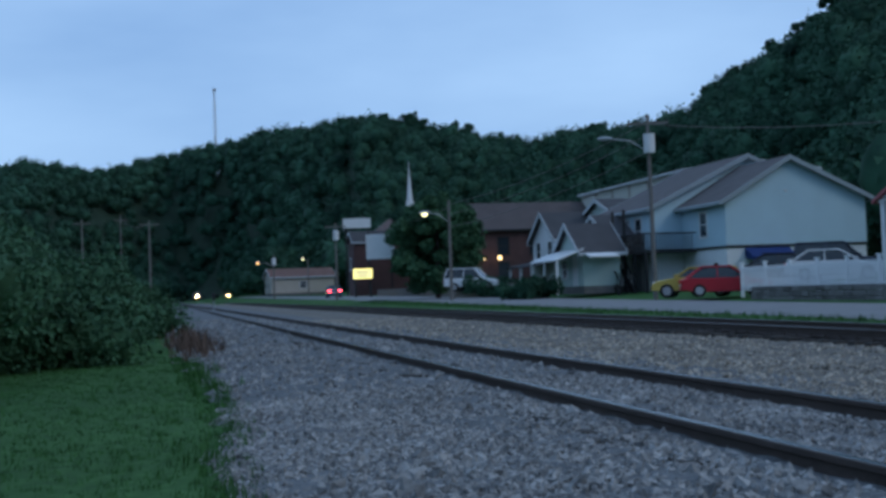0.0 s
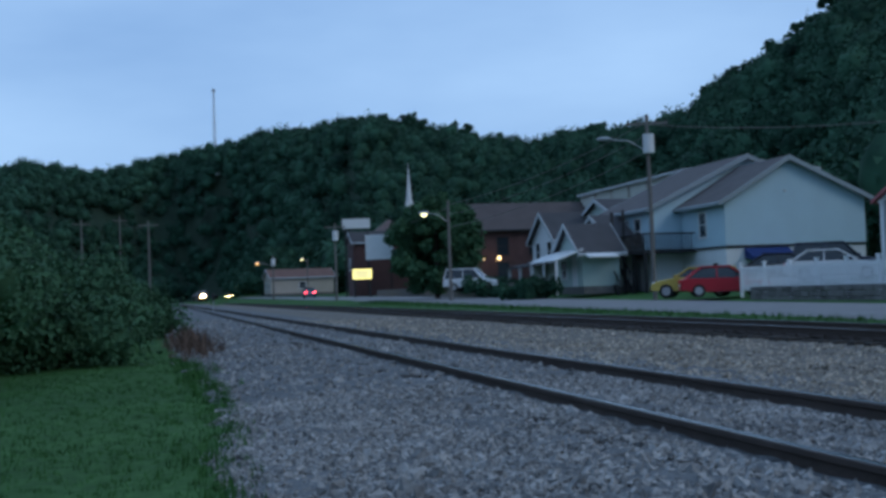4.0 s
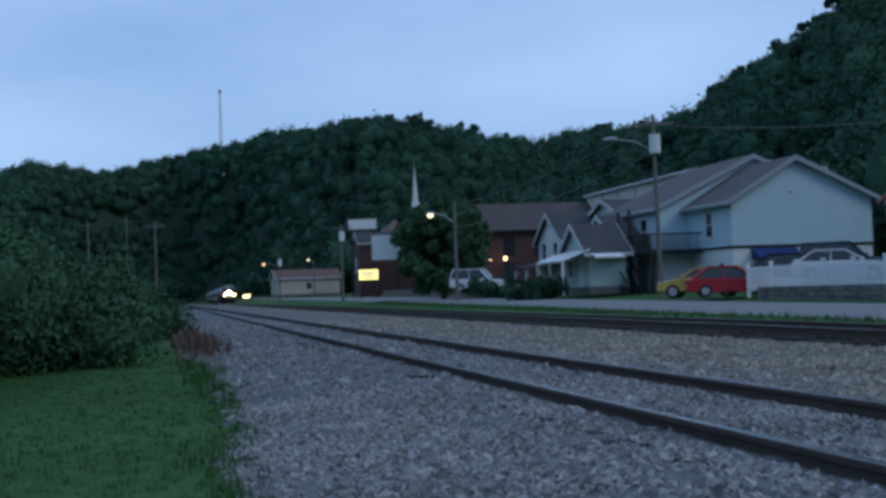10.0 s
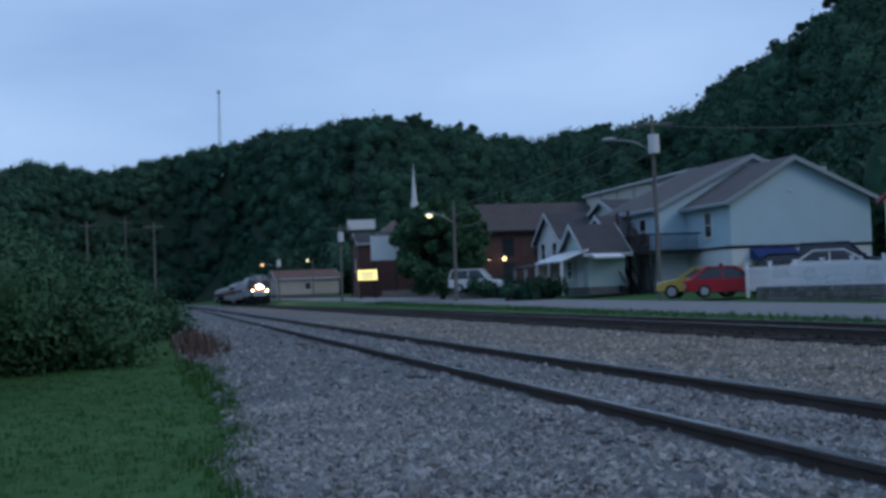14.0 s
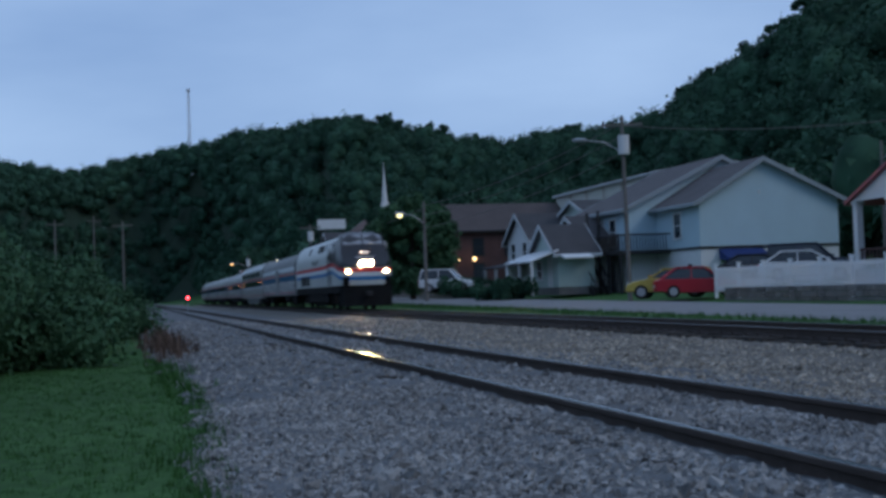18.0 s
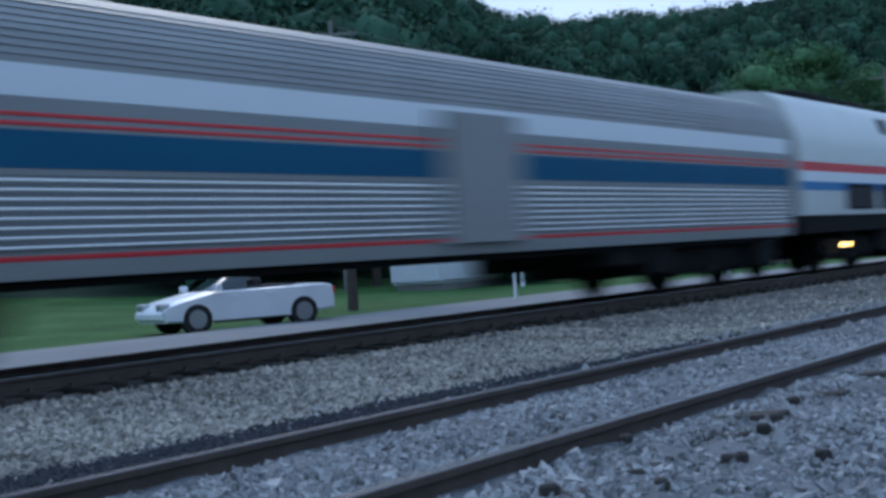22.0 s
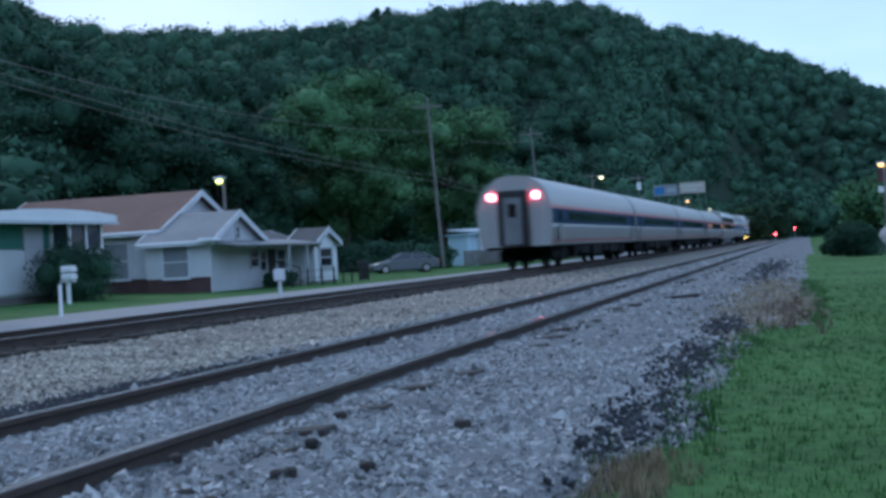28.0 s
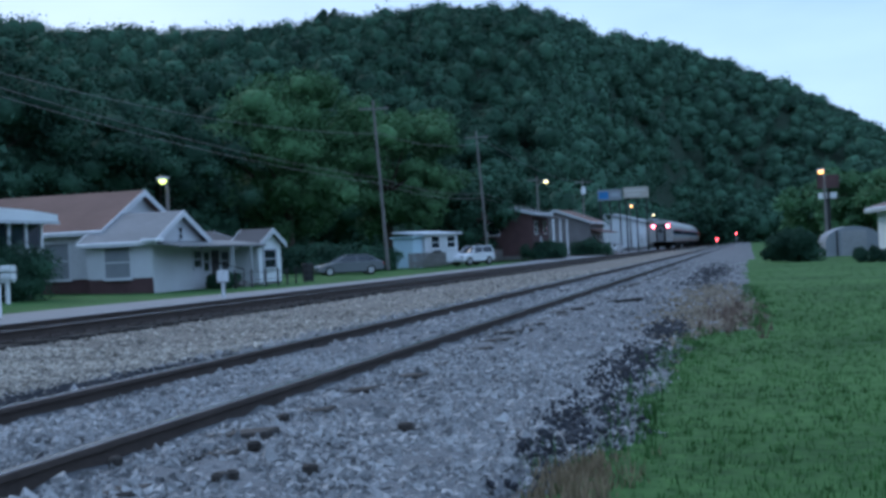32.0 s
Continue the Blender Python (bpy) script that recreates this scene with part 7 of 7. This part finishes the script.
# taller trees that stand out on the skyline
for k, (az, h, w) in enumerate(((66.6, 9.5, 3.6), (65.2, 10, 3.6), (63.8, 11, 4.0), (62.5, 11, 4.2), (61.0, 11.5, 4.4), (59.6, 12, 4.6), (70.2, 11, 4.6), (71.6, 10, 4.2), (74.5, 11, 5.5), (76.2, 12, 5.5), (78.4, 12, 6.0), (79.6, 12, 5.6), (81.0, 12, 6.0), (-72.1, 11.5, 5.0))):
    put_tree("tall tree on the crest of the hill", az, float(lerp(az, SKY_AZ, SKY_D)) * 0.985, h, w, 300 + k, leaf=0.36, blobs=20, per=170, bottom=0.05, material=M_LEAF)
for az, d, w, h, sd in ((95.4, 23, 2.6, 1.9, 201), (98.0, 22, 3.0, 2.2, 202), (101.0, 20, 3.4, 2.2, 203), (92.6, 29, 2.4, 1.75, 204), (104.5, 19, 3.4, 2.2, 205), (97.2, 31, 3.8, 2.9, 206), (101.5, 28, 4, 2.9, 207), (91.3, 38, 2.4, 1.6, 208), (107, 26, 5, 3.0, 209), (94.4, 34, 2.8, 2.3, 210)):
    x, y = at(az, d)
    bush("dense dark green bush at the lawn's edge", x, y, -0.24, w, h, sd, leaf=0.075, blobs=18, per=420, material=M_BUSH)
for az, d, w, h, sd in ((-58.25, 53, 2.7, 2.25, 221), (-91.95, 57, 1.7, 1.45, 222), (-96.0, 50, 3.0, 0.6, 223), (-72.0, 92, 4.5, 2.2, 224), (-70.2, 96, 4.5, 2.0, 225), (-73.6, 98, 3.5, 1.8, 226), (-66.9, 62, 1.4, 0.7, 227), (73.6, 84, 3.4, 1.5, 228), (75.0, 100, 4, 1.6, 229), (-81.2, 128, 4.0, 1.8, 230), (-82.9, 150, 4.0, 2.0, 231), (-91.2, 60, 1.2, 0.6, 232), (36.5, 36, 3.2, 1.5, 235), (33.5, 36, 3.4, 1.6, 236), (30.0, 35, 3.4, 1.5, 237), (26.5, 34, 3.2, 1.5, 238), (40.0, 36, 2.6, 1.2, 239), (-66.0, 140, 9, 6, 233), (-62.0, 130, 9, 6, 234)):
    x, y = at(az, d)
    bush("rounded dark green shrub", x, y, gz(x, y), w, h, sd, leaf=0.07 if d < 70 else 0.16, blobs=26, per=300 if d < 70 else 150, material=M_LEAF)


def weeds(name, label, pts, h, seed, material, per=7):
    """Upright tufts of thin blades."""
    rng = np.random.default_rng(seed)
    n = len(pts)
    a = rng.uniform(0, 2 * math.pi, (n, per))
    lean = rng.uniform(0.1, 0.6, (n, per))
    hh = h[:, None] * rng.uniform(0.5, 1.15, (n, per))
    w = hh * 0.035 + 0.003
    base = pts[:, None, :] + np.stack([rng.normal(0, 0.03, (n, per)), rng.normal(0, 0.03, (n, per)), np.zeros((n, per))], 2)
    side = np.stack([-np.sin(a), np.cos(a), np.zeros_like(a)], 2) * w[..., None]
    tip = base + np.stack([np.cos(a) * lean * hh, np.sin(a) * lean * hh, hh], 2)
    v = np.stack([base - side, base + side, tip], 2).reshape(-1, 3)
    f = np.arange(len(v)).reshape(-1, 3)
    return tagged(new(name, raw_mesh(name, v, f, material)), label, "grass", kind="stuff")


M_DRY = mat("dry_weed", (0.12, 0.08, 0.06), 0.9, var=0.4, scale=2, fine=20, bump=0, island=0.3)
rng = np.random.default_rng(9)


def lawn_points(n, x0, x1, y0, y1):
    x = np.where(rng.random(n) < 0.5, x0, x1) * (1 - np.sqrt(rng.random(n)))
    y = rng.uniform(y0, y1, n)
    edge = lawn_edge(x)
    k = y < edge + rng.normal(0, 0.1, n)
    return np.stack([x[k], y[k], np.full(k.sum(), -0.25)], 1)


p = lawn_points(34000, -30, 30, -8, 1.1)
weeds("lawn_grass", "short green lawn grass", p, rng.uniform(0.03, 0.06, len(p)), 31, M_BLADE)
p = lawn_points(9000, -46, 60, -12, 0.9)
weeds("lawn_grass", "short green lawn grass", p, rng.uniform(0.03, 0.07, len(p)), 32, M_BLADE)
x = rng.normal(-17.5, 2.2, 46)
p = np.stack([x, lawn_edge(x) + rng.normal(0.04, 0.12, 46), np.full(46, -0.24)], 1)
weeds("edge_weeds", "taller green weeds where the lawn meets the stones", p, rng.uniform(0.06, 0.24, 46), 39, M_BLADE, per=12)
x = np.concatenate([rng.uniform(-24, -5, 700), rng.uniform(6, 30, 700)])
edge = lawn_edge(x)
p = np.stack([x, edge + rng.normal(0, 0.12, len(x)), np.full(len(x), -0.25)], 1)
weeds("edge_weeds", "ragged green weeds along the edge of the stones", p, rng.uniform(0.04, 0.12, len(p)), 33, M_BLADE)
p = np.stack([rng.normal(-29.0, 2.6, 130), rng.normal(0.85, 0.22, 130), np.full(130, -0.22)], 1)
weeds("dry_weeds", "reddish dry weed stalks beside the stones", p, rng.uniform(0.12, 0.5, 130), 34, M_DRY)
p = np.stack([rng.normal(18.5, 2.2, 90), rng.normal(0.35, 0.22, 90), np.full(90, -0.22)], 1)
weeds("dry_weeds", "dark dry weed clump beside the stones", p, rng.uniform(0.05, 0.2, 90), 35, M_DRY)
x = rng.uniform(-110, 110, 6000)
y = road_near(x) - rng.uniform(0.3, 1.9, 6000)
p = np.stack([x, y, land_z(x, y)], 1)
weeds("verge_grass", "green grass verge between main line and road", p, rng.uniform(0.08, 0.2, 6000), 36, M_BLADE)
p = np.stack([rng.normal(5.8, 0.4, 150), rng.normal(0.8, 0.1, 150), np.full(150, -0.23)], 1)
weeds("dry_weeds", "pale brown dry grass at the lawn's edge", p, rng.uniform(0.03, 0.1, 150), 38, mat("straw", (0.20, 0.15, 0.09), 0.9, var=0.4, scale=3, fine=20, bump=0, island=0.3))
# old tie pieces and clinker lying on the stones
for k, (az, d, l) in enumerate(((-66.4, 5.75, 0.09), (-66.9, 5.8, 0.06), (-63.4, 5.2, 0.07), (-70.3, 5.9, 0.07), (-69.9, 14.0, 0.5), (-74.6, 7.2, 0.09), (-84.5, 22, 0.6), (-67.9, 6.6, 0.07), (-58.5, 5.1, 0.08), (-62.0, 6.3, 0.06), (-69.2, 7.6, 0.08))):
    x, y = at(az, d)
    b = BM()
    rbx(b, -l / 2, l / 2, -0.03, 0.03, -0.03, 0.025, 0.012)
    single("wood_scrap", b, M_TIE, "dark splintered piece of old tie", "debris", pose(x, y, bed_z(x, y) + 0.03, 4, 3, 17 * k))


# ---- what moves ----
SPEED, NOSE_AT_20 = 29.8, -10.55


def motions():
    ts = [0.0, 0.1] + [0.5 * i for i in range(1, 64)] + [31.9, 32.0]
    lead = 0.0
    for ob, length in [(LOCO, 21.3)] + [(c, 25.9) for c in CARS]:
        rows = []
        for t in ts:
            x = NOSE_AT_20 + SPEED * (t - 20) - lead
            a, c = float(main_y(x)), float(main_y(x - length))
            rows.append((t, pose(x, a, MAIN_Z, 0, 0, math.degrees(math.atan2(a - c, length)))))
        walk(ob, rows)
        lead += length
    # added swing stands in for the siding signal lighting red as the train comes
    m = TURNING.matrix_world.copy()
    walk(TURNING, [(t, m @ pose(0, 0, 0, 0, 0, a)) for t, a in ((0.0, 82), (14.3, 82), (14.7, 0), (32.0, 0))])
    for ob, rows in ROAD_TRAFFIC:
        walk(ob, [(t, pose(x, y, float(road_z(x)) + 0.05, 0, 0, a)) for t, x, y, a in rows])


motions()
